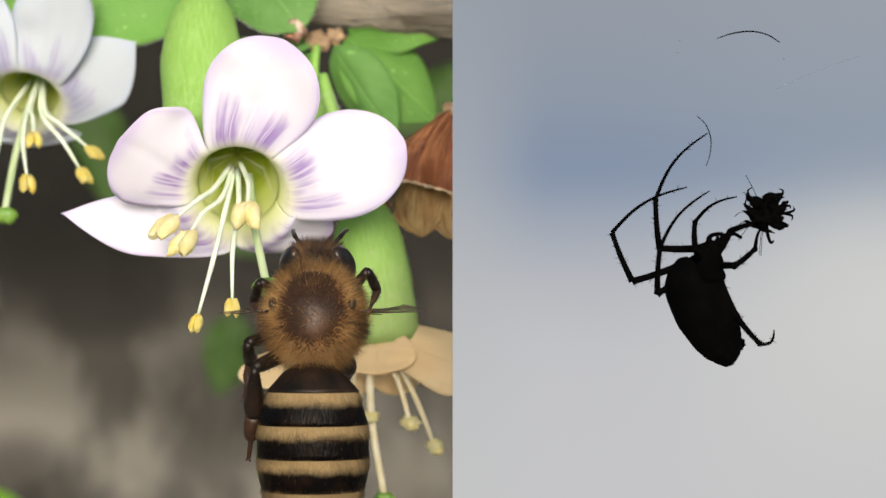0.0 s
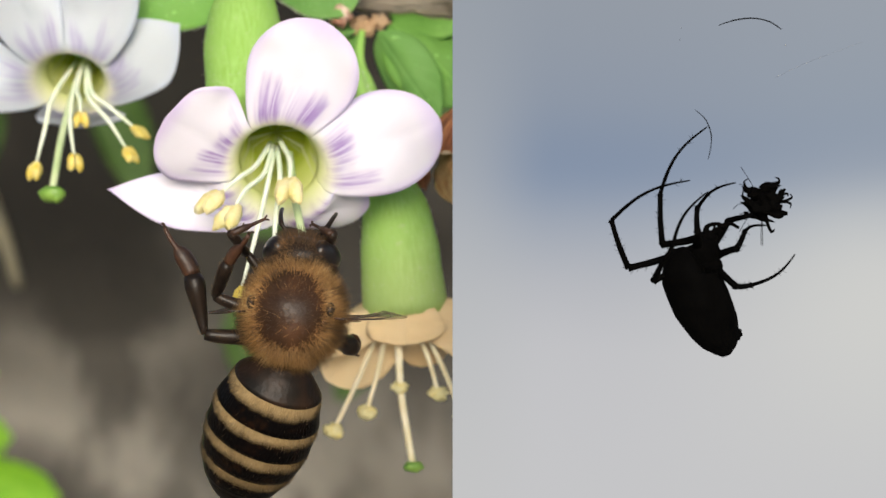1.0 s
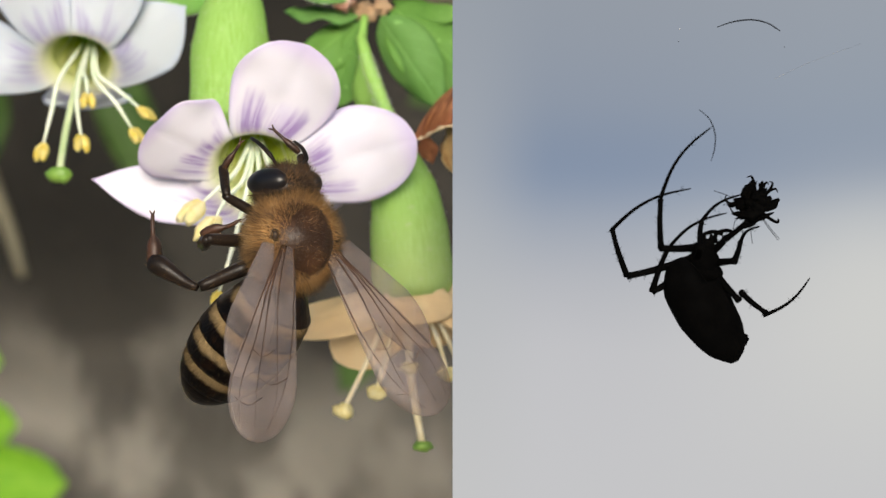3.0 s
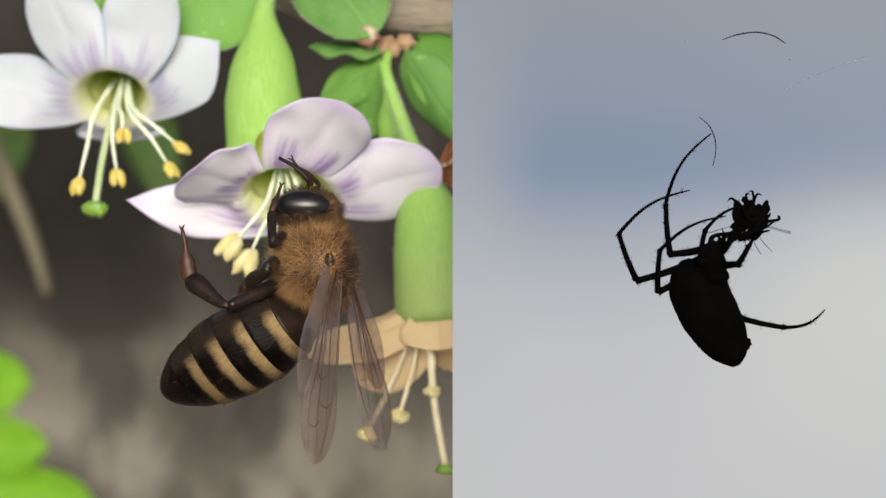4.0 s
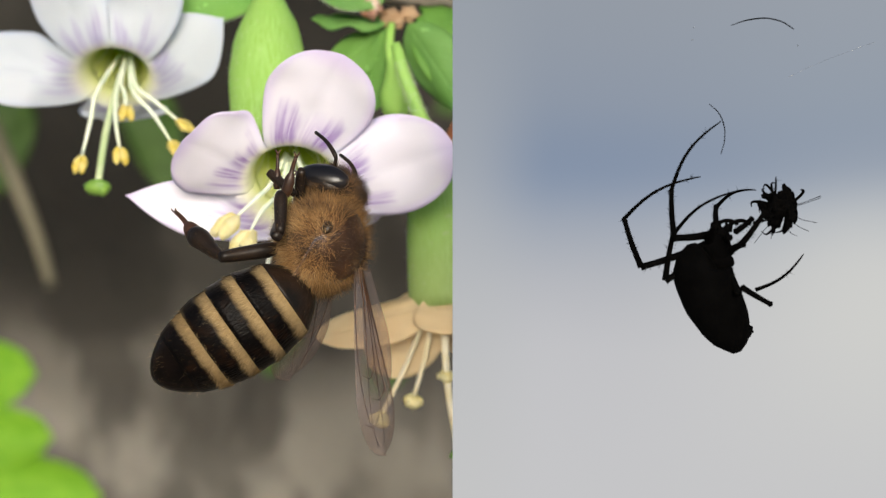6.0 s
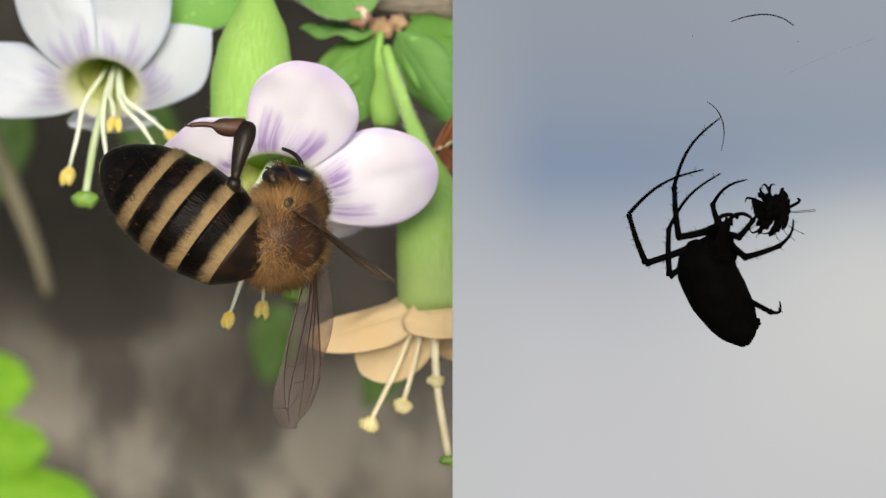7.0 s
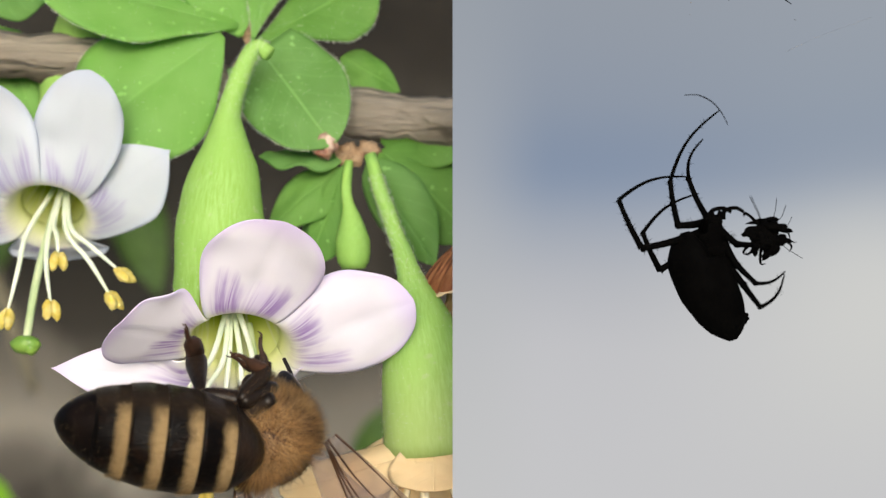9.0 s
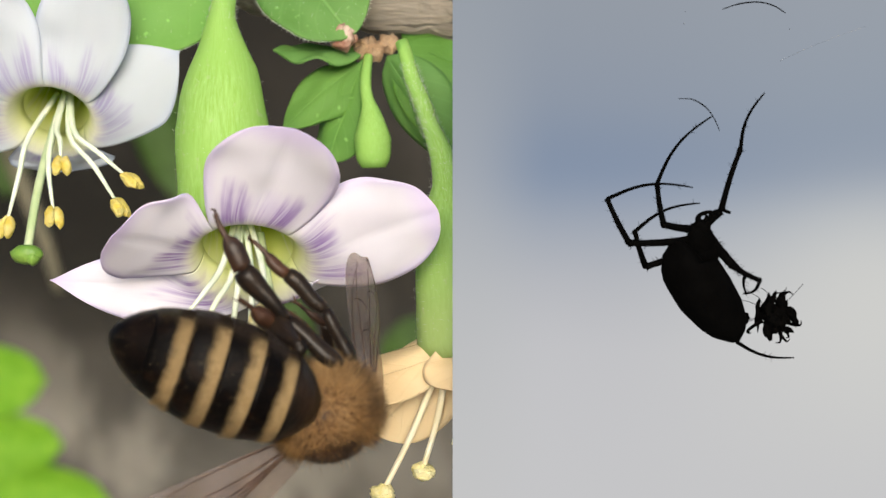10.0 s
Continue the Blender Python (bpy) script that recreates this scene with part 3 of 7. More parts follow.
def left_flower():
    root = empty("goji_flower", "cool white goji flower nodding, petals dimmed in colour, with long stamens", "flower", "goji flowers")
    c = Vector((-1.05, 1.5, 2.0))
    lobes = [
        (-80, (-9.4, 0.6, 2.9), (0.05, -1, 0.3), 4.4, petal_profile, 0.05, -0.05, 0.25),
        (-30, (-4.3, -1.6, 8.3), (0.05, -0.8, -0.5), 4.0, petal_profile, 0.06, -0.05, 0.25),
        (34, (1.5, -1.4, 8.7), (-0.05, -0.8, -0.5), 4.2, petal_profile, 0.06, -0.05, 0.25),
        (84, (4.9, 1.0, 5.2), (-0.2, -0.9, -0.3), 4.2, pointed_profile, 0.05, -0.02, 0.2),
        (180, (-1.0, 3.9, -0.15), (0.0, -0.75, -0.65), 5.0, petal_profile, 0.05, -0.02, 0.2),
    ]
    stamens = [((-2.35, -0.9, -2.4), (-1.9, 0.8, 1.2), 0.52, False), ((-0.3, -1.2, -2.0), (-0.8, 0.6, 1.2), 0.52, False),
               ((-0.05, -0.8, 0.25), (-0.6, 0.8, 1.7), 0.52, False), ((2.75, -0.8, -0.5), (0.2, 0.7, 1.5), 0.52, False), ((2.35, -0.9, -1.6), (0.0, 0.7, 1.3), 0.52, False)]
    flower_parts(root, c, (0.0, -0.72, -0.70), 2.1, c + Vector((0.2, 3.2, 2.6)), lobes, stamens, ((-1.5, -1.0, -4.0), (-1.0, 2.6, 2.3)), PETAL_DIM, 7.7)
    bm = bmesh.new()
    tube(bm, bez([c + Vector((0.1, 2.9, 2.2)), c + Vector((0.1, 4.4, 4.4)), c + Vector((0.2, 5.0, 8.4)), c + Vector((0.8, 4.4, 12.4))], 12), lerp_list([(0, 0.9), (0.2, 1.7), (0.6, 1.7), (1, 0.5)], 12), 18)
    part("calyx", bm, CALYX, root, "light green flower tube")
    root.scale = (1.035,) * 3
    things["left_flower"] = root


def bell_flower():
    root = empty("wilting_goji_flower", "wilting goji flower with cream petals under a green tube", "flower", "goji flowers")
    calyx_tube("calyx", root, [(0.7, 2.5, 19.2), (1.6, 1.6, 16.4), (2.5, 0.4, 14.0), (3.0, 0, 12.0), (3.3, 0, 9.0), (3.6, 0, 5.9)],
               [(0, 0.3), (0.25, 0.36), (0.4, 0.48), (0.5, 0.78), (0.6, 1.3), (0.7, 1.8), (0.82, 2.0), (0.97, 2.1), (1, 1.9)], 5, CALYX_PALE)
    cream = [((2.7, -0.9, 6.0), (-1.0, -0.12, -0.42), (-0.1, -1, 0.6), 6.0, 2.4, petal_profile, 0.16, -0.08, 0.25, 0.16),
             ((3.6, -1.5, 6.2), (0.05, -0.45, -1.0), (0, -1, 0.3), 1.9, 3.9, petal_profile, 0.12, -0.05, 0.3, 0),
             ((4.6, -0.8, 6.0), (1.0, -0.2, -0.35), (0.3, -1, 0.5), 4.8, 3.2, petal_profile, 0.10, -0.12, 0.3, 0),
             ((2.9, 0.3, 5.8), (-0.80, 0.05, -0.76), (-0.2, -1, 0.2), 4.7, 3.8, petal_profile, 0.14, -0.06, 0.3, 0),
             ((4.2, 1.2, 5.6), (0.4, 0.3, -1.0), (0.2, -1, 0.2), 2.6, 3.2, petal_profile, 0.10, -0.02, 0.35, 0)]
    for i, p in enumerate(cream):
        bm = bmesh.new()
        sheet(bm, blade(*p[:9], 5.3 * i, p[9]), 22, 26, 0.14, 1.5)
        part("petal", bm, CREAM, root, "limp cream-yellow petal")
    bm = bmesh.new()
    blob(bm, (3.5, -0.3, 5.6), (1.95, 1.5, 0.8), None, 10, 18, 0.2, 3)
    part("throat", bm, CREAM, root, "limp cream-yellow corolla")
    for i, (tip, start, r) in enumerate((((0, 0, 0.1), (2.2, -0.4, 5.0), 0.5), ((1.65, -0.3, 1.05), (2.6, -0.6, 5.0), 0.48), ((5.2, -0.4, 2.0), (4.2, -0.6, 5.0), 0.48), ((6.4, -0.2, 0.8), (4.6, -0.6, 5.0), 0.48), ((3.3, -1.2, 2.35), (3.2, -0.9, 5.0), 0.4))):
        tip, start = Vector(tip), Vector(start)
        bm = bmesh.new()
        tube(bm, bez([start, (tip + start) / 2 + Vector((0.1, -0.15, 0)), tip], 10), lerp_list([(0, 0.15), (1, 0.12)], 10), 8)
        st = part("stamen", bm, FILAMENT_CREAM, root)
        bm = bmesh.new()
        blob(bm, tip, (r, 0.75 * r, 0.7 * r), None, 9, 10, 0.5, i)
        blob(bm, tip + Vector((0.2 * r, -0.3 * r, -0.4 * r)), (0.7 * r, 0.6 * r, 0.55 * r), None, 8, 9, 0.5, i + 4)
        part("anther", bm, ANTHER_PALE, st, "shrivelled pale yellow anther")
    bm = bmesh.new()
    tube(bm, bez([(3.2, -1, 5.2), (3.4, -1.2, 2.0), (3.95, -1.1, -1.4)], 12), lerp_list([(0, 0.2), (1, 0.19)], 12), 9)
    st = part("style", bm, FILAMENT_CREAM, root, "cream style")
    bm = bmesh.new()
    blob(bm, (4.0, -1.1, -1.6), (0.5, 0.42, 0.3), None, 8, 12, 0.25, 2)
    part("stigma", bm, STIGMA, st, "green stigma")
    root.scale = (1.06,) * 3
    things["bell"] = root


FILAMENT_CREAM = plain("cream_filament", (0.80, 0.72, 0.46), (0.90, 0.84, 0.64), 900, 0.5)


def dry_flower():
    root = empty("withered_flower", "withered brown goji flower, a crumpled papery cap over ochre petals", "flower")
    rim_line = bez([(-0.2, -0.2, -0.1), (0.6, -0.8, 0.3), (1.9, -1.5, 0.7), (3.1, -1.8, 0.4), (4.4, -1.9, 0.0), (6.0, -1.4, -0.4), (7.2, -0.3, 0.2)], 48)

    def cap(u, v):
        top = Vector((3.0 + 2.6 * u, 0.5 - 0.7 * math.sin(math.pi * u), 3.7 + 0.7 * math.sin(math.pi * u)))
        low = rim_line[min(48, int(round(u * 48)))]
        p = top.lerp(low, v)
        bulge = math.sin(math.pi * min(1.0, v * 0.9)) * 0.75
        fold = 0.40 * noise.noise(Vector((u * 9, v * 1.6, 3.0))) * (0.3 + v) + 0.22 * noise.noise(Vector((u * 24, v * 2, 8.0)))
        return p + Vector((-0.6 * bulge * (1 - u), -bulge - fold * 1.6, 0.35 * bulge + 0.2 * fold * v))
    bm = bmesh.new()
    sheet(bm, cap, 48, 24, 0.08)
    part("cap", bm, DRY, root, "crumpled red-brown papery petal cap")
    bm = bmesh.new()
    tube(bm, [Vector(cap(i / 48, 1.0)) + Vector((0, -0.03, 0.05 * noise.noise(Vector((i * 0.6, 0, 0))))) for i in range(49)], [0.075 + 0.04 * math.sin(i * 1.7) for i in range(49)], 7)
    part("rim", bm, DRY_RIM, root, "pale curled rim")
    for i, d in enumerate((((2.5, -0.6, 0.9), (-0.02, -0.1, -1.0), (0.0, -1, 0.1), 2.9, 2.6, petal_profile, 0.12, 0.05, 0.7), ((4.3, -0.5, 0.7), (0.08, -0.1, -1.0), (0.2, -1, 0.1), 2.9, 3.0, petal_profile, 0.12, 0.05, 0.7), ((6.0, -0.3, 0.5), (0.2, -0.1, -1.0), (0.3, -1, 0.1), 2.6, 2.6, petal_profile, 0.12, 0.05, 0.7))):
        bm = bmesh.new()
        sheet(bm, blade(*d, 2.3 * i), 16, 18, 0.08)
        for v in bm.verts:
            v.co += Vector((noise.noise(v.co * 1.6), noise.noise(v.co * 1.6 + Vector((5, 0, 0))), noise.noise(v.co * 1.6 + Vector((0, 7, 0))))) * 0.16
        part("petal", bm, DRY_PALE, root, "thin ochre inner petal")
    bm = bmesh.new()
    sheet(bm, blade((0.3, -0.5, 0.3), (0.28, -0.1, -1.0), (0.2, -1, 0.1), 1.5, 1.0, pointed_profile, 0.2, 0.1, 0.5, 4.0), 8, 10, 0.08)
    part("petal", bm, DRY, root, "dark curled petal tip")
    bm = bmesh.new()
    blob(bm, (4.5, 0.3, 4.0), (1.15, 0.8, 0.8), None, 12, 18, 0.5, 2)
    part("calyx", bm, NODE_WOOD, root, "dry orange-brown calyx")
    bm = bmesh.new()
    tube(bm, bez([(4.5, 0.4, 4.4), (4.8, 1.2, 6.0), (4.6, 2.0, 9.0)], 8), [0.4] * 9, 8)
    part("stalk", bm, CALYX, root, "thin green stalk")
    root.scale = (1.05,) * 3
    things["dry"] = root


DRY_RIM = plain("pale_dry_rim", (0.4, 0.24, 0.112), (0.656, 0.512, 0.336), 900, 0.6)


def goji_branch():
    root = empty("goji_branch", "grey woody goji branch with rounded green leaves and buds", "branch")
    bm = bmesh.new()
    tube(bm, bez([(-26, 2.4, 5.6), (-17.6, 1.8, 4.9), (-9, 2.0, 3.9), (-3, 2.0, 2.5), (4.0, 1.8, 1.5), (9.5, 1.6, 0.8), (20, 1.5, -0.4)], 60), [1.22 + 0.10 * math.sin(i * 0.9) + 0.06 * math.sin(i * 2.3) for i in range(61)], 16)
    for v in bm.verts:
        v.co += Vector((0, noise.noise(v.co * Vector((0.5, 2.2, 2.2))), noise.noise(v.co * Vector((0.5, 2.2, 2.2)) + Vector((4, 0, 0))))) * 0.22
    part("stem", bm, BARK, root, "rough grey-brown bark")
    for c, s in (((1.0, 0.3, -0.35), (0.7, 0.55, 0.5)), ((2.0, 0.5, -0.1), (0.55, 0.5, 0.5)), ((-3.9, 0.6, 6.0), (0.35, 0.4, 1.0)), ((-4.3, 0.9, 3.6), (0.5, 0.5, 0.9)), ((1.3, 0.2, -0.4), (0.45, 0.4, 0.6))):
        bm = bmesh.new()
        blob(bm, c, s, None, 10, 14, 0.5, c[0])
        part("knot", bm, NODE_WOOD, root, "orange-brown woody knot")
    bm = bmesh.new()
    blob(bm, (0, -1.2, 0), (0.6, 0.5, 0.64), None, 12, 16, 0.3, 2)
    bud = part("dry_bud", bm, BUD_DRY, root, "tiny curled reddish dry bud")
    for k in range(6):
        a = k * 1.05
        bm = bmesh.new()
        blob(bm, (0.36 * math.cos(a), -1.52 + 0.1 * (k % 2), 0.4 * math.sin(a)), (0.34, 0.2, 0.17), Euler((0, -a + 1.3, 0)).to_matrix(), 8, 10, 0.5, k)
        part("bud_scale", bm, BUD_DRY, bud)
    rng = random.Random(21)
    leaves = [  # base, direction, facing, length, width, profile, cup, curl, material
        ((-5.0, -0.6, 5.4), (-1.0, -0.2, -0.72), (-0.1, -1, 0.35), 8.3, 7.6, round_profile, 0.05, -0.06, LEAF),
        ((-4.3, -0.2, 5.9), (-1.0, -0.1, 0.26), (0.0, -0.8, 0.7), 10.0, 5.0, round_profile, 0.06, -0.05, LEAF),
        ((-3.2, -0.8, 4.7), (0.80, -0.3, -1.0), (0.1, -1, 0.3), 5.9, 5.2, petal_profile, -0.05, -0.10, LEAF_DARK),
        ((-3.4, 0.2, 5.2), (1.0, 0.0, 0.55), (0.0, -1, 0.4), 6.6, 4.6, spoon_profile, 0.08, -0.03, LEAF_MID),
        ((-3.6, -0.2, 5.2), (0.25, -0.1, 1.0), (0.2, -1, 0.2), 5.5, 2.6, spoon_profile, 0.12, -0.03, LEAF),
        ((-4.2, 0.0, 5.4), (-0.35, 0, 1.0), (0.1, -1, 0.2), 6.0, 4.2, round_profile, 0.08, -0.03, LEAF),
        ((0.6, 1.6, 4.6), (1.0, 0.1, -0.55), (0.0, -1, 0.3), 3.4, 2.0, leaf_profile, 0.06, -0.05, LEAF_MID),
        ((-18.0, 1.0, 9.0), (1.0, -0.2, -0.35), (0.1, -1, 0.3), 4.6, 3.6, spoon_profile, 0.05, -0.08, LEAF_DARK),
        ((-17.0, 3.5, 6.4), (0.42, -0.1, -1.0), (0.2, -1, 0.2), 8.6, 4.0, leaf_profile, 0.08, -0.04, LEAF),
        ((0.9, 0.2, -0.5), (-1.0, -0.2, 0.05), (0.0, -0.5, 0.9), 4.2, 2.2, leaf_profile, 0.12, -0.06, LEAF_DARK),
        ((0.7, 0.4, -1.0), (-1.0, -0.3, -0.75), (0.1, -1, 0.8), 4.6, 2.8, leaf_profile, 0.12, -0.14, LEAF_MID),
        ((0.9, 0.1, -0.8), (-0.38, -0.2, -1.0), (-0.4, -1, 0.1), 5.0, 2.8, spoon_profile, 0.30, -0.10, LEAF_MID),
        ((2.0, 0.0, -0.7), (0.62, -0.3, -1.0), (-0.7, -1, 0.2), 6.2, 3.2, leaf_profile, 0.28, -0.08, LEAF_DARK),
        ((2.6, 0.4, -0.1), (1.0, -0.1, -0.85), (0.25, -1, 0.4), 6.6, 4.8, leaf_profile, 0.16, -0.12, LEAF_MID),
        ((2.6, 1.4, 0.4), (1.0, 0.1, 0.1), (0.1, -0.7, 0.7), 6.0, 3.6, leaf_profile, 0.08, -0.05, LEAF_MID),
    ]
    for i, (b, al, fa, ln, wd, pr, cu, cl, mt) in enumerate(leaves):
        bm = bmesh.new()
        shape = blade(b, al, fa, ln, wd, pr, cu, cl, 0.45, 1.9 * i)
        sheet(bm, shape, 18, 26, 0.12, 1.6)
        leaf = part("leaf", bm, mt, root)
        if i < 6:
            spots = []
            for _ in range(420):
                u, v = rng.choice((0.0, 1.0)), rng.uniform(0.08, 0.99)
                spots.append((shape(u, v), shape(u, v) - shape(0.5, v * 0.9) + Vector((0, -0.2, 0))))
            for _ in range(160):
                spots.append((Vector(shape(rng.random(), rng.uniform(0.1, 0.95))) + Vector((0, -0.06, 0)), (0, -1, 0.3)))
            bm = bmesh.new()
            hairs(bm, spots, 0.16, 0.008, rng, 0, 0.3)
            tagged(part("down", bm, FILAMENT, leaf, "fine white leaf hairs"), kind="stuff")
    bm = bmesh.new()
    tube(bm, bez([(1.1, -0.2, -0.7), (1.0, -0.8, -2.2), (1.25, -1.2, -3.4), (1.35, -1.4, -4.6), (1.4, -1.4, -5.9)], 16), lerp_list([(0, 0.2), (0.4, 0.3), (0.55, 0.55), (0.75, 0.85), (0.92, 0.8), (1, 0.55)], 16), 14)
    part("flower_bud", bm, CALYX, root, "closed green flower bud")
    root.scale = (1.05,) * 3
    things["branch"] = root


LEAF_MID = leaf_material("mid_leaf_green", (0.125, 0.31, 0.05), (0.19, 0.40, 0.085), 0.38)


def low_plant():
    root = empty("low_leafy_plant", "bright green leafy plant out of focus by the wall", "plant")
    data = [((-58, 6, 24), (1.0, 0, 0.06), 41, 21), ((-60, 3, 9), (1.0, 0, 0.03), 48, 19), ((-62, 0, -8), (1.0, 0, 0.06), 63, 25),
            ((-52, 8, -22), (1.0, 0, -0.1), 50, 20), ((-66, 10, 38), (1.0, 0, 0.3), 36, 18)]
    for i, (b, a, ln, wd) in enumerate(data):
        bm = bmesh.new()
        sheet(bm, blade(b, a, (0.0, -1, 0.35), ln, wd, round_profile, 0.06, -0.05, 2.4, 4.4 * i), 18, 22, 0.4)
        part("leaf", bm, LEAF_FAR, root)
    bm = bmesh.new()
    tube(bm, bez([(-192, 40, 420), (-112, 60, 250), (-69, 70, 140), (-53, 90, 100), (-41, 100, 66), (-36, 105, 46)], 24), lerp_list([(0, 3.4), (0.7, 2.8), (1, 1.6)], 24), 10)
    part("twig", bm, STALK, root, "pale drooping dry twig")
    bm = bmesh.new()
    tube(bm, bez([(-62, 8, 40), (-62, 8, -40), (-60, 8, -200), (-60, 8, -450)], 14), lerp_list([(0, 1.2), (1, 2.6)], 14), 10)
    part("stem", bm, STALK, root, "thin upright stem")
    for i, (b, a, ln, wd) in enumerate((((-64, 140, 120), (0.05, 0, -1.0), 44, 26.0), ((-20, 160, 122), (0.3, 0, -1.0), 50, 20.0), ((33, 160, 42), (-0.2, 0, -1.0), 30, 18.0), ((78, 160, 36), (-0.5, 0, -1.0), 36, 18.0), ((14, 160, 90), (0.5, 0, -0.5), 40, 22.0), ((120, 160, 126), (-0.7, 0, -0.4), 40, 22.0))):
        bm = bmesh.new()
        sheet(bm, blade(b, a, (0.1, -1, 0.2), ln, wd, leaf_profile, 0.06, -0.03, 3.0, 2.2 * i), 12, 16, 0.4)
        part("leaf", bm, LEAF_SHADE, root, "green leaf darkened as if shaded")
    things["low_leaves"] = root


STALK = plain("pale_stalk", (0.096, 0.092, 0.06), (0.152, 0.14, 0.096), 60, 0.8)
# darker copy of the leaf green, with the shade put into its colour
LEAF_SHADE = leaf_material("shaded_leaf_green", (0.0342, 0.076, 0.01216), (0.0532, 0.1102, 0.01976), 0.25)

main_flower()
left_flower()
bell_flower()
dry_flower()
goji_branch()
low_plant()


# ---- the bee ----
def ellipsoid_spots(rng, centre, size, count, keep):
    res = []
    while len(res) < count:
        q = Vector((rng.gauss(0, 1), rng.gauss(0, 1), rng.gauss(0, 1))).normalized()
        if keep(q):
            res.append((Vector(centre) + Vector((q.x * size[0], q.y * size[1], q.z * size[2])), Vector((q.x / size[0], q.y / size[1], q.z / size[2]))))
    return res


TAIL = plain("black_tail_cuticle", (0.0025, 0.002, 0.002), (0.008, 0.005, 0.004), 900, 0.32, 0.3, 0.00006)
TAIL.node_tree.nodes["Principled BSDF"].inputs["Specular IOR Level"].default_value = 0.08

FIRST_PLATE = plain("front_plate_brown", (0.006, 0.005, 0.004), (0.026, 0.014, 0.008), 700, 0.45, 0.4, 0.0001)
FIRST_PLATE.node_tree.nodes["Principled BSDF"].inputs["Specular IOR Level"].default_value = 0.2
TARSUS = plain("reddish_brown_cuticle", (0.02, 0.010, 0.006), (0.085, 0.033, 0.015), 500, 0.5, 0.4, 0.00008)


def honey_bee():
    root = empty("honey_bee", "honey bee with amber furry thorax and black-banded abdomen on the flower", "bee")
    rng = random.Random(11)
    bm = bmesh.new()
    blob(bm, (0, 0, 0), (2.0, 1.8, 1.7), None, 18, 26, 0.06, 1)
    th = part("thorax", bm, BEE_BROWN, root, "dark thorax under amber fur")
    bm = bmesh.new()
    hairs(bm, ellipsoid_spots(rng, (0, 0, 0), (1.98, 1.8, 1.7), 14000, lambda q: q.z < 0.2 or rng.random() < min(1.0, max(0.012, (math.hypot(0.92 * q.x + 0.04, 1.05 * q.y) - 0.62) / 0.26))), 0.62, 0.009, rng, 0, 0.5)
    tagged(part("fur", bm, FUR, th, "dense amber fur"), kind="stuff")
    bm = bmesh.new()
    hairs(bm, ellipsoid_spots(rng, (0, 0, 0), (1.98, 1.8, 1.7), 1100, lambda q: q.z > 0 and math.hypot(q.x, q.y) < 0.40 + 0.35 * rng.random()), 0.2, 0.009, rng, 0, 0.5)
    tagged(part("back_fur", bm, FUR_DARK, th, "short dark fur"), kind="stuff")
    bm = bmesh.new()
    hairs(bm, ellipsoid_spots(rng, (0, 0, -0.2), (2.0, 1.85, 1.7), 5200, lambda q: q.z < 0.1 or q.x < -0.72 or 0.72 < q.x < 0.9 or rng.random() < 0.02), 0.7, 0.009, rng, 0, 0.5)
    tagged(part("pale_fur", bm, FUR_PALE, th, "pale tan fur"), kind="stuff")
    bm = bmesh.new()
    hairs(bm, ellipsoid_spots(rng, (0, 0, 0), (2.0, 1.82, 1.72), 2400, lambda q: q.z < 0.45 and (-0.5 < q.x + 0.15 * q.z < -0.16 or 0.34 < q.x < 0.52)), 0.66, 0.010, rng, 0, 0.35)
    tagged(part("side_fur", bm, FUR_DARK, th, "dark streaks of fur"), kind="stuff")
    for s in (-1, 1):
        bm = bmesh.new()
        blob(bm, (0.1, 1.60 * s, 1.0), (0.30, 0.2, 0.24), None, 10, 12, 0.1, s)
        part("tegula", bm, BEE_BLACK, th, "glossy dark wing-base scale")
    # head
    bm = bmesh.new()
    blob(bm, (2.75, 0, -0.35), (0.95, 1.5, 1.35), None, 14, 20, 0.05, 2)
    blob(bm, (3.0, 0, -1.3), (0.6, 0.6, 0.8), None, 10, 12, 0.05, 3)
    head = part("head", bm, BEE_BLACK, root, "black head")
    head.location = (-0.35 * S, 0, -0.1 * S)
    for s in (-1, 1):
        bm = bmesh.new()
        blob(bm, (2.98, 1.06 * s, -0.28), (0.62, 0.52, 1.2), Euler((0.2 * s, 0, -0.12 * s)).to_matrix(), 18, 24)
        part("eye", bm, BEE_EYE, head, "glossy black compound eye")
        bm = bmesh.new()
        tube(bm, bez([(3.45, 0.35 * s, -0.3), (3.9, 0.75 * s, -0.15), (4.15, 0.95 * s, -0.15), (4.7, 1.1 * s, -0.7), (5.1, 1.15 * s, -1.4)], 14), lerp_list([(0, 0.09), (0.4, 0.08), (0.5, 0.11), (1, 0.08)], 14), 8)
        part("antenna", bm, BEE_BLACK, head, "dark jointed antenna")
    bm = bmesh.new()
    hairs(bm, ellipsoid_spots(rng, (2.75, 0, -0.35), (0.95, 1.45, 1.35), 5200, lambda q: abs(q.y) < 0.62 or q.x < -0.2), 0.45, 0.009, rng, 0, 0.5)
    tagged(part("fur", bm, FUR_DARK, head, "short dark brown fur"), kind="stuff")
    # abdomen
    bm = bmesh.new()
    prof = [(0, 0.55), (0.06, 1.2), (0.16, 1.85), (0.36, 2.22), (0.58, 2.18), (0.76, 1.78), (0.84, 1.5), (0.90, 1.17), (0.95, 0.8), (0.98, 0.48), (0.993, 0.26), (1, 0.04)]
    L = 7.9
    n = 24
    tube(bm, [(-L * i / n, 0, -0.12 * math.sin(math.pi * i / n) - 0.5 * (i / n) ** 2) for i in range(n + 1)], [r * 0.78 for r in lerp_list(prof, n)], 22)
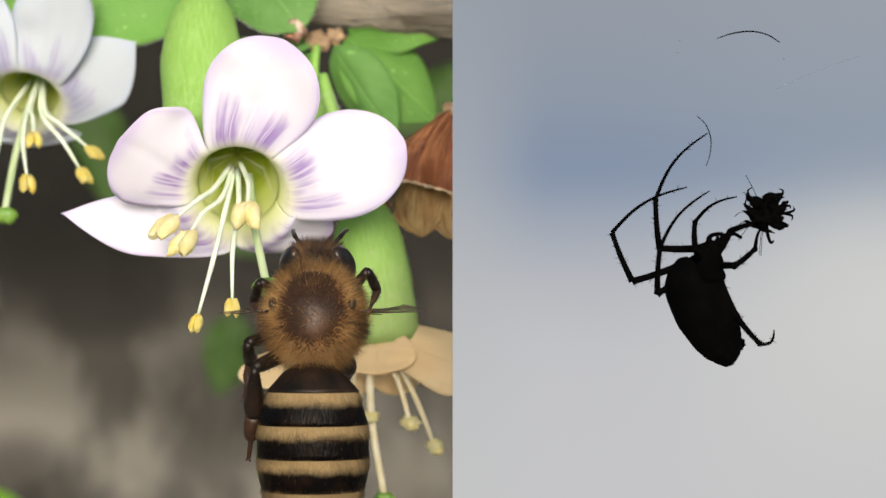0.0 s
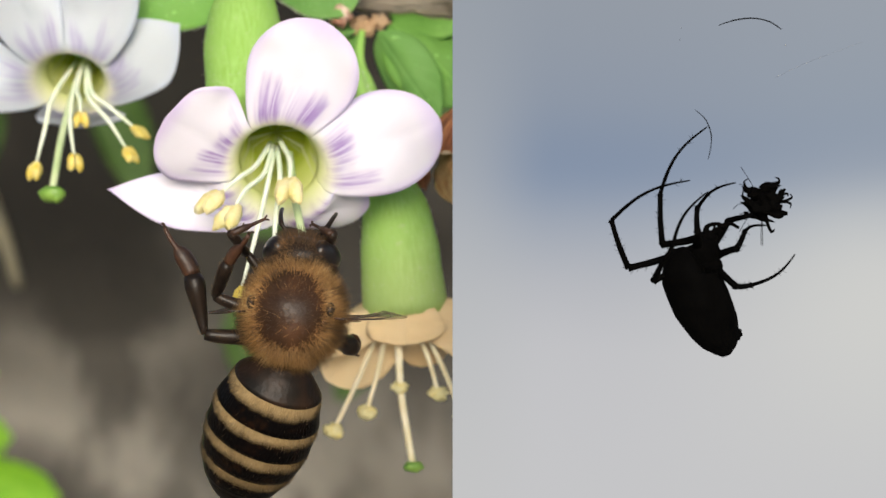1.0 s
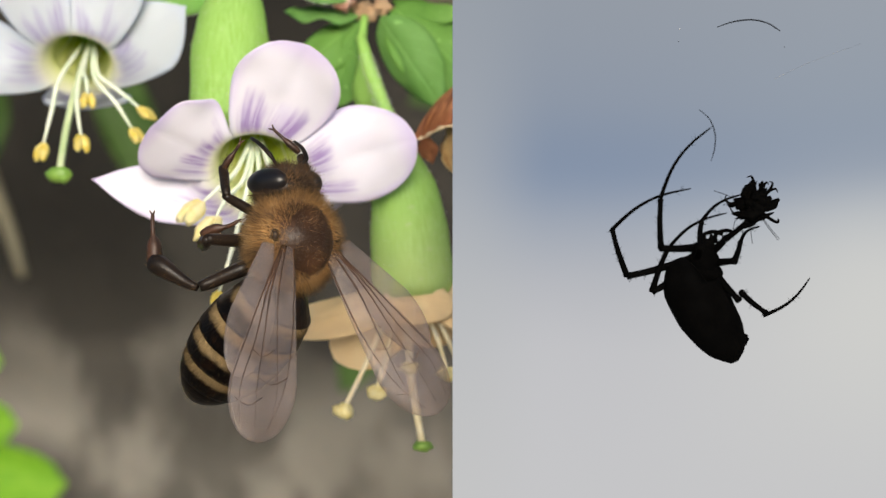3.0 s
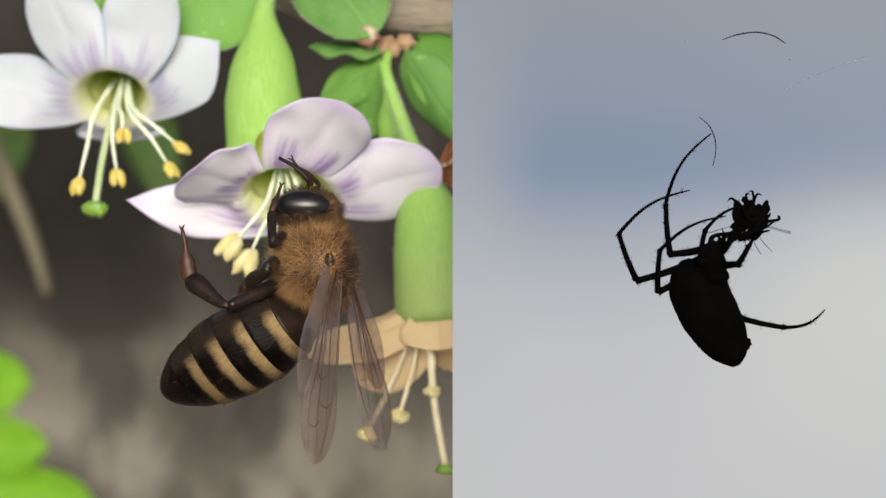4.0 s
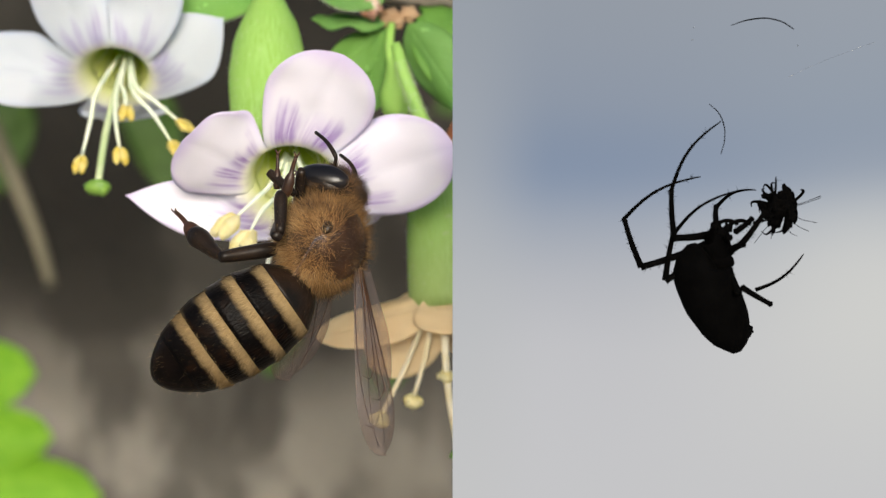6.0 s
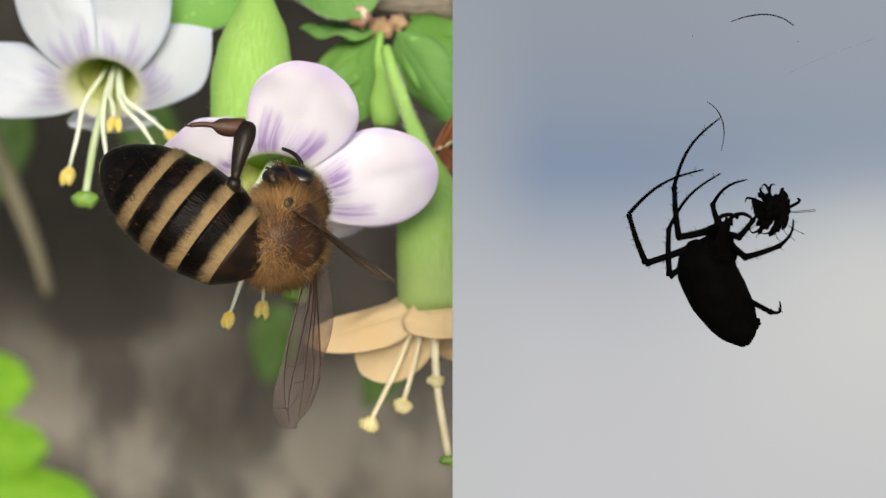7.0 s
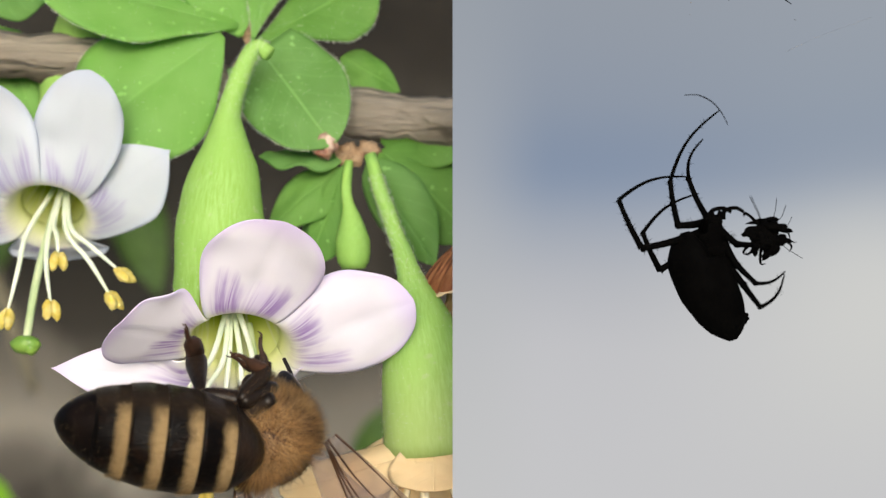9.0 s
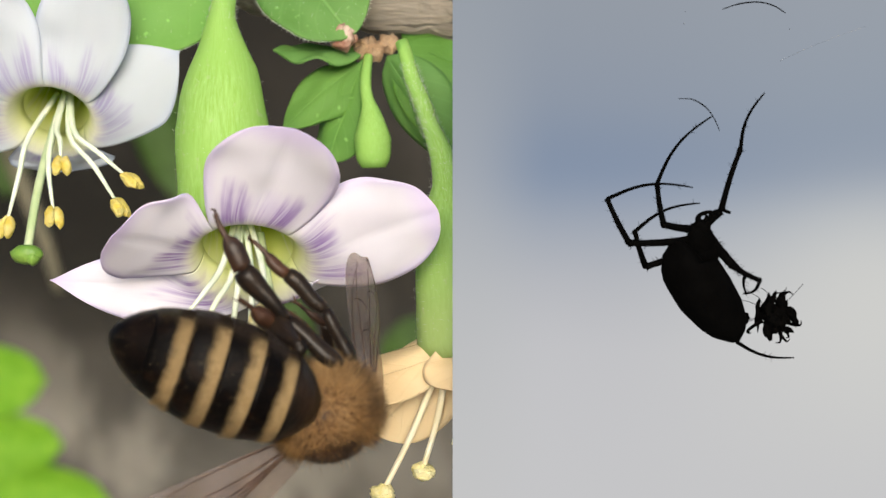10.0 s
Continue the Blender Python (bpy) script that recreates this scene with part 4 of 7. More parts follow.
    ab = part("abdomen", bm, BEE_BLACK, root, "black abdomen with tan bands")
    cuts = [0.0, 0.12, 0.29, 0.46, 0.63, 0.79, 1.0]
    for k in range(6):
        a, b = cuts[k], cuts[k + 1] + 0.035

        def plate(u, v, a=a, b=b):
            x = min(1.0, a + (b - a) * v)
            r = float(np.interp(x, [p[0] for p in prof], [p[1] for p in prof])) * (1.0 + 0.035 * v)
            ang = 2 * math.pi * (u - 0.25)
            return (-L * x, r * math.cos(ang), 0.88 * r * math.sin(ang) - 0.12 * math.sin(math.pi * x) - 0.5 * x * x)
        bm = bmesh.new()
        sheet(bm, plate, 36, 8 if k < 5 else 16, 0.05, 1.0 if k < 5 else 2.0)
        part("tergite", bm, TAIL if k == 5 else FIRST_PLATE if k == 0 else TERGITE, ab, "black tail plate" if k == 5 else "dark brown front plate" if k == 0 else "black plate with a tan hairy band")
    spots = []
    for _ in range(9000):
        k = rng.randrange(0, 5)
        x = cuts[k] + 0.01 + rng.random() * (0.075 if k else 0.035)
        r = float(np.interp(x, [p[0] for p in prof], [p[1] for p in prof]))
        ang = rng.uniform(-0.35, math.pi + 0.35)
        o = Vector((0, math.cos(ang), 0.88 * math.sin(ang)))
        spots.append((Vector((-L * x, 0, -0.12 * math.sin(math.pi * x) - 0.5 * x * x)) + o * r, o * 0.55 + Vector((-1, 0, 0))))
    bm = bmesh.new()
    hairs(bm, spots, 0.26, 0.009, rng, 0, 0.35)
    tagged(part("fur", bm, FUR_BAND, ab, "fine tan hairs"), kind="stuff")
    spots = []
    for _ in range(700):
        x = rng.uniform(0.05, 0.97)
        r = float(np.interp(x, [p[0] for p in prof], [p[1] for p in prof]))
        ang = rng.uniform(0, 2 * math.pi)
        o = Vector((0, math.cos(ang), 0.88 * math.sin(ang)))
        spots.append((Vector((-L * x, 0, -0.12 * math.sin(math.pi * x) - 0.5 * x * x)) + o * r, o * 0.8 + Vector((-1, 0, 0))))
    bm = bmesh.new()
    hairs(bm, spots, 0.30, 0.004, rng, 0, 0.3)
    tagged(part("fuzz", bm, FUR_BAND, ab, "thin pale fuzz"), kind="stuff")
    things["bee"], things["bee_abdomen"] = root, ab
    # wings
    for side, s in (("left", 1), ("right", -1)):
        def fore(u, v, s=s):
            w = 1.55 * (0.18 + 0.82 * min(1, v / 0.7) ** 0.9) * math.sqrt(max(0.0, 1 - max(0, (v - 0.72) / 0.2805) ** 2.3))
            return (8.6 * v, s * (0.5 - 1.6 * v * 0.25) + (u - 0.5) * 2 * w, 0.12 * math.sin(u * 5) * v + 0.3 * v * v)
        bm = bmesh.new()
        sheet(bm, fore, 12, 24, 0.02, 1.9)
        wing = part(side + "_wing", bm, WING, root, "clear veined forewing")
        bm = bmesh.new()
        for us in ((0.03, 0.03, 0.03), (0.97, 0.9, 0.7), (0.1, 0.35, 0.45), (0.3, 0.62, 0.8), (0.05, 0.2, 0.12)):
            us = us if s > 0 else tuple(1 - q for q in us)
            pts = bez([Vector(fore(float(np.interp(v, (0, 0.5, 1), us)), v)) for v in (0.0, 0.25, 0.5, 0.75, 0.94)], 16)
            tube(bm, pts, lerp_list([(0, 0.05), (0.5, 0.022), (1, 0.012)], 16), 5)
        for v0, ua, ub in ((0.55, 0.2, 0.6), (0.68, 0.35, 0.85), (0.8, 0.1, 0.5)):
            tube(bm, bez([fore(ua, v0), fore((ua + ub) / 2, v0 + 0.03), fore(ub, v0 - 0.02)], 6), [0.018] * 7, 5)
        part("vein", bm, BEE_BROWN, wing, "brown wing veins")

        def hind(u, v, s=s):
            w = 1.05 * (0.25 + 0.75 * min(1, v / 0.55)) * math.sqrt(max(0.0, 1 - max(0, (v - 0.6) / 0.4005) ** 2.2))
            return (6.0 * v, s * (-0.35 - 0.55 * v) + (u - 0.5) * 2 * w, -0.16 + 0.1 * v)
        bm = bmesh.new()
        sheet(bm, hind, 10, 18, 0.02, 1.9)
        part("hindwing", bm, WING, wing, "clear hindwing")
        things["bee_%s_wing" % side] = wing
    # legs
    sizes = {"hind": ((2.6, 0.40, 0.32), (2.5, 0.24, 0.52), (2.3, 0.40, 0.12)), "mid": ((2.2, 0.34, 0.28), (2.0, 0.27, 0.34), (1.8, 0.26, 0.11)), "front": ((1.8, 0.27, 0.22), (1.7, 0.22, 0.25), (1.5, 0.17, 0.09))}
    for nm in ("hind_left", "mid_left", "front_left", "front_right", "hind_right"):
        for seg, (ln, r0, r1) in zip(("femur", "tibia", "tarsus"), sizes[nm.split("_")[0]]):
            bm = bmesh.new()
            tube(bm, [(ln * i / 10, 0, 0.06 * math.sin(i * 0.6)) for i in range(11)], lerp_list([(0, r0 * 0.85), (0.12, r0), (0.46, r0 * 0.95), (0.6, r1), (1, r1 * 0.8)] if seg == "tarsus" else [(0, r0 * 0.7), (0.15, r0), (0.85, r1), (1, r1 * 0.8)], 10), 10, 0.9)
            if seg == "tarsus":
                for s in (-1, 1):
                    tube(bm, bez([(ln, 0, 0), (ln + 0.15, 0.08 * s, 0), (ln + 0.22, 0.12 * s, -0.1)], 4), [0.05, 0.045, 0.04, 0.03, 0.02], 5)
            ob = part(seg, bm, TARSUS if seg == "tarsus" else BEE_BLACK, root)
            sp = []
            for _ in range(110):
                a = rng.uniform(0, 6.283)
                x = rng.uniform(0, ln * (0.4 if seg == "tarsus" else 0.9))
                r = r0 + (r1 - r0) * x / ln
                sp.append(((x, 0.85 * r * math.cos(a), 0.06 * math.sin(x / ln * 6) + 0.85 * r * math.sin(a)), (0.7, math.cos(a), math.sin(a))))
            bm = bmesh.new()
            hairs(bm, sp, 0.17, 0.009, rng)
            tagged(part("fur", bm, FUR_DARK, ob, "fine dark leg hairs"), kind="stuff")
            things["bee_%s_%s" % (nm, seg)] = ob


BEE_EYE = plain("bee_eye_black", (0.005, 0.005, 0.007), (0.014, 0.012, 0.012), 900, 0.3, 0.15, 0.00003)
honey_bee()


# ---- the spider ----
SILK = plain("grey_silk", (0.10, 0.11, 0.12), (0.22, 0.23, 0.25), 900, 0.5)


def spider():
    root = empty("orb_weaver_spider", "black silhouetted orb-weaver spider hanging with wrapped prey", "spider")
    bm = bmesh.new()
    pts = bez([(-0.62, 0, 1.02), (-0.95, 0, 0.72), (-0.62, 0, -0.2), (-0.15, 0, -1.1), (0.22, 0, -1.85), (0.40, 0, -2.36)], 24)
    tube(bm, pts, lerp_list([(0, 0.5), (0.10, 0.92), (0.25, 1.08), (0.45, 1.10), (0.65, 0.94), (0.80, 0.70), (0.92, 0.42), (1, 0.16)], 24), 28)
    ab = part("abdomen", bm, SPIDER, root, "smooth egg-shaped abdomen in silhouette")
    bm = bmesh.new()
    for k in range(5):
        tube(bm, bez([(0.62, 0, -1.45 - 0.06 * k), (0.86, 0.08 * (k - 2), -1.44 - 0.07 * k), (1.0 - 0.06 * abs(k - 2), 0.12 * (k - 2), -1.42 - 0.08 * k)], 5), lerp_list([(0, 0.16), (1, 0.04)], 5), 7)
    part("spinneret", bm, SPIDER, ab, "small spinnerets in silhouette")
    bm = bmesh.new()
    blob(bm, (-0.38, 0, 1.5), (0.52, 0.5, 0.72), None, 14, 18, 0.12, 2)
    blob(bm, (-0.30, -0.1, 2.02), (0.36, 0.32, 0.26), None, 10, 14, 0.1, 3)
    blob(bm, (-0.22, 0, 0.98), (0.5, 0.42, 0.36), None, 12, 14, 0.1, 5)
    ct = part("cephalothorax", bm, SPIDER, root)
    for s, x in ((-1, -0.42), (1, 0.05)):
        bm = bmesh.new()
        tube(bm, bez([(x, -0.2, 2.1), (x + 0.05, -0.3, 2.4), (x + 0.45, -0.35, 2.5), (x + 0.75, -0.3, 2.35)], 10), lerp_list([(0, 0.10), (1, 0.06)], 10), 7)
        part("palp", bm, SPIDER, ct)
        bm = bmesh.new()
        tube(bm, bez([(-0.25 + 0.12 * s, -0.2, 2.1), (-0.22 + 0.14 * s, -0.3, 2.3), (-0.2 + 0.1 * s, -0.25, 2.42)], 6), lerp_list([(0, 0.14), (1, 0.04)], 6), 7)
        part("fang", bm, SPIDER, ct)
    lens = {"front_left": (1.6, 1.85, 3.2), "second_left": (2.5, 1.95, 3.2), "hind_left": (1.8, 1.75, 2.75), "third_left": (1.5, 2.4, 2.2),
            "front_right": (1.0, 1.1, 1.0), "second_right": (1.2, 1.5, 1.6), "hind_right": (1.6, 1.7, 2.2)}
    rng = random.Random(5)
    for nm, ls in lens.items():
        for seg, ln, r0, r1 in zip(("femur", "tibia", "metatarsus"), ls, (0.15, 0.115, 0.07), (0.12, 0.09, 0.035)):
            bow = 0.10 * ln if seg == "metatarsus" else 0.02 * ln
            sgn = 1 if "left" in nm else -1
            bm = bmesh.new()
            tube(bm, [(ln * i / 12, sgn * bow * math.sin(math.pi * i / 12), 0) for i in range(13)], lerp_list([(0, r0 * 1.15), (0.1, r0), (0.9, r1), (1, r1 * (1.25 if seg != "metatarsus" else 0.6))], 12), 9)
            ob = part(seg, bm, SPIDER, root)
            things["spider_%s_%s" % (nm, seg)] = ob
            bm = bmesh.new()
            hairs(bm, [((x, sgn * bow * math.sin(math.pi * x / ln) + 0.8 * r1 * c, 0), (0.6, c, 0.2)) for x, c in [(rng.uniform(0, ln), rng.choice((-1, 1))) for _ in range(12 if seg != "metatarsus" else 4)]], 0.2, 0.014, rng, 0, 0.3)
            tagged(part("bristle", bm, SPIDER, ob), kind="stuff")
    claw = things["spider_front_left_metatarsus"]
    bm = bmesh.new()
    tube(bm, bez([(-0.12, 0.98, 0), (0.14, 0.55, 0), (0.18, 0.0, 0), (0.02, -0.5, 0), (-0.24, -0.92, 0)], 14), lerp_list([(0, 0.012), (0.4, 0.024), (1, 0.014)], 14), 6)
    things["claw_silk"] = part("silk", bm, SPIDER, claw, "dark strand of silk")
    root.scale = (1.09,) * 3
    things["spider"] = root


def wrapped_prey():
    rng = random.Random(8)
    root = empty("wrapped_prey", "ragged bundle of prey in silhouette, held by the spider", "prey")
    bm = bmesh.new()
    blob(bm, (0.02, 0, 0.02), (0.5, 0.35, 0.42), None, 14, 18, 0.8, 3)
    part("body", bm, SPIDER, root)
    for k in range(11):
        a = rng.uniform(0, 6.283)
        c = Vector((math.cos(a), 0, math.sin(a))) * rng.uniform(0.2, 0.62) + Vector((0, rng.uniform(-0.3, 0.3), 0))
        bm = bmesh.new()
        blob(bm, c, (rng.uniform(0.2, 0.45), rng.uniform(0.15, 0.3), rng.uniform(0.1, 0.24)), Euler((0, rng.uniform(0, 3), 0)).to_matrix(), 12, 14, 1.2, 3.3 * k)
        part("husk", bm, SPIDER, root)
    for k in range(9):
        a = rng.uniform(0, 6.283)
        d = Vector((math.cos(a), 0.2 * math.sin(3 * a), math.sin(a)))
        q = Vector((-d.z, 0, d.x)) * rng.choice((-1, 1)) * rng.uniform(0.2, 0.6)
        ln = rng.uniform(0.75, 1.1)
        bm = bmesh.new()
        tube(bm, bez([d * 0.4, d * (0.75 * ln) + q * 0.15, d * ln + q * 0.5, d * (0.95 * ln) + q], 9), lerp_list([(0, 0.07), (0.6, 0.045), (1, 0.012)], 9), 6)
        part("limb", bm, SPIDER, root)
    for k in range(7):
        a = rng.uniform(2.0, 4.6)
        d = Vector((math.cos(a), 0, math.sin(a)))
        bm = bmesh.new()
        tube(bm, bez([d * 0.5, d * 0.9 + Vector((0, 0, 0.12)), d * rng.uniform(1.1, 1.5) + Vector((0, 0, rng.uniform(-0.3, 0.3)))], 8), [0.012] * 9, 5)
        part("silk", bm, SPIDER, root, "dark wisp of silk")
    root.scale = (1.09,) * 3
    things["prey"] = root


def silk_thread():
    bm = bmesh.new()
    tube(bm, bez([(-1.18, 0, -0.22), (-0.6, 0, -0.03), (0.1, 0, 0.05), (0.7, 0, -0.08), (1.15, 0, -0.36)], 20), lerp_list([(0, 0.012), (0.3, 0.026), (0.9, 0.022), (1, 0.014)], 20), 6)
    things["thread"] = tagged(part("silk_thread", bm, SPIDER), "short dark curved strand of loose silk", "silk")
    for x, z in ((-2.6, -0.75), (-2.55, -0.3), (1.3, -0.95)):
        bm = bmesh.new()
        blob(bm, (x, 0, z), (0.022, 0.02, 0.02), None, 6, 8, 0.6, x)
        part("speck", bm, SILK, things["thread"], "tiny dark speck caught in silk")
    bm = bmesh.new()
    tube(bm, bez([(1.0, 0.3, -2.1), (2.3, 0.3, -1.5), (4.2, 0.3, -0.8)], 12), [0.004] * 13, 5)
    part("web_line", bm, SILK, things["thread"], "fine grey strand of web")
    things["thread"].scale = (1.09,) * 3


spider()
wrapped_prey()
silk_thread()


# ---- movement ----
def folded(hinge, rx=0.0, ry=0.0, rz=0.0):
    """A petal turned about a point of its base."""
    h = Vector(hinge)
    off = h - Euler((radians(rx), radians(ry), radians(rz))).to_matrix() @ h
    return P(off.x, off.y, off.z, rx, ry, rz)


def motions():
    walk(things['flower'], [(0, P(-9.34, 77.5, 503.25, -0.03, -0.44, -0.18)), (0.5, P(-8.62, 77.88, 503.04, -4.96, -0.28, -6.42)), (1, P(-7.67, 80.37, 504.48, 0.31, -0.35, 0.28)),
        (1.5, P(-9.05, 82.95, 504.94, 8.72, 2.41, 0.85)), (2, P(-7.28, 82.79, 505.86, 5.15, 4.6, -3.44)), (2.5, P(-7.53, 79.92, 503.98, 10.25, 3.84, 0.12)),
        (2.7, P(-9, 81.04, 504.42, 9.41, 2.55, 1.81)), (3.8, P(-8.17, 87, 502.74, 28.67, 4.06, 3.45)), (4, P(-7.68, 86.94, 502.69, 28.87, 1.7, 6.28)),
        (4.5, P(-7.8, 86.29, 502.04, 16.66, -1.72, 9.23)), (5, P(-8.66, 85.14, 501.03, 15.3, -0.92, 2.67)), (5.5, P(-7.92, 84.01, 502.29, 14.65, 0.64, 2.56)),
        (5.7, P(-6.71, 82.78, 503.01, 12.8, 1.3, 2.29)), (6.8, P(-8.53, 80.85, 503.74, 10.51, 4.14, -6.12)), (7, P(-7.99, 81.9, 503.05, 13.07, 5.26, -2.5)),
        (7.5, P(-6.28, 83.61, 503.22, 11.53, 2.18, 2.27)), (8, P(-7.13, 79.23, 503.85, 12.55, 1.43, -2.81)), (8.5, P(-9.94, 78.18, 500.02, 14.55, 0.27, 2.08)),
        (9, P(-8.78, 73.84, 495.56, 19.47, -1.82, 3.52)), (9.5, P(-7.85, 69.86, 496.98, 20.15, -1.72, -0.44)), (10, P(-7.7, 68.31, 499.47, 25.37, -2.01, 1.27))])
    walk(things['flower_tube'], [(0, P(-2, 3.25, 0.02, -27.24, -5.05, 2.99)), (0.5, P(-2.32, 3.68, 0.4, -24.25, -4.96, 8.48)), (1, P(-2.03, 3.51, -0, -27.63, -4.2, 2.09)),
        (1.5, P(-1.97, 3.27, -0.52, -30.64, -2.58, -0.47)), (2, P(-2.38, 3.82, -0.42, -25.79, -4.86, 4.17)), (2.5, P(-2.21, 4.42, -0.91, -28.42, -3.77, 0.53)),
        (2.7, P(-2.02, 3.8, -0.62, -28.45, -2.89, -1.29)), (3.8, P(-2.52, 3.18, -3.17, -42.49, -7.48, 0.96)), (4, P(-1.48, 3.19, -3.19, -42.73, -6.45, -2.92)),
        (4.5, P(-1.18, 2.56, -2.05, -32.57, -4.22, -7.27)), (5, P(-1.89, 4.01, -1.91, -35.61, -1.4, -1.76)), (5.5, P(-1.8, 4.17, -1.71, -39.67, -4.53, 0.29)),
        (5.7, P(-1.67, 4.62, -1.69, -37, -5.64, 0.92)), (6.8, P(-2.02, 1.9, -0.96, -30.86, -3.65, 7.13)), (7, P(-1.65, 0.87, -1.18, -33.52, -5, 3.94)),
        (7.5, P(-1.66, 3.36, -0.72, -29.73, -3.57, -1.26)), (8, P(-1.9, 3.92, -1.07, -29.59, -3.3, 4.49)), (8.5, P(-2.15, 4.51, -1.45, -31.67, -1.04, -1.73)),
        (9, P(-1.87, 5.17, -3.23, -21.56, 2.87, -4.9)), (9.5, P(-2.18, 5.74, -3.43, -22.35, 2.32, -0.4)), (10, P(-1.84, 5.31, -3.81, -27.62, -0.54, -1.04))])
    top, left = (0.0, 0.3, 1.7), (-2.8, 0.8, 0.3)
    walk(things['top_petal'], [(0, folded(top)), (2.7, folded(top)), (4, folded(top, 2)), (4.5, folded(top, 10)), (5, folded(top, 3)), (10, folded(top))])
    walk(things['side_petal'], [(0, folded(left)), (2.7, folded(left)), (4, folded(left, 2)), (4.5, folded(left, 6)), (5, folded(left, 5)), (5.7, folded(left)),
        (8, folded(left)), (8.5, folded(left, 8, -16)), (9, folded(left, 6)), (10, folded(left))])
    walk(things['left_flower'], [(0, P(-21.78, 89, 505.93, 0.0, -0.0, 0.0)), (0.5, P(-20.53, 89.78, 505.49, 0.0, -0.0, 0.0)), (1, P(-19.62, 90.57, 507.12, 0.0, -0.0, 0.0)),
        (1.5, P(-19.25, 90.57, 508.57, 0.0, -0.0, 0.0)), (2, P(-17.24, 90.57, 509.75, 0.0, -0.0, 0.0)), (2.5, P(-18.02, 90.57, 508.2, 0.0, -0.0, 0.0)),
        (2.7, P(-19.39, 90.79, 508.47, 0.0, -0.0, 0.0)), (3.8, P(-18.99, 91.99, 506.54, 0.0, -0.0, 0.0)), (4, P(-17.65, 92.21, 506.37, 0.0, -0.0, 0.0)),
        (4.5, P(-17.96, 92.21, 506.11, 0.0, -0.0, 0.0)), (5, P(-18.6, 91.79, 505.05, 0.0, -0.0, 0.0)), (5.5, P(-17.99, 91.38, 505.97, 0.0, -0.0, 0.0)),
        (5.7, P(-16.97, 91.27, 506.83, 0.0, -0.0, 0.0)), (6.8, P(-18.59, 90.68, 507.93, 0.0, -0.0, 0.0)), (7, P(-17.83, 90.57, 506.84, 0.0, -0.0, 0.0)),
        (7.5, P(-15.79, 89, 506.94, 0.0, -0.0, 0.0)), (8, P(-17.16, 87.49, 507.71, 0.0, -0.0, 0.0)), (8.5, P(-20.02, 86.04, 503.91, 0.0, -0.0, 0.0)),
        (9, P(-18.57, 80.75, 499.53, 0.0, -0.0, 0.0)), (9.5, P(-17.71, 78.38, 501.29, 0.0, -0.0, 0.0)), (10, P(-17.36, 76.17, 503.9, 0.0, -0.0, 0.0))])
    walk(things['branch'], [(0, P(-8.23, 93, 512.11, 0.0, -0.0, 0.0)), (0.5, P(-6.86, 93.78, 511.41, 0.0, -0.0, 0.0)), (1, P(-5.79, 94.57, 513.15, 0.0, -0.0, 0.0)),
        (1.5, P(-5.4, 94.57, 514.67, 0.0, -0.0, 0.0)), (2, P(-3.36, 94.57, 515.8, 0.0, -0.0, 0.0)), (2.5, P(-4.17, 94.57, 514.09, 0.0, -0.0, 0.0)),
        (2.7, P(-5.57, 94.79, 514.38, 0.0, -0.0, 0.0)), (3.8, P(-5.71, 95.99, 512.37, 0.0, -0.0, 0.0)), (4, P(-4.34, 96.21, 512.2, 0.0, -0.0, 0.0)),
        (4.5, P(-4.73, 96.21, 511.94, 0.0, -0.0, 0.0)), (5, P(-5.57, 95.79, 510.77, 0.0, -0.0, 0.0)), (5.5, P(-4.86, 95.38, 511.83, 0.0, -0.0, 0.0)),
        (5.7, P(-3.81, 95.27, 512.73, 0.0, -0.0, 0.0)), (6.8, P(-5.44, 94.68, 514.24, 0.0, -0.0, 0.0)), (7, P(-4.72, 94.57, 513.09, 0.0, -0.0, 0.0)),
        (7.5, P(-2.7, 93, 513.16, 0.0, -0.0, 0.0)), (8, P(-3.72, 91.49, 513.63, 0.0, -0.0, 0.0)), (8.5, P(-7.14, 90.04, 510.25, 0.0, -0.0, 0.0)),
        (9, P(-5.97, 84.75, 505.21, 0.0, -0.0, 0.0)), (9.5, P(-4.98, 82.38, 507.12, 0.0, -0.0, 0.0)), (10, P(-4.77, 80.17, 510.08, 0.0, -0.0, 0.0))])
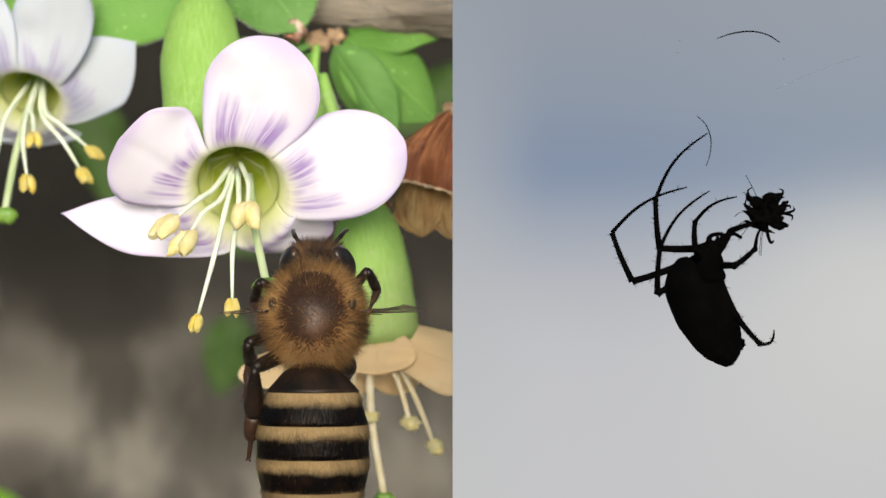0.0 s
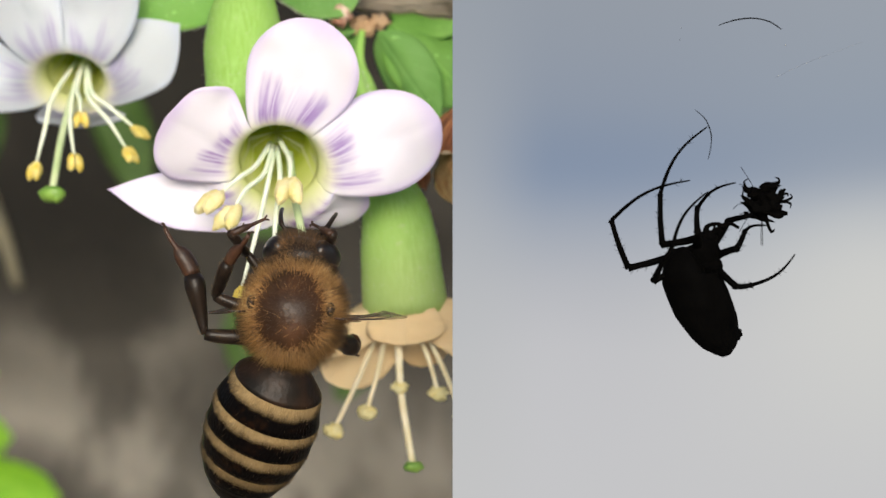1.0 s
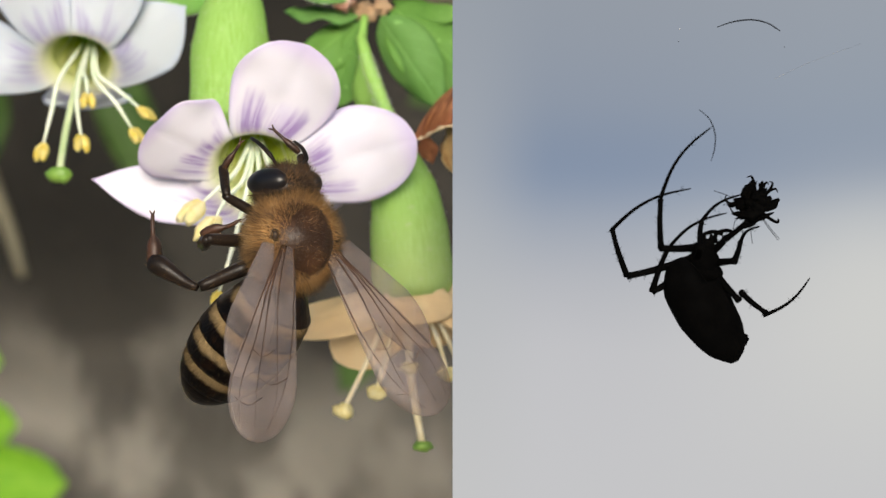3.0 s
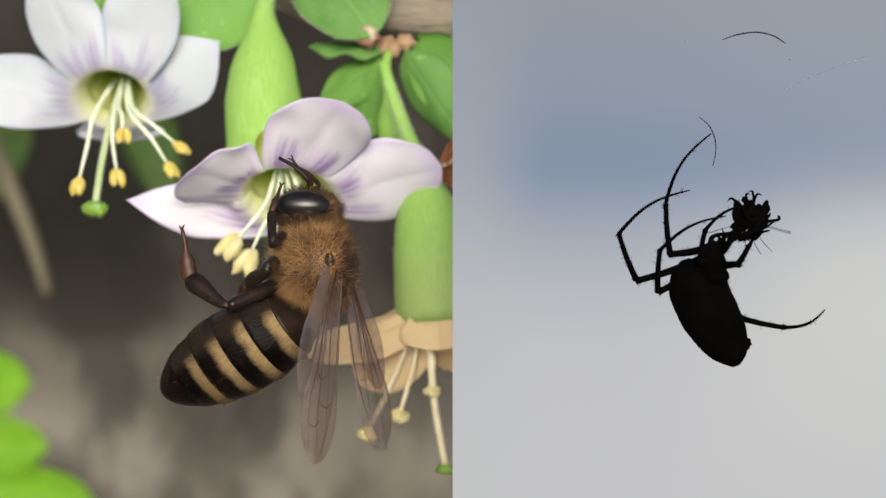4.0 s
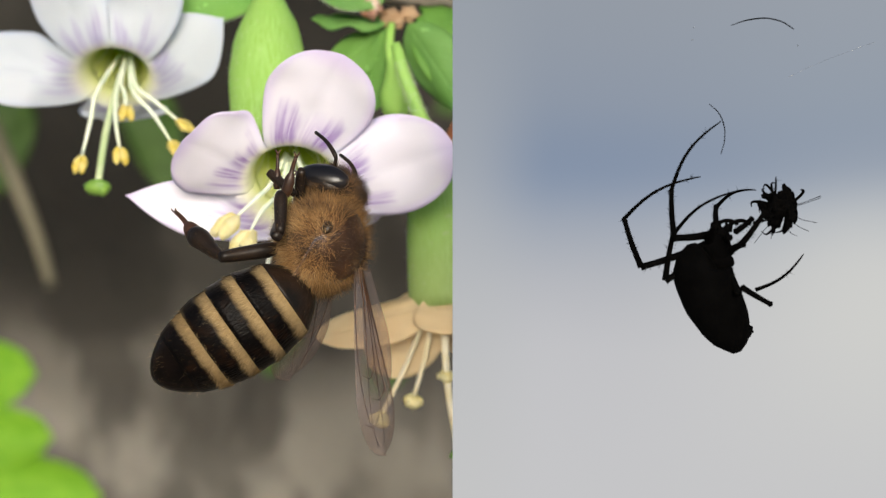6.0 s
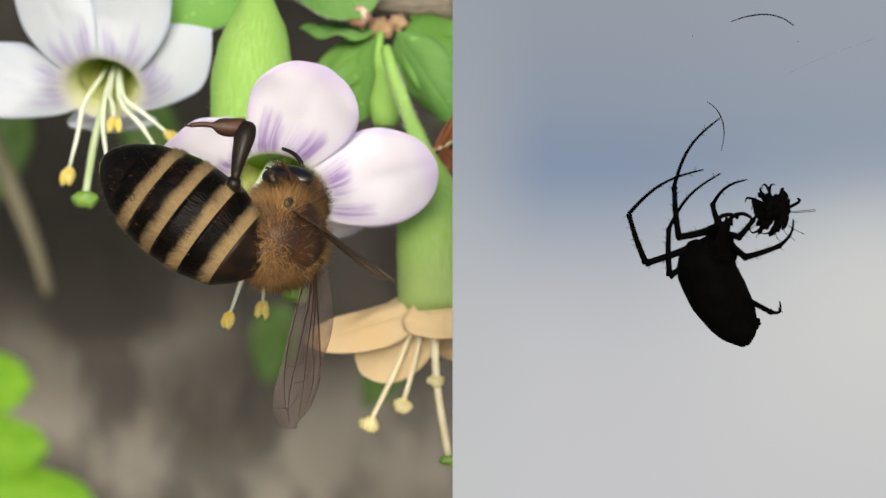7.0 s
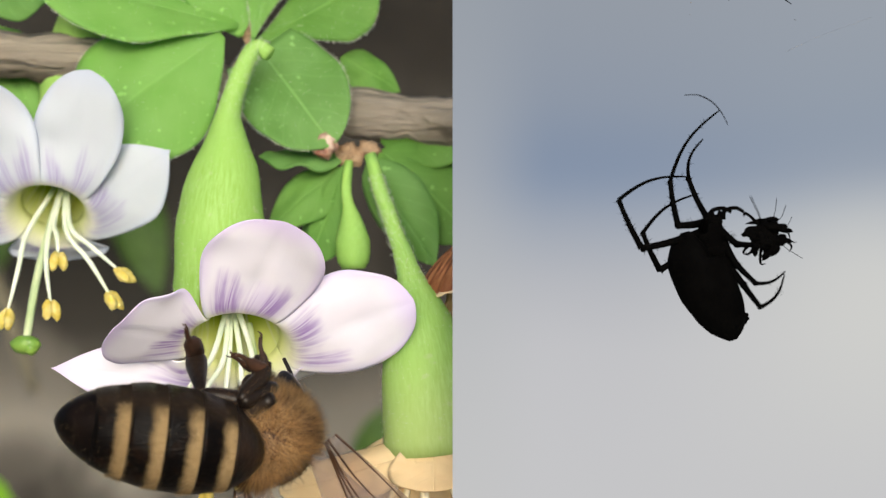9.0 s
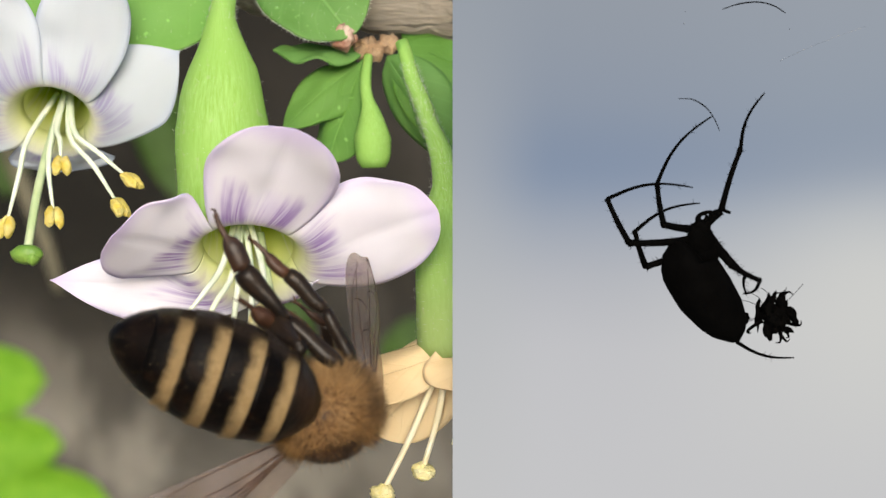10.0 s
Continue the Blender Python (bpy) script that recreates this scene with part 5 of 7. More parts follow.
    walk(things['bell'], [(0, P(-7.23, 86, 488.95, 0.0, -0.0, 0.0)), (0.5, P(-6.44, 86.78, 488.55, 0.0, -0.0, 0.0)), (1, P(-5.78, 87.57, 490.33, 0.0, -0.0, 0.0)),
        (1.5, P(-5.75, 87.57, 491.98, 0.0, -0.0, 0.0)), (2, P(-3.8, 87.57, 493.09, 0.0, -0.0, 0.0)), (2.5, P(-4.01, 87.57, 491.26, 0.0, -0.0, 0.0)),
        (2.7, P(-5.22, 87.79, 491.48, 0.0, -0.0, 0.0)), (3.8, P(-5.35, 88.99, 490.18, 0.0, -0.0, 0.0)), (4, P(-4.09, 89.21, 489.97, 0.0, -0.0, 0.0)),
        (4.5, P(-4.36, 89.21, 489.82, 0.0, -0.0, 0.0)), (5, P(-5.04, 88.79, 488.95, 0.0, -0.0, 0.0)), (5.5, P(-4.35, 88.38, 489.79, 0.0, -0.0, 0.0)),
        (5.7, P(-3.11, 88.27, 490.29, 0.0, -0.0, 0.0)), (6.8, P(-4.46, 87.68, 491.43, 0.0, -0.0, 0.0)), (7, P(-3.89, 87.57, 490.66, 0.0, -0.0, 0.0)),
        (7.5, P(-2.09, 86, 491.04, 0.0, -0.0, 0.0)), (8, P(-2.92, 84.49, 491.51, 0.0, -0.0, 0.0)), (8.5, P(-5.42, 83.04, 487.91, 0.0, -0.0, 0.0)),
        (9, P(-4.3, 77.75, 484.22, 0.0, -0.0, 0.0)), (9.5, P(-2.99, 75.38, 485.99, 0.0, -0.0, 0.0)), (10, P(-2.65, 73.17, 489.15, 0.0, -0.0, 0.0))])
    walk(things['dry'], [(0, P(-3.84, 87, 502.71, 0.0, -0.0, 0.0)), (0.5, P(-2.97, 87.78, 502.49, 0.0, -0.0, 0.0)), (1, P(-1.7, 88.57, 504.27, 0.0, -0.0, 0.0)),
        (1.5, P(-1.79, 88.57, 506.08, 0.0, -0.0, 0.0)), (2, P(0.79, 88.57, 507.23, 0.0, -0.0, 0.0)), (2.5, P(0.12, 88.57, 505.78, 0.0, -0.0, 0.0)),
        (2.7, P(-1.27, 88.79, 505.95, 0.0, -0.0, 0.0)), (3.8, P(-1.35, 89.99, 504.46, 0.0, -0.0, 0.0)), (4, P(-0.06, 90.21, 504.35, 0.0, -0.0, 0.0)),
        (4.5, P(-0.49, 90.21, 503.73, 0.0, -0.0, 0.0)), (5, P(-1.2, 89.79, 502.55, 0.0, -0.0, 0.0)), (5.5, P(-0.43, 89.38, 504, 0.0, -0.0, 0.0)),
        (5.7, P(0.49, 89.27, 504.76, 0.0, -0.0, 0.0)), (6.8, P(-0.97, 88.68, 506.15, 0.0, -0.0, 0.0)), (7, P(-0.27, 88.57, 505.18, 0.0, -0.0, 0.0)),
        (7.5, P(1.34, 87, 505.32, 0.0, -0.0, 0.0)), (8, P(0.53, 85.49, 505.58, 0.0, -0.0, 0.0)), (8.5, P(-2.41, 84.04, 502.04, 0.0, -0.0, 0.0)),
        (9, P(-1.32, 78.75, 497.2, 0.0, -0.0, 0.0)), (9.5, P(-0.37, 76.38, 498.77, 0.0, -0.0, 0.0)), (10, P(-0.15, 74.17, 501.8, 0.0, -0.0, 0.0))])
    walk(things['low_leaves'], [(0, P(-106.2, 420.5, 435.47, 0.0, -0.0, 0.0)), (0.5, P(-102.42, 420.89, 435.41, 0.0, -0.0, 0.0)), (1, P(-99.2, 421.29, 441.83, 0.0, -0.0, 0.0)),
        (1.5, P(-97.47, 421.29, 448.31, 0.0, -0.0, 0.0)), (2, P(-91, 421.29, 450.76, 0.0, -0.0, 0.0)), (2.5, P(-92.44, 421.29, 444.28, 0.0, -0.0, 0.0)),
        (2.7, P(-97.79, 421.39, 445.42, 0.0, -0.0, 0.0)), (3.8, P(-94.32, 421.99, 441.01, 0.0, -0.0, 0.0)), (4, P(-90.02, 422.1, 439.56, 0.0, -0.0, 0.0)),
        (4.5, P(-90.45, 422.1, 438.69, 0.0, -0.0, 0.0)), (5, P(-92.14, 421.9, 435.26, 0.0, -0.0, 0.0)), (5.5, P(-89.93, 421.69, 438.75, 0.0, -0.0, 0.0)),
        (5.7, P(-87.76, 421.64, 441.06, 0.0, -0.0, 0.0)), (6.8, P(-92.73, 421.34, 442.54, 0.0, -0.0, 0.0)), (7, P(-89.41, 421.29, 439.38, 0.0, -0.0, 0.0)),
        (7.5, P(-82.92, 420.5, 440.5, 0.0, -0.0, 0.0)), (8, P(-87.08, 419.75, 441.33, 0.0, -0.0, 0.0)), (8.5, P(-96.52, 419.02, 422.1, 0.0, -0.0, 0.0)),
        (9, P(-93.07, 416.38, 409.07, 0.0, -0.0, 0.0)), (9.5, P(-86.84, 415.19, 426.36, 0.0, -0.0, 0.0)), (10, P(-84.35, 414.08, 440.7, 0.0, -0.0, 0.0))])
    walk(things['bee'], [(0, P(-5.3, 68, 497.23, 0, -63.4, 90)), (0.5, P(-5.97, 63.78, 497.84, -46.7, -74.2, 135)), (1, P(-6.14, 67.57, 497.37, 20.9, -74.9, 68.2)),
        (1.5, P(-6.3, 72.57, 500.02, 11, -76, 90)), (2, P(-5.56, 72.57, 500.77, -24.5, -73.7, 121)), (2.5, P(-5.26, 72.57, 499.9, 56.7, -83.6, 63.4)),
        (2.7, P(-6.32, 72.79, 500.4, 30.3, -84.3, 90)), (3.8, P(-6.8, 73.99, 499.52, 75.4, -84.3, 90)), (4, P(-5.63, 74.21, 499.26, 78.7, -84.3, 90)),
        (4.5, P(-5.68, 74.21, 499.26, 78.7, -84.3, 90)), (5, P(-5.2, 72.79, 496.79, 164.7, -68, -15.9)), (5.5, P(-4.87, 73.38, 499.02, 153.5, -71.6, 0)),
        (5.7, P(-4.61, 73.27, 499.65, 124.5, -76, 26.6)), (6.8, P(-7.56, 69.5, 501, 95.8, -37.5, 63.4)), (7, P(-6.72, 69.2, 500.55, 84.7, -40.5, 66.8)),
        (7.25, P(-5.48, 70.6, 500.78, 131.83, -21.9, 82.95)), (7.5, P(-4.23, 72, 501.01, 178.7, -19.4, 107.5)), (8, P(-5.85, 73.49, 501.86, 140.1, -36.8, 93.6)),
        (8.5, P(-8.54, 72.04, 498.51, 133.1, -16.6, 95.7)), (9, P(-6.87, 65.75, 492.4, 146.6, -14, 90)), (9.5, P(-5.48, 62.38, 492.91, 156.6, -0, 81.5)),
        (10, P(-4.37, 62.17, 493.75, 165.1, 5.7, 84.3))])
    walk(things['bee_abdomen'], [(0, P(-1.9, 0, -0.25, 0, -23.7, 0)), (0.5, P(-1.9, 0, -0.25, -3.88, -43.98, 9.99)), (1, P(-1.9, 0, -0.25, 7.8, -38.3, -22.6)),
        (1.5, P(-1.9, 0, -0.25, 19.7, -41, -62.1)), (2, P(-1.9, 0, -0.25, 13.07, -71.41, -3.82)), (2.5, P(-1.9, 0, -0.25, 11.8, -44.4, -33.3)),
        (2.7, P(-1.9, 0, -0.25, 9.6, -43.9, -26.8)), (3.8, P(-1.9, 0, -0.25, 9.5, -55.6, -5.4)), (4, P(-1.9, 0, -0.25, 4, -57.2, -0.9)),
        (4.5, P(-1.9, 0, -0.25, 5.5, -61.5, -2.6)), (5, P(-1.9, 0, -0.25, 28.3, -45.3, -30.9)), (5.5, P(-1.9, 0, -0.25, 23.9, -40.4, -25.1)),
        (5.7, P(-1.9, 0, -0.25, 4.7, -32.5, -13.9)), (6.8, P(-1.9, 0, -0.25, 26.4, -47.1, -85.2)), (7, P(-1.9, 0, -0.25, 26, -41.5, -100.4)),
        (7.25, P(-1.9, 0, -0.25, -141.53, -69.92, 53.36)), (7.5, P(-1.9, 0, -0.25, -161.6, -3, 56.1)), (8, P(-1.9, 0, -0.25, -124.4, -47.8, -1.5)),
        (8.5, P(-1.9, 0, -0.25, -121.84, -17.67, 18.78)), (8.75, P(-1.9, 0, -0.25, -71.54, -18.58, 50.87)), (9, P(-1.9, 0, -0.25, -22.6, -42.7, 72.9)),
        (9.5, P(-1.9, 0, -0.25, -18, -24.3, 64.4)), (10, P(-1.9, 0, -0.25, -19.2, -29.8, 68.2))])
    walk(things['bee_left_wing'], [(0, P(-0.3, 1.6, 1.2, 20.6, 63.9, 26.4)), (0.5, P(-0.3, 1.6, 1.2, 56.8, 73.9, 49.7)), (1, P(-0.3, 1.6, 1.2, 41.9, 74, 52)),
        (1.167, P(-0.3, 1.6, 1.2, -99.51, 65.81, -130.63)), (1.333, P(-0.3, 1.6, 1.2, -80.64, 29.68, -159.31)), (1.5, P(-0.3, 1.6, 1.2, -49.9, 5.2, 166.9)),
        (2, P(-0.3, 1.6, 1.2, -24.72, 8.86, 178.42)), (2.5, P(-0.3, 1.6, 1.2, -1.1, -4.4, 171.1)), (4, P(-0.3, 1.6, 1.2, 14.3, 4.3, 168)),
        (4.5, P(-0.3, 1.6, 1.2, 14.5, -2.1, 169.2)), (5, P(-0.3, 1.6, 1.2, -12.8, 17.3, -161.2)), (5.5, P(-0.3, 1.6, 1.2, -12.3, 20.8, -136.6)),
        (5.7, P(-0.3, 1.6, 1.2, -6.3, 21.1, -148.5)), (6.25, P(-0.3, 1.6, 1.2, 52.45, 22.62, -100.82)), (6.8, P(-0.3, 1.6, 1.2, 95.5, -11.4, -72.2)),
        (7, P(-0.3, 1.6, 1.2, 120.2, 1.3, -59.1)), (7.25, P(-0.3, 1.6, 1.2, 91.42, -65.61, -46.35)), (7.5, P(-0.3, 1.6, 1.2, -56.6, -41.5, 89.4)),
        (8, P(-0.3, 1.6, 1.2, 22.2, -82.8, -2.2)), (8.5, P(-0.3, 1.6, 1.2, 115.2, -76.7, -83.7)), (9, P(-0.3, 1.6, 1.2, -12.5, -82.3, 1.6)),
        (9.5, P(-0.3, 1.6, 1.2, -17.9, -6.5, 0.6)), (9.75, P(-0.3, 1.6, 1.2, -52.45, 23.47, 14.81)), (10, P(-0.3, 1.6, 1.2, -95.7, 55.7, 5))])
    walk(things['bee_right_wing'], [(0, P(-0.3, -1.6, 1.2, -20.6, 63.9, -26.4)), (0.5, P(-0.3, -1.6, 1.2, -43.6, 78.4, -59.1)), (1, P(-0.3, -1.6, 1.2, -40.6, 74.3, -39.6)),
        (1.25, P(-0.3, -1.6, 1.2, -30, 32.5, -94.52)), (1.5, P(-0.3, -1.6, 1.2, 9.4, 10.9, -143.2)), (2, P(-0.3, -1.6, 1.2, 8.5, 38, -142.7)),
        (2.5, P(-0.3, -1.6, 1.2, 17.1, -11.7, -148.1)), (4, P(-0.3, -1.6, 1.2, 14.9, -3.8, -156.5)), (4.5, P(-0.3, -1.6, 1.2, 14, 2, -145)),
        (5, P(-0.3, -1.6, 1.2, -19.1, 10.4, -135.6)), (5.5, P(-0.3, -1.6, 1.2, -14, 17.1, -126.4)), (5.7, P(-0.3, -1.6, 1.2, -4.8, -7, -155.8)),
        (6.8, P(-0.3, -1.6, 1.2, 18.9, 19, -102.9)), (7, P(-0.3, -1.6, 1.2, 19.1, 27.9, -102.5)), (7.25, P(-0.3, -1.6, 1.2, 45.09, -33.35, -93.7)),
        (7.5, P(-0.3, -1.6, 1.2, 167.1, -74, 162.2)), (8, P(-0.3, -1.6, 1.2, 74.8, -31.9, -125.9)), (8.5, P(-0.3, -1.6, 1.2, 57.7, -34.4, -102.2)),
        (9, P(-0.3, -1.6, 1.2, 89.2, -61.2, -107.4)), (9.5, P(-0.3, -1.6, 1.2, 71.4, -37.6, -103.1)), (10, P(-0.3, -1.6, 1.2, 65.3, -17.1, -104))])
    walk(things['bee_hind_left_femur'], [(0, P(-0.9, 1.1, -1.6, -19.3, -43.7, 140.2)), (0.5, P(-0.9, 1.1, -1.6, 3.76, -54, 110)), (1, P(-0.9, 1.1, -1.6, 13.92, -10.07, 92.33)),
        (1.5, P(-0.9, 1.1, -1.6, 13.31, 5.78, 108.46)), (2, P(-0.9, 1.1, -1.6, 12.77, -10.3, 122)), (2.5, P(-0.9, 1.1, -1.6, 12.03, 21.08, 114.43)),
        (4, P(-0.9, 1.1, -1.6, 15.7, 37.39, 121.87)), (4.5, P(-0.9, 1.1, -1.6, 17.56, 32.04, 125.13)), (5, P(-0.9, 1.1, -1.6, 14.97, 43.71, 120.93)),
        (5.5, P(-0.9, 1.1, -1.6, 19.51, 26.9, 128.7)), (5.7, P(-0.9, 1.1, -1.6, 27.78, 40.57, 143.43)), (6.25, P(-0.9, 1.1, -1.6, 6.97, 17.01, 102.48)),
        (6.8, P(-0.9, 1.1, -1.6, 5.72, -12.6, 71.8)), (7, P(-0.9, 1.1, -1.6, 3.75, -24.7, 77.9)), (7.25, P(-0.9, 1.1, -1.6, 49.95, -50.89, 9.64)),
        (7.5, P(-0.9, 1.1, -1.6, 95.9, -24.5, -58.4)), (7.75, P(-0.9, 1.1, -1.6, 96.63, 35.57, -51.84)), (8, P(-0.9, 1.1, -1.6, -132.59, 81.7, 82.1)),
        (8.25, P(-0.9, 1.1, -1.6, 31.37, 43.86, -112.99)), (8.5, P(-0.9, 1.1, -1.6, 32.08, -10.3, -110.8)), (9, P(-0.9, 1.1, -1.6, 32.29, 42.3, -110.1)),
        (9.5, P(-0.9, 1.1, -1.6, 22.3, 38.2, -125.5)), (10, P(-0.9, 1.1, -1.6, 33.72, 53.42, -109.76))])
    walk(things['bee_hind_left_tibia'], [(0, P(-2.34, 2.3, 0.2, -4.5, 61.1, 171.4)), (0.5, P(-1.42, 2.54, 0.5, 36.14, 63.4, -143.2)), (0.75, P(-1.21, 3.1, -0.32, 174.17, 48.41, 1.28)),
        (1, P(-1, 3.66, -1.15, 179.5, -14.81, 16.89)), (1.5, P(-1.72, 3.55, -1.86, -179.2, 20.58, 41.21)), (2, P(-2.26, 3.27, -1.14, 158.18, 35.7, -4.4)),
        (2.5, P(-1.9, 3.31, -2.54, -163.56, 32.22, 59.26)), (4, P(-1.99, 2.85, -3.18, 123.62, 54.67, -33.65)), (4.5, P(-2.17, 2.9, -2.98, 126.19, 52.2, -30.45)),
        (5, P(-1.87, 2.71, -3.4, -147.44, 51.77, 69.54)), (5.5, P(-2.35, 2.91, -2.78, 73.35, 72.1, -73.6)), (5.7, P(-2.49, 2.28, -3.29, 91.14, 73.23, -54.98)),
        (6.8, P(-0.11, 3.51, -1.03, 148.8, 13.2, 14.7)), (7, P(-0.4, 3.41, -0.51, 149.85, 1.2, 23)), (7.25, P(-0.03, 1.25, -0.52, 153.28, -5.92, -49.05)),
        (7.5, P(0.34, -0.92, -0.52, 161.14, -4.8, -121.7)), (7.75, P(-0.26, 0.27, -2.34, 164.1, 12.34, -79.19)), (8, P(-0.85, 1.47, -4.17, 178.92, 22.5, -32.4)),
        (8.5, P(-1.81, -1.29, -1.14, 147.09, 18.7, -110.4)), (8.75, P(-1.68, -1, -2.24, 173.09, 34.67, -56.44)), (9, P(-1.56, -0.71, -3.35, -156.93, 24.1, 0.6)),
        (9.5, P(-2.09, -0.56, -3.21, -173.08, 54.5, -23.8)), (10, P(-1.42, -0.36, -3.69, 102.88, 60.89, -117.37))])
    walk(things['bee_hind_left_tarsus'], [(0, P(-3.54, 2.48, -1.99, -8.8, 56.7, 162.5)), (0.5, P(-2.32, 1.87, -1.73, 3.96, -18.7, -167.1)), (0.75, P(-0.5, 3.12, -1.12, 61.03, -58.34, 114.1)),
        (1, P(1.31, 4.36, -0.51, 116.82, -17.96, 36.47)), (1.5, P(0.04, 5.1, -2.74, 119.96, 0.04, 16.79)), (2, P(-0.23, 3.11, -2.59, 91.29, -50.5, 73.7)),
        (2.25, P(-0.52, 4.12, -3.23, 124.22, -29.53, 25.06)), (2.5, P(-0.82, 5.13, -3.87, 131.4, 2.08, -3.48)), (4, P(-0.79, 2.05, -5.22, 132.52, 7.7, 9.59)),
        (4.5, P(-0.85, 2.13, -4.95, 123.26, 17.7, -30.7)), (5, P(-1.33, 4.16, -5.36, 165.13, 43.98, 41.32)), (5.5, P(-2.13, 2.17, -5.16, -169.7, 9.7, 91.9)),
        (5.6, P(-2.1, 1.93, -5.42, 173.25, 35.65, 50.4)), (5.7, P(-2.07, 1.69, -5.68, 135.06, 40.19, -8.35)), (6.25, P(0.09, 2.91, -3.64, -168.02, 69.12, 57.17)),
        (6.8, P(2.25, 4.13, -1.6, -102.08, 43.8, 131.6)), (7, P(1.9, 4.39, -0.57, -98.93, 45, 136.1)), (7.25, P(0.46, 0.68, -0.44, -164.69, 24.49, 39.82)),
        (7.5, P(-0.97, -3.03, -0.31, -160.51, -31.5, -15.7)), (7.75, P(0.07, -1.4, -2.72, -158.01, 23.7, -47.38)), (8, P(1.1, 0.23, -5.13, 142.36, 62.6, -124)),
        (8.5, P(-2.63, -3.51, -1.94, 149.7, 51.6, -115.3)), (9, P(0.72, -0.68, -4.37, 76.72, 36.6, 151.7)), (9.5, P(-0.76, -1.15, -5.24, 80.78, 26.8, 159.4)),
        (10, P(-1.98, -1.44, -5.87, 132.1, 74.64, -141.47))])
    walk(things['bee_mid_left_femur'], [(0, P(0.1, 1.4, -1.7, -31.3, -38.4, 130.9)), (0.5, P(0.1, 1.4, -1.7, -24.8, -74.7, 123.5)), (1, P(0.1, 1.4, -1.7, 15.7, -12.34, 74.25)),
        (1.5, P(0.1, 1.4, -1.7, -5.13, -36.89, 120.91)), (2, P(0.1, 1.4, -1.7, -6.34, -20.6, 123.4)), (2.5, P(0.1, 1.4, -1.7, 1.8, -6, 89.28)),
        (4, P(0.1, 1.4, -1.7, -0.35, -13.3, 102)), (4.5, P(0.1, 1.4, -1.7, -3.02, -6, 117.8)), (5, P(0.1, 1.4, -1.7, 0.06, -4.38, 84.72)),
        (5.5, P(0.1, 1.4, -1.7, -6.75, -27.2, 108.9)), (5.7, P(0.1, 1.4, -1.7, -11.76, -30.99, 119.18)), (6.8, P(0.1, 1.4, -1.7, -44.83, -70.4, 158.9)),
        (7, P(0.1, 1.4, -1.7, -143.49, -74, -99.7)), (7.25, P(0.1, 1.4, -1.7, -140.26, -33.37, -103.46)), (7.5, P(0.1, 1.4, -1.7, -140.01, 7.3, -104.5)),
        (8, P(0.1, 1.4, -1.7, -174.42, 47, -169.6)), (8.5, P(0.1, 1.4, -1.7, -132.35, 18.9, -100.7)), (9, P(0.1, 1.4, -1.7, -151.01, 17.9, -155.7)),
        (9.5, P(0.1, 1.4, -1.7, -130.78, 48.3, -120.7)), (10, P(0.1, 1.4, -1.7, -135.33, 75.67, -125.7))])
    walk(things['bee_mid_left_tibia'], [(0, P(-1.03, 2.7, -0.33, -14.8, 84.2, 160.4)), (0.5, P(-0.22, 1.88, 0.42, -32.82, 66.1, 142)), (0.667, P(0.08, 2.41, -0.13, 179.54, 57.6, -9.22)),
        (0.833, P(0.38, 2.94, -0.68, 173.07, 3.9, -20.5)), (1, P(0.68, 3.47, -1.23, 177.18, -49.92, -29.86)), (1.25, P(-0.06, 3.19, -0.8, 161.71, -0.69, 2.38)),
        (1.5, P(-0.8, 2.91, -0.38, 176.06, 48.74, 33.76)), (2, P(-1.03, 3.12, -0.93, 162.67, 23.7, 11.8)), (2.5, P(0.13, 3.59, -1.47, 132.53, 63.14, -28.68)),
        (4, P(-0.35, 3.49, -1.19, 59.07, 41.1, -114.4)), (4.5, P(-0.92, 3.34, -1.47, 88.24, 17.8, -59.6)), (5, P(0.3, 3.58, -1.53, 106.39, 41.54, -24.56)),
        (5.5, P(-0.53, 3.25, -0.69, 107.75, 32, -22.3)), (5.7, P(-0.82, 3.05, -0.57, 114.99, 23.68, -6.91)), (6.8, P(-0.59, 1.67, 0.37, 113.82, 17.8, -10.2)),
        (7, P(-0, 0.8, 0.41, 116, 0.2, 3.5)), (7.5, P(-0.45, -0.71, -1.98, 116.08, 5.7, 5.1)), (8, P(-1.38, 1.13, -3.31, 117.3, -11.7, -17.6)),
        (8.25, P(-0.84, 0.24, -2.86, 119.87, 40.78, -8.43)), (8.5, P(-0.29, -0.65, -2.41, -133.68, 80.4, 102.2)), (8.75, P(-1.05, -0.05, -2.4, 167.39, 45.54, 39.84)),
        (9, P(-1.81, 0.54, -2.38, 163.47, 5.5, 31.3)), (9.25, P(-1.23, 0.34, -2.86, -170.67, 56.49, 75.14)), (9.5, P(-0.65, 0.14, -3.34, -79.54, 44.3, -179.3)),
        (10, P(-0.22, 0.96, -3.83, -24.42, 55.36, -110.88))])
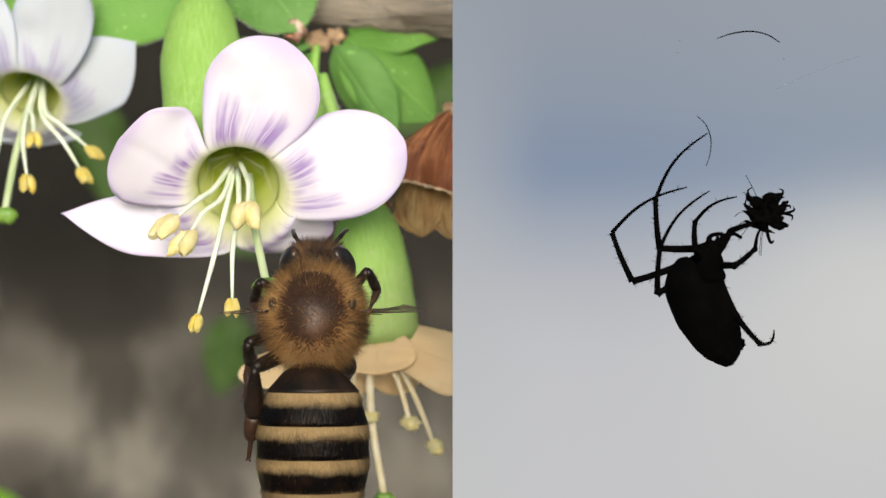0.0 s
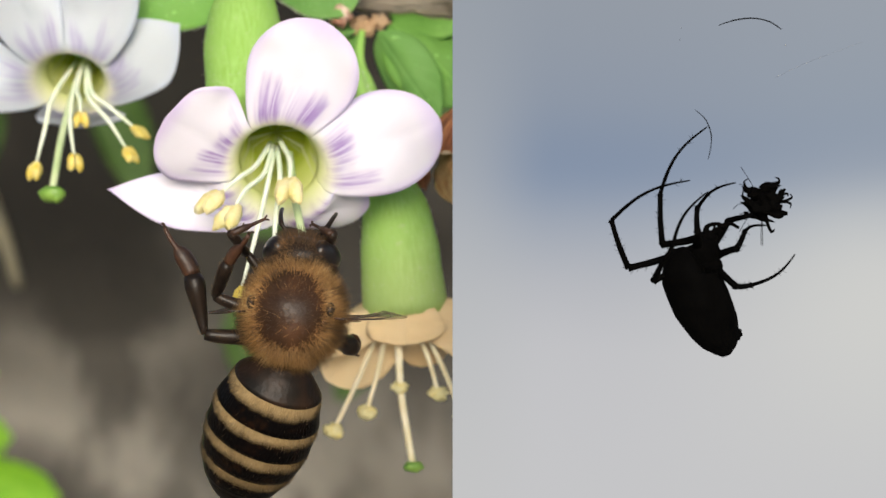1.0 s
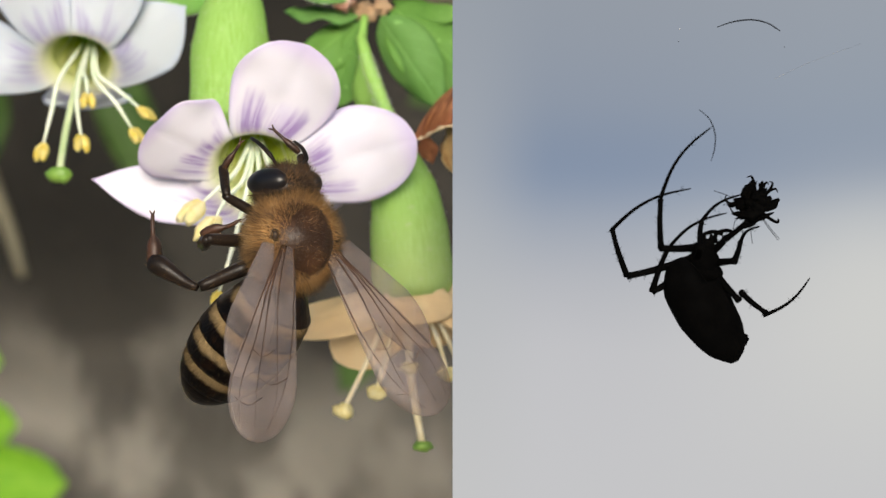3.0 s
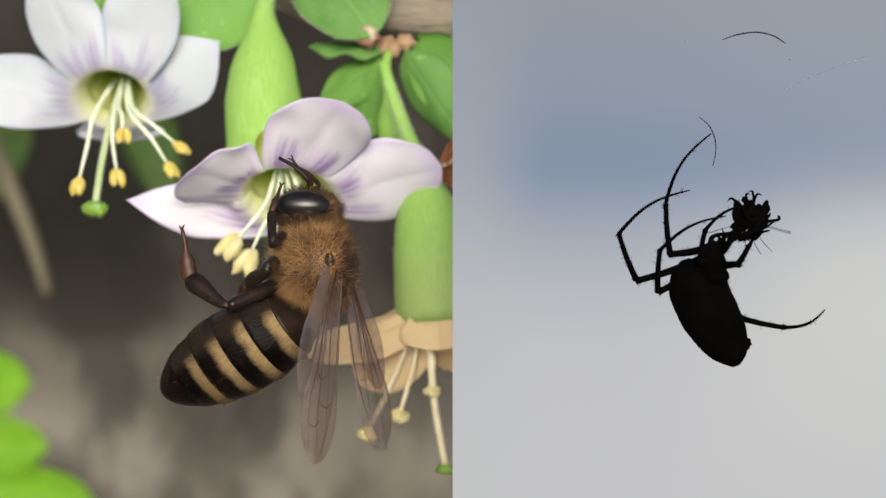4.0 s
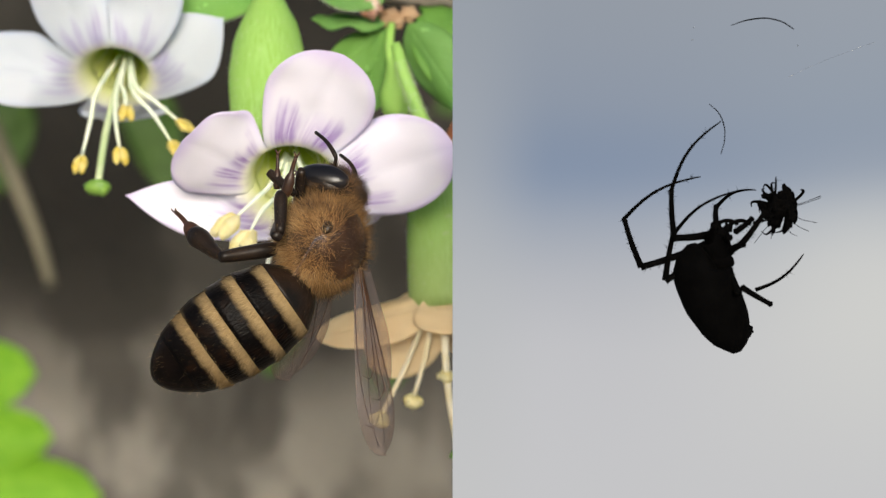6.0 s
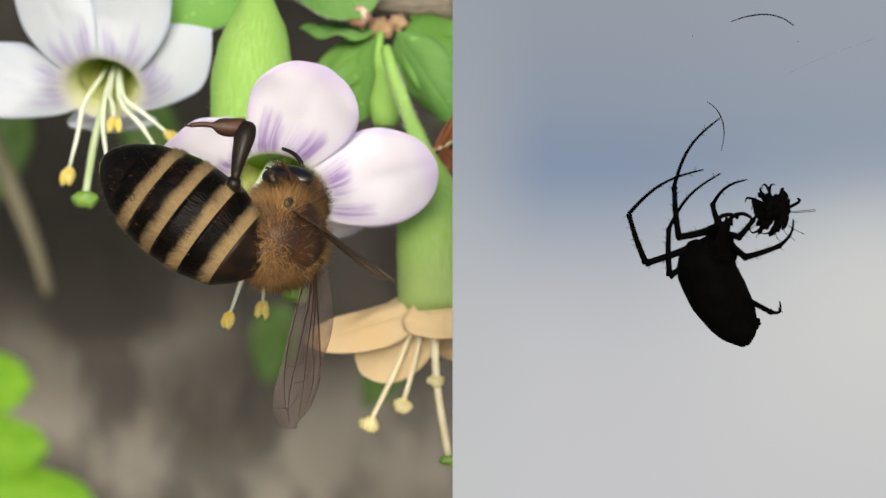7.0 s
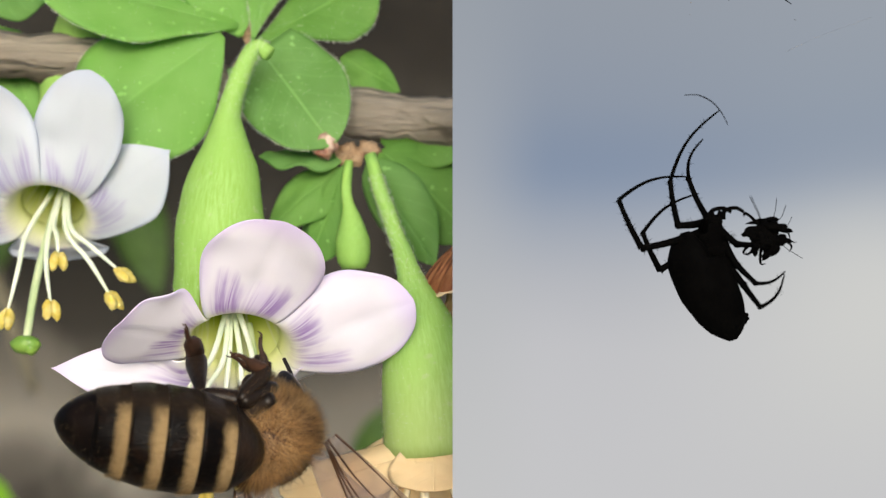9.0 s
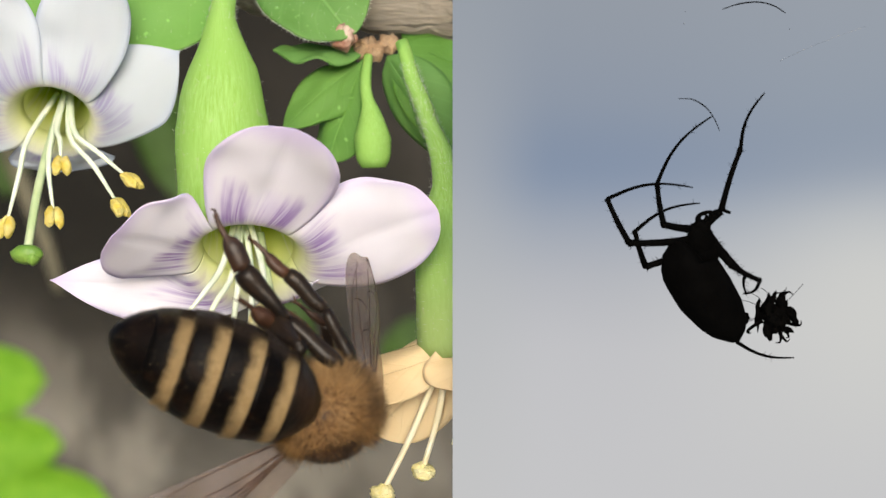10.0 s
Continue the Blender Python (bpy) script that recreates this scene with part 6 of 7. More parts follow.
    walk(things['bee_mid_left_tarsus'], [(0, P(-1.22, 2.77, -2.32, -2.7, -22.5, 175.7)), (0.5, P(-0.86, 2.38, -1.41, -15.54, -44.3, -161.6)), (1, P(1.8, 2.83, 0.3, -116.57, -44.91, -41.7)),
        (1.5, P(0.29, 3.64, -1.88, -125.14, -62.96, -31.24)), (2, P(0.76, 3.49, -1.73, -159.72, -15.4, 17.3)), (2.5, P(0.92, 3.15, -3.25, -164.8, -63.8, 24.56)),
        (3.25, P(-0.02, 2.64, -2.88, -76.58, -27.22, -79.89)), (4, P(-0.97, 2.12, -2.51, -80.22, 37.7, -112.6)), (4.25, P(-0.46, 1.9, -2.3, -36.72, 19.63, -33.8)),
        (4.5, P(0.04, 1.69, -2.08, -38.15, -22.1, 23.1)), (5, P(1.66, 2.96, -2.86, -37.05, 15.99, 3.85)), (5.5, P(1.04, 2.61, -1.75, -44.69, 30.7, -15.1)),
        (5.7, P(1, 2.83, -1.37, -38.43, -1.75, 8.6)), (6.25, P(1.14, 2.08, -0.8, -48.02, -24.87, 47.88)), (6.8, P(1.29, 1.33, -0.24, -74.48, -34.8, 98.3)),
        (7, P(1.99, 0.92, 0.41, -77.8, -5.5, 107.6)), (7.25, P(1.76, 0.19, -0.89, -71.14, 19.71, 156.89)), (7.5, P(1.54, -0.54, -2.18, -44.37, 29.1, -143.4)),
        (8, P(0.49, 0.54, -2.9, -57.98, 32.3, -169.7)), (8.25, P(0.06, 0.11, -3.64, -85.59, 81.82, 160.52)), (8.5, P(-0.36, -0.32, -4.38, 133.64, 46, 17.7)),
        (8.75, P(-0.24, 0.62, -3.47, 133.64, 88.65, 17.7)), (9, P(-0.11, 1.57, -2.57, -46.36, 48.7, -162.3)), (9.25, P(-1.1, 0.84, -3.66, 53.6, 69.83, -54.87)),
        (9.5, P(-2.08, 0.12, -4.74, 90.04, 26.4, -10.2)), (9.75, P(-1.74, -0.16, -4.94, 60.88, 55.29, -52.32)), (10, P(-0.62, -0.1, -5.48, 7.83, 55.78, -114.7))])
    walk(things['bee_front_left_femur'], [(0, P(1.3, 1.1, -1.3, -31.3, -47.3, 76.3)), (0.5, P(1.3, 1.1, -1.3, -11.7, -72.8, 46.3)), (1, P(1.3, 1.1, -1.3, -7.9, -11.2, 44.4)),
        (1.5, P(1.3, 1.1, -1.3, -16.2, -26.1, 89.2)), (2.5, P(1.3, 1.1, -1.3, -23.3, -9.7, 56.9)), (4, P(1.3, 1.1, -1.3, 21.6, -2, 110.1)),
        (4.5, P(1.3, 1.1, -1.3, 37.2, -8.1, 120.5)), (4.75, P(1.3, 1.1, -1.3, -3.06, -3.94, 82.13)), (5, P(1.3, 1.1, -1.3, -38.8, -24.9, 48.7)),
        (5.5, P(1.3, 1.1, -1.3, 1.6, 5.2, 90.6)), (6.15, P(1.3, 1.1, -1.3, -29.92, -36.38, 39.22)), (6.8, P(1.3, 1.1, -1.3, 44.2, -75.1, -88.4)),
        (7.65, P(1.3, 1.1, -1.3, 63.01, -32.76, -139.82)), (8.5, P(1.3, 1.1, -1.3, 44, 6.6, -170.3)), (10, P(1.3, 1.1, -1.3, 48.4, 27, -152.1))])
    walk(things['bee_front_left_tibia'], [(0, P(1.59, 2.29, 0.02, -33.6, 73.3, 115.8)), (0.25, P(1.63, 1.89, 0.22, -25.32, 64.52, 72.83)), (0.5, P(1.67, 1.49, 0.42, -8.5, 59.6, 37)),
        (0.75, P(2.12, 1.91, -0.26, -5.81, -4.58, 43)), (1, P(2.56, 2.33, -0.95, -13.3, -68.6, 52.8)), (1.25, P(1.94, 2.53, -0.73, -6.89, -6.59, 37.59)),
        (1.5, P(1.32, 2.72, -0.51, -19.2, 54.7, 21.1)), (2.5, P(2.27, 2.59, -1, -38.5, 37.7, -2.3)), (4, P(0.68, 2.79, -1.24, -83.1, 10.4, -25.5)),
        (4.5, P(0.4, 2.64, -1.05, -86.9, 13.7, -34.7)), (5, P(2.38, 2.33, -0.54, -103.1, 48.4, -54)), (5.5, P(1.28, 2.89, -1.46, -123, 54, -56.1)),
        (6.15, P(1.3, 1.76, -0.51, -55.35, 49.53, 48)), (6.8, P(1.31, 0.64, 0.44, -49.9, 9.3, 99.4)), (7.65, P(0.43, 0.72, -0.54, -82.99, 15.72, 68.81)),
        (8.5, P(-0.46, 0.8, -1.51, -114.6, 4.8, 39.8)), (9.25, P(-0.29, 0.57, -1.82, -141.42, 46.11, 28.02)), (10, P(-0.12, 0.35, -2.12, 134.4, 63.6, -44.8))])
    walk(things['bee_front_left_tarsus'], [(0, P(1.38, 2.73, -1.61, 19.3, -30.2, -151.1)), (0.25, P(1.86, 2.37, -1.33, 29.62, -48.71, -102.41)), (0.5, P(2.35, 2, -1.05, 6.9, -64.8, -27.8)),
        (0.75, P(2.64, 2.42, -0.21, 15.39, -26.37, -45.29)), (1, P(2.94, 2.83, 0.63, 12, 12.3, -55.9)), (1.25, P(2.59, 2.95, -0.64, 14.79, -34.22, -43.4)),
        (1.5, P(2.24, 3.07, -1.9, -20.7, -78.3, 1.7)), (2.5, P(3.61, 2.53, -2.04, -53, -66.4, 4.9)), (4, P(2.19, 2.07, -1.54, -71.8, -7.3, -30.3)),
        (4.25, P(1.97, 1.88, -1.5, -80.45, -16.55, 10.46)), (4.5, P(1.75, 1.7, -1.45, -93.5, -17.8, 53.3)), (5, P(3.04, 1.41, -1.81, -88.5, -54, 14.4)),
        (5.5, P(1.84, 2.06, -2.84, -66, -14.1, 47.7)), (6.15, P(1.44, 2.17, -1.34, -54.51, 9.07, 16.17)), (6.8, P(1.04, 2.29, 0.16, -57, 34.8, -15.8)),
        (8.5, P(0.84, 1.88, -1.65, -45.8, 9.8, -5.9)), (9, P(0.7, 1.19, -2.31, -57.95, 46.74, 32.01)), (9.5, P(0.56, 0.5, -2.98, 5.95, 73.36, 134.09)),
        (10, P(0.42, -0.19, -3.64, 46.7, 40.2, -146))])
    walk(things['bee_front_right_femur'], [(0, P(1.3, -1.1, -1.3, 21, -41.2, -50.4)), (0.25, P(1.3, -1.1, -1.3, 11.24, 15.4, -13.17)), (0.5, P(1.3, -1.1, -1.3, 60.35, 60.75, 55.55)),
        (0.75, P(1.3, -1.1, -1.3, 15.62, 27.97, 13.19)), (1, P(1.3, -1.1, -1.3, 1, -14, 2.3)), (2.5, P(1.3, -1.1, -1.3, -37.7, -41.1, 8.8)),
        (5, P(1.3, -1.1, -1.3, -73.8, -62.9, -10.2)), (5.5, P(1.3, -1.1, -1.3, -82.3, -53.6, 10.2)), (6.8, P(1.3, -1.1, -1.3, -50.1, -23.1, 9.1)),
        (8.4, P(1.3, -1.1, -1.3, -77.96, -4.24, 42.28)), (10, P(1.3, -1.1, -1.3, -93.2, 25.1, 65.8))])
    walk(things['bee_front_right_tibia'], [(0, P(2.16, -2.14, -0.12, 36.7, 75.9, -115.4)), (0.5, P(1.8, -0.37, -2.87, 88.37, 46.23, -19.37)), (0.75, P(2.42, -0.7, -1.86, 51.31, -12.12, -52.97)),
        (1, P(3.04, -1.03, -0.86, 23.5, -77.8, -50.2)), (1.75, P(2.84, -0.96, -0.49, -26.51, -29.6, -1.22)), (2.5, P(2.64, -0.89, -0.12, -33, 23.1, 3.4)),
        (5, P(2.11, -1.25, 0.3, -68.5, 34, -16)), (5.5, P(2.35, -0.91, 0.15, -74.9, 55.9, -1.6)), (6.15, P(2.64, -0.88, -0.22, -60.21, 16.78, 43.39)),
        (6.8, P(2.93, -0.84, -0.59, -76.1, -20.8, 79.7)), (8.4, P(2.45, -0.22, -1.32, -64.41, 27.02, 104.44)), (10, P(1.97, 0.39, -2.06, -8.1, 55.5, 168.5))])
    walk(things['bee_front_right_tarsus'], [(0, P(1.99, -2.52, -1.76, -6.2, -28.5, 164.9)), (0.167, P(2.3, -1.93, -2.54, 5.38, 4.9, 120.24)), (0.333, P(2.6, -1.35, -3.32, -11.8, 36.38, 71.72)),
        (0.5, P(2.91, -0.76, -4.1, -56.48, 38.41, 1.51)), (1, P(3.27, -1.3, 0.8, -15.4, 41.9, 57.5)), (2.5, P(4.2, -0.8, -0.79, -22.3, 8.1, 51.7)),
        (5, P(3.46, -1.63, -0.65, -41.1, 51.1, 32.9)), (5.5, P(3.31, -0.94, -1.26, 3.2, 67.4, 92.3)), (6.8, P(3.22, 0.73, 0.01, -27.4, 11, 121.2)),
        (8.4, P(2.12, 0.66, -1.73, 0.35, 40.46, 159.22)), (10, P(1.03, 0.58, -3.47, 51.4, 40.4, -141))])
    walk(things['bee_hind_right_femur'], [(0, P(-0.9, -1.1, -1.6, -23.1, 63.5, 14.7)), (2.5, P(-0.9, -1.1, -1.6, -30.8, 62.2, -67)), (5, P(-0.9, -1.1, -1.6, -11.2, -0.6, -84.9)),
        (6.8, P(-0.9, -1.1, -1.6, -30, -31.8, -12.5)), (7.867, P(-0.9, -1.1, -1.6, -56.18, -23.41, 47.86)), (8.933, P(-0.9, -1.1, -1.6, -62.88, 0.31, 97.25)),
        (10, P(-0.9, -1.1, -1.6, -48.8, 20.7, 147.9))])
    walk(things['bee_hind_right_tibia'], [(0, P(0.22, -0.81, -3.93, 86.3, 83.6, -72.4)), (1.25, P(-0.1, -1.52, -3.92, 17.26, 68.8, -88.46)), (2.5, P(-0.43, -2.22, -3.9, -18, 56.6, -68.3)),
        (3.75, P(-0.55, -2.96, -2.74, 0.49, 36.28, -90.48)), (5, P(-0.67, -3.69, -1.57, 23.1, 22.7, -115)), (5.9, P(0.3, -2.64, -0.9, 2.85, 16.1, -73.62)),
        (6.8, P(1.26, -1.58, -0.23, -17, 23.9, -32.3)), (8.4, P(-0.85, -0.7, -1.38, 31.59, 27.12, -34.75)), (10, P(-2.96, 0.19, -2.52, 81.8, 30.9, -33.6))])
    walk(things['bee_hind_right_tarsus'], [(0, P(0.3, -1.06, -6.31, -65.5, 77.3, 73)), (2.5, P(0.06, -3.45, -5.9, 62.3, 67, -104.4)), (3.75, P(-0.77, -4.58, -4.2, -1.15, 53.29, -106.57)),
        (5, P(-1.6, -5.7, -2.5, -50.2, 44.7, -90.1)), (6.8, P(3.11, -2.75, -1.2, 30.5, 30.5, -52.1)), (8.4, P(0.93, -1.85, -2.48, 23.03, 28.88, -109.45)),
        (10, P(-1.25, -0.95, -3.75, 20.5, 22.6, -164.2))])
    walk(things['spider'], [(0, P(11.08, 66.49, 497.88, 0.0, -0.0, 0.0)), (0.5, P(11.23, 66.49, 498.26, 0.0, -1.4, 0.0)), (1, P(10.96, 66.49, 498.28, 0.0, 0.1, 0.0)),
        (1.5, P(11.1, 66.49, 498.23, 0.0, -0.4, 0.0)), (2, P(11.12, 66.49, 498.1, 0.0, -0.8, 0.0)), (2.5, P(11.02, 66.49, 498.05, 0.0, -5.4, 0.0)),
        (4, P(11.26, 66.49, 497.86, 0.0, -2.2, 0.0)), (4.5, P(11.33, 66.49, 497.97, 0.0, 0.5, 0.0)), (5, P(11.38, 66.49, 498.38, 0.0, -1.8, 0.0)),
        (5.5, P(11.35, 66.49, 498.33, 0.0, 1.1, 0.0)), (7, P(11.6, 66.49, 498.66, 0.0, -3.3, 0.0)), (7.5, P(11.45, 66.49, 498.58, 0.0, -5.3, 0.0)),
        (8, P(11.18, 66.49, 498.11, 0.0, -1.4, 0.0)), (8.5, P(11.09, 66.49, 498.57, 0.0, -3.5, 0.0)), (9, P(11.2, 66.49, 498.91, 0.0, -0.8, 0.0)),
        (9.5, P(10.94, 66.49, 498.7, 0.0, 0.1, 0.0)), (10, P(11.01, 66.49, 498.78, 0.0, -8.5, 0.0))])
    walk(things['spider_front_left_femur'], [(0, P(-0.66, 0, 1.97, -90.0, 0.0, -167.7)), (0.5, P(-0.66, 0, 1.97, -88.4, 3.4, -154.8)), (1, P(-0.66, 0, 1.97, -85.6, 8.4, -152.3)),
        (1.5, P(-0.66, 0, 1.97, -87.6, 5.9, -157.4)), (2, P(-0.66, 0, 1.97, -87.5, 4.2, -149.2)), (2.5, P(-0.66, 0, 1.97, -93.9, -6.9, -150.2)),
        (4, P(-0.66, 0, 1.97, -87.3, 4.2, -147.6)), (4.5, P(-0.66, 0, 1.97, -87.7, 3.6, -147.7)), (5, P(-0.66, 0, 1.97, -87.9, 3.0, -145.0)),
        (5.5, P(-0.66, 0, 1.97, -87.3, 5.1, -152.2)), (7, P(-0.66, 0, 1.97, -85.5, 6.7, -146.1)), (7.5, P(-0.66, 0, 1.97, -82.8, 9.2, -141.5)),
        (8, P(-0.66, 0, 1.97, -85.6, 4.8, -137.6)), (8.5, P(-0.66, 0, 1.97, -94.2, -3.3, -128.5)), (9, P(-0.66, 0, 1.97, -86.6, 3.2, -132.9)),
        (9.5, P(-0.66, 0, 1.97, -90.2, -0.3, -137.0)), (10, P(-0.66, 0, 1.97, -101.3, -11.8, -135.6))])
    walk(things['spider_front_left_tibia'], [(0, P(-2.22, -0.34, 1.97, -156.0, -73.3, -113.1)), (0.5, P(-2.1, -0.68, 1.88, -168.2, -73.6, -101.4)), (1, P(-2.06, -0.74, 1.74, -153.0, -82.5, -116.8)),
        (1.5, P(-2.13, -0.61, 1.81, -171.8, -73.4, -97.9)), (2, P(-2.03, -0.82, 1.85, -90.0, -84.6, 180.0)), (2.5, P(-2.04, -0.79, 2.16, 172.5, -69.3, -82.9)),
        (4, P(-2, -0.86, 1.85, -90.0, -87.4, 180.0)), (4.5, P(-2.01, -0.85, 1.87, -23.0, -73.1, 112.1)), (5, P(-1.97, -0.92, 1.89, -15.9, -68.0, 104.8)),
        (5.5, P(-2.07, -0.74, 1.83, -159.4, -69.0, -109.3)), (7, P(-1.97, -0.89, 1.78, -90.0, -88.3, 180.0)), (7.5, P(-1.89, -0.98, 1.71, -0.3, -74.2, 90.3)),
        (8, P(-1.83, -1.08, 1.84, -36.1, -83.5, 125.9)), (8.5, P(-1.65, -1.25, 2.06, -3.6, -64.8, 93.3)), (9, P(-1.74, -1.17, 1.88, -10.6, -61.7, 99.4)),
        (9.5, P(-1.83, -1.09, 1.98, -14.5, -57.7, 102.3)), (10, P(-1.78, -1.09, 2.3, 8.0, -55.3, 83.4))])
    walk(things['spider_front_left_metatarsus'], [(0, P(-2.43, -0.83, 3.74, 78.7, -50.2, 14.6)), (0.5, P(-2.2, -1.19, 3.65, 82.0, -52.5, 10.0)), (1, P(-2.17, -0.95, 3.57, 71.4, -51.5, 23.2)),
        (1.5, P(-2.2, -1.14, 3.58, 71.8, -51.7, 22.7)), (2, P(-2.2, -0.82, 3.7, 79.5, -52.3, 13.2)), (2.5, P(-1.96, -1.44, 3.89, 90.0, -47.4, 0.0)),
        (4, P(-2.09, -0.86, 3.7, 75.1, -52.1, 18.7)), (4.5, P(-2.21, -0.36, 3.64, 108.6, -53.1, -22.8)), (5, P(-2.14, -0.25, 3.6, 98.6, -51.5, -11.0)),
        (5.5, P(-2.29, -1.37, 3.55, 81.3, -54.9, 10.6)), (7, P(-2.03, -0.89, 3.63, 72.8, -49.4, 22.2)), (7.5, P(-1.89, -0.48, 3.49, 90.0, -50.9, 0.0)),
        (8, P(-1.96, -0.91, 3.67, 73.9, -51.4, 20.3)), (8.5, P(-1.7, -0.46, 3.74, 109.6, -48.3, -25.5)), (9, P(-1.89, -0.3, 3.51, 114.7, -51.9, -30.3)),
        (9.5, P(-2.04, -0.12, 3.54, 109.8, -50.3, -25.0)), (10, P(-1.66, -0.05, 3.82, 102.0, -41.7, -17.8))])
    walk(things['spider_second_left_femur'], [(0, P(-0.82, 0, 1.59, -90.0, 19.7, 180.0)), (1, P(-0.82, 0, 1.59, -90.0, 16.8, 180.0)), (2.5, P(-0.82, 0, 1.59, -90.0, 8.8, 180.0)),
        (4.5, P(-0.82, 0, 1.59, -87.5, 17.1, -171.4)), (5.5, P(-0.82, 0, 1.59, -90.0, 19.2, 180.0)), (7, P(-0.82, 0, 1.59, -86.7, 16.3, -168.5)),
        (7.5, P(-0.82, 0, 1.59, -87.3, 11.8, -167.0)), (8, P(-0.82, 0, 1.59, -87.8, 12.4, -170.0)), (8.5, P(-0.82, 0, 1.59, -87.5, 9.7, -165.4)),
        (9, P(-0.82, 0, 1.59, -84.5, 12.2, -155.6)), (9.5, P(-0.82, 0, 1.59, -84.7, 15.4, -160.6)), (10, P(-0.82, 0, 1.59, -92.2, -5.2, -156.8))])
    walk(things['spider_second_left_tibia'], [(0, P(-3.18, 0, 0.75, -90.0, -67.3, 180.0)), (1, P(-3.22, 0, 0.87, -124.1, -64.2, -143.0)), (2.5, P(-3.29, 0, 1.21, -147.3, -64.2, -120.0)),
        (4.5, P(-3.19, -0.36, 0.86, -128.7, -59.7, -137.2)), (5.5, P(-3.19, 0, 0.77, -123.7, -61.1, -142.7)), (7, P(-3.17, -0.48, 0.89, -122.2, -69.6, -146.1)),
        (7.5, P(-3.21, -0.55, 1.08, -135.6, -70.8, -132.8)), (8, P(-3.23, -0.42, 1.06, -136.6, -62.1, -129.9)), (8.5, P(-3.21, -0.62, 1.18, -105.9, -75.4, -163.6)),
        (9, P(-3.05, -1.01, 1.07, -90.0, -65.3, 180.0)), (9.5, P(-3.1, -0.8, 0.93, -61.0, -61.2, 147.7)), (10, P(-3.11, -0.98, 1.82, -33.0, -61.4, 119.7))])
    walk(things['spider_second_left_metatarsus'], [(0, P(-3.93, 0, 2.55, 95.9, -31.1, -11.3)), (1, P(-3.89, -0.51, 2.63, 97.5, -26.4, -16.4)), (2.5, P(-3.72, -0.73, 2.97, 95.4, -21.9, -14.3)),
        (4.5, P(-3.91, -1.03, 2.54, 81.0, -29.3, 17.9)), (5.5, P(-3.93, -0.57, 2.48, 99.0, -29.0, -18.1)), (7, P(-3.74, -0.86, 2.72, 88.6, -27.2, 3.1)),
        (7.5, P(-3.64, -1.02, 2.92, 86.7, -23.6, 8.1)), (8, P(-3.81, -1.12, 2.78, 83.6, -21.7, 17.0)), (8.5, P(-3.68, -0.76, 3.06, 93.8, -14.9, -14.5)),
        (9, P(-3.86, -1.01, 2.84, 82.6, -15.4, 26.2)), (9.5, P(-3.89, -0.3, 2.64, 95.7, -16.4, -19.4)), (10, P(-3.57, -0.17, 3.53, 89.6, 1.2, -20.1))])
    walk(things['spider_hind_left_femur'], [(0, P(-0.76, 0, 1.24, -85.9, 31.4, -172.2)), (1, P(-0.76, 0, 1.24, -84.9, 27.8, -169.3)), (2, P(-0.76, 0, 1.24, -90.0, 35.8, 180.0)),
        (2.5, P(-0.76, 0, 1.24, -90.0, 24.2, 180.0)), (4, P(-0.76, 0, 1.24, -90.0, 25.5, 180.0)), (4.5, P(-0.76, 0, 1.24, -90.0, 34.0, 180.0)),
        (5.5, P(-0.76, 0, 1.24, -87.9, 33.0, -176.1)), (7, P(-0.76, 0, 1.24, -84.0, 28.4, -167.5)), (7.5, P(-0.76, 0, 1.24, -81.4, 20.8, -157.0)),
        (8, P(-0.76, 0, 1.24, -90.0, 29.5, 180.0)), (8.5, P(-0.76, 0, 1.24, -90.0, 30.2, 180.0)), (9, P(-0.76, 0, 1.24, -90.0, 33.1, 180.0)),
        (9.5, P(-0.76, 0, 1.24, -90.0, 34.0, 180.0)), (10, P(-0.76, 0, 1.24, -90.0, 12.7, 180.0))])
    walk(things['spider_hind_left_tibia'], [(0, P(-2.28, -0.21, 0.3, 177.6, -72.4, -87.7)), (1, P(-2.33, -0.3, 0.4, 147.0, -42.8, -66.2)), (2, P(-2.22, 0, 0.19, -178.6, -66.7, -91.3)),
        (2.5, P(-2.4, 0, 0.5, 115.2, -57.0, -29.3)), (4, P(-2.39, 0, 0.47, 177.3, -62.0, -87.6)), (4.5, P(-2.25, 0, 0.23, 159.5, -69.1, -70.7)),
        (5.5, P(-2.27, -0.1, 0.26, 90.0, -77.8, 0.0)), (7, P(-2.31, -0.34, 0.38, 171.6, -81.6, -81.7)), (7.5, P(-2.31, -0.66, 0.6, 90.0, -81.5, 0.0)),
        (8, P(-2.33, 0, 0.35, -175.3, -71.7, -94.5)), (8.5, P(-2.32, 0, 0.34, -163.8, -57.0, -103.7)), (9, P(-2.27, 0, 0.26, -132.3, -51.6, -130.8)),
        (9.5, P(-2.25, 0, 0.23, -140.4, -47.2, -121.2)), (10, P(-2.52, 0, 0.85, -158.2, -50.9, -107.3))])
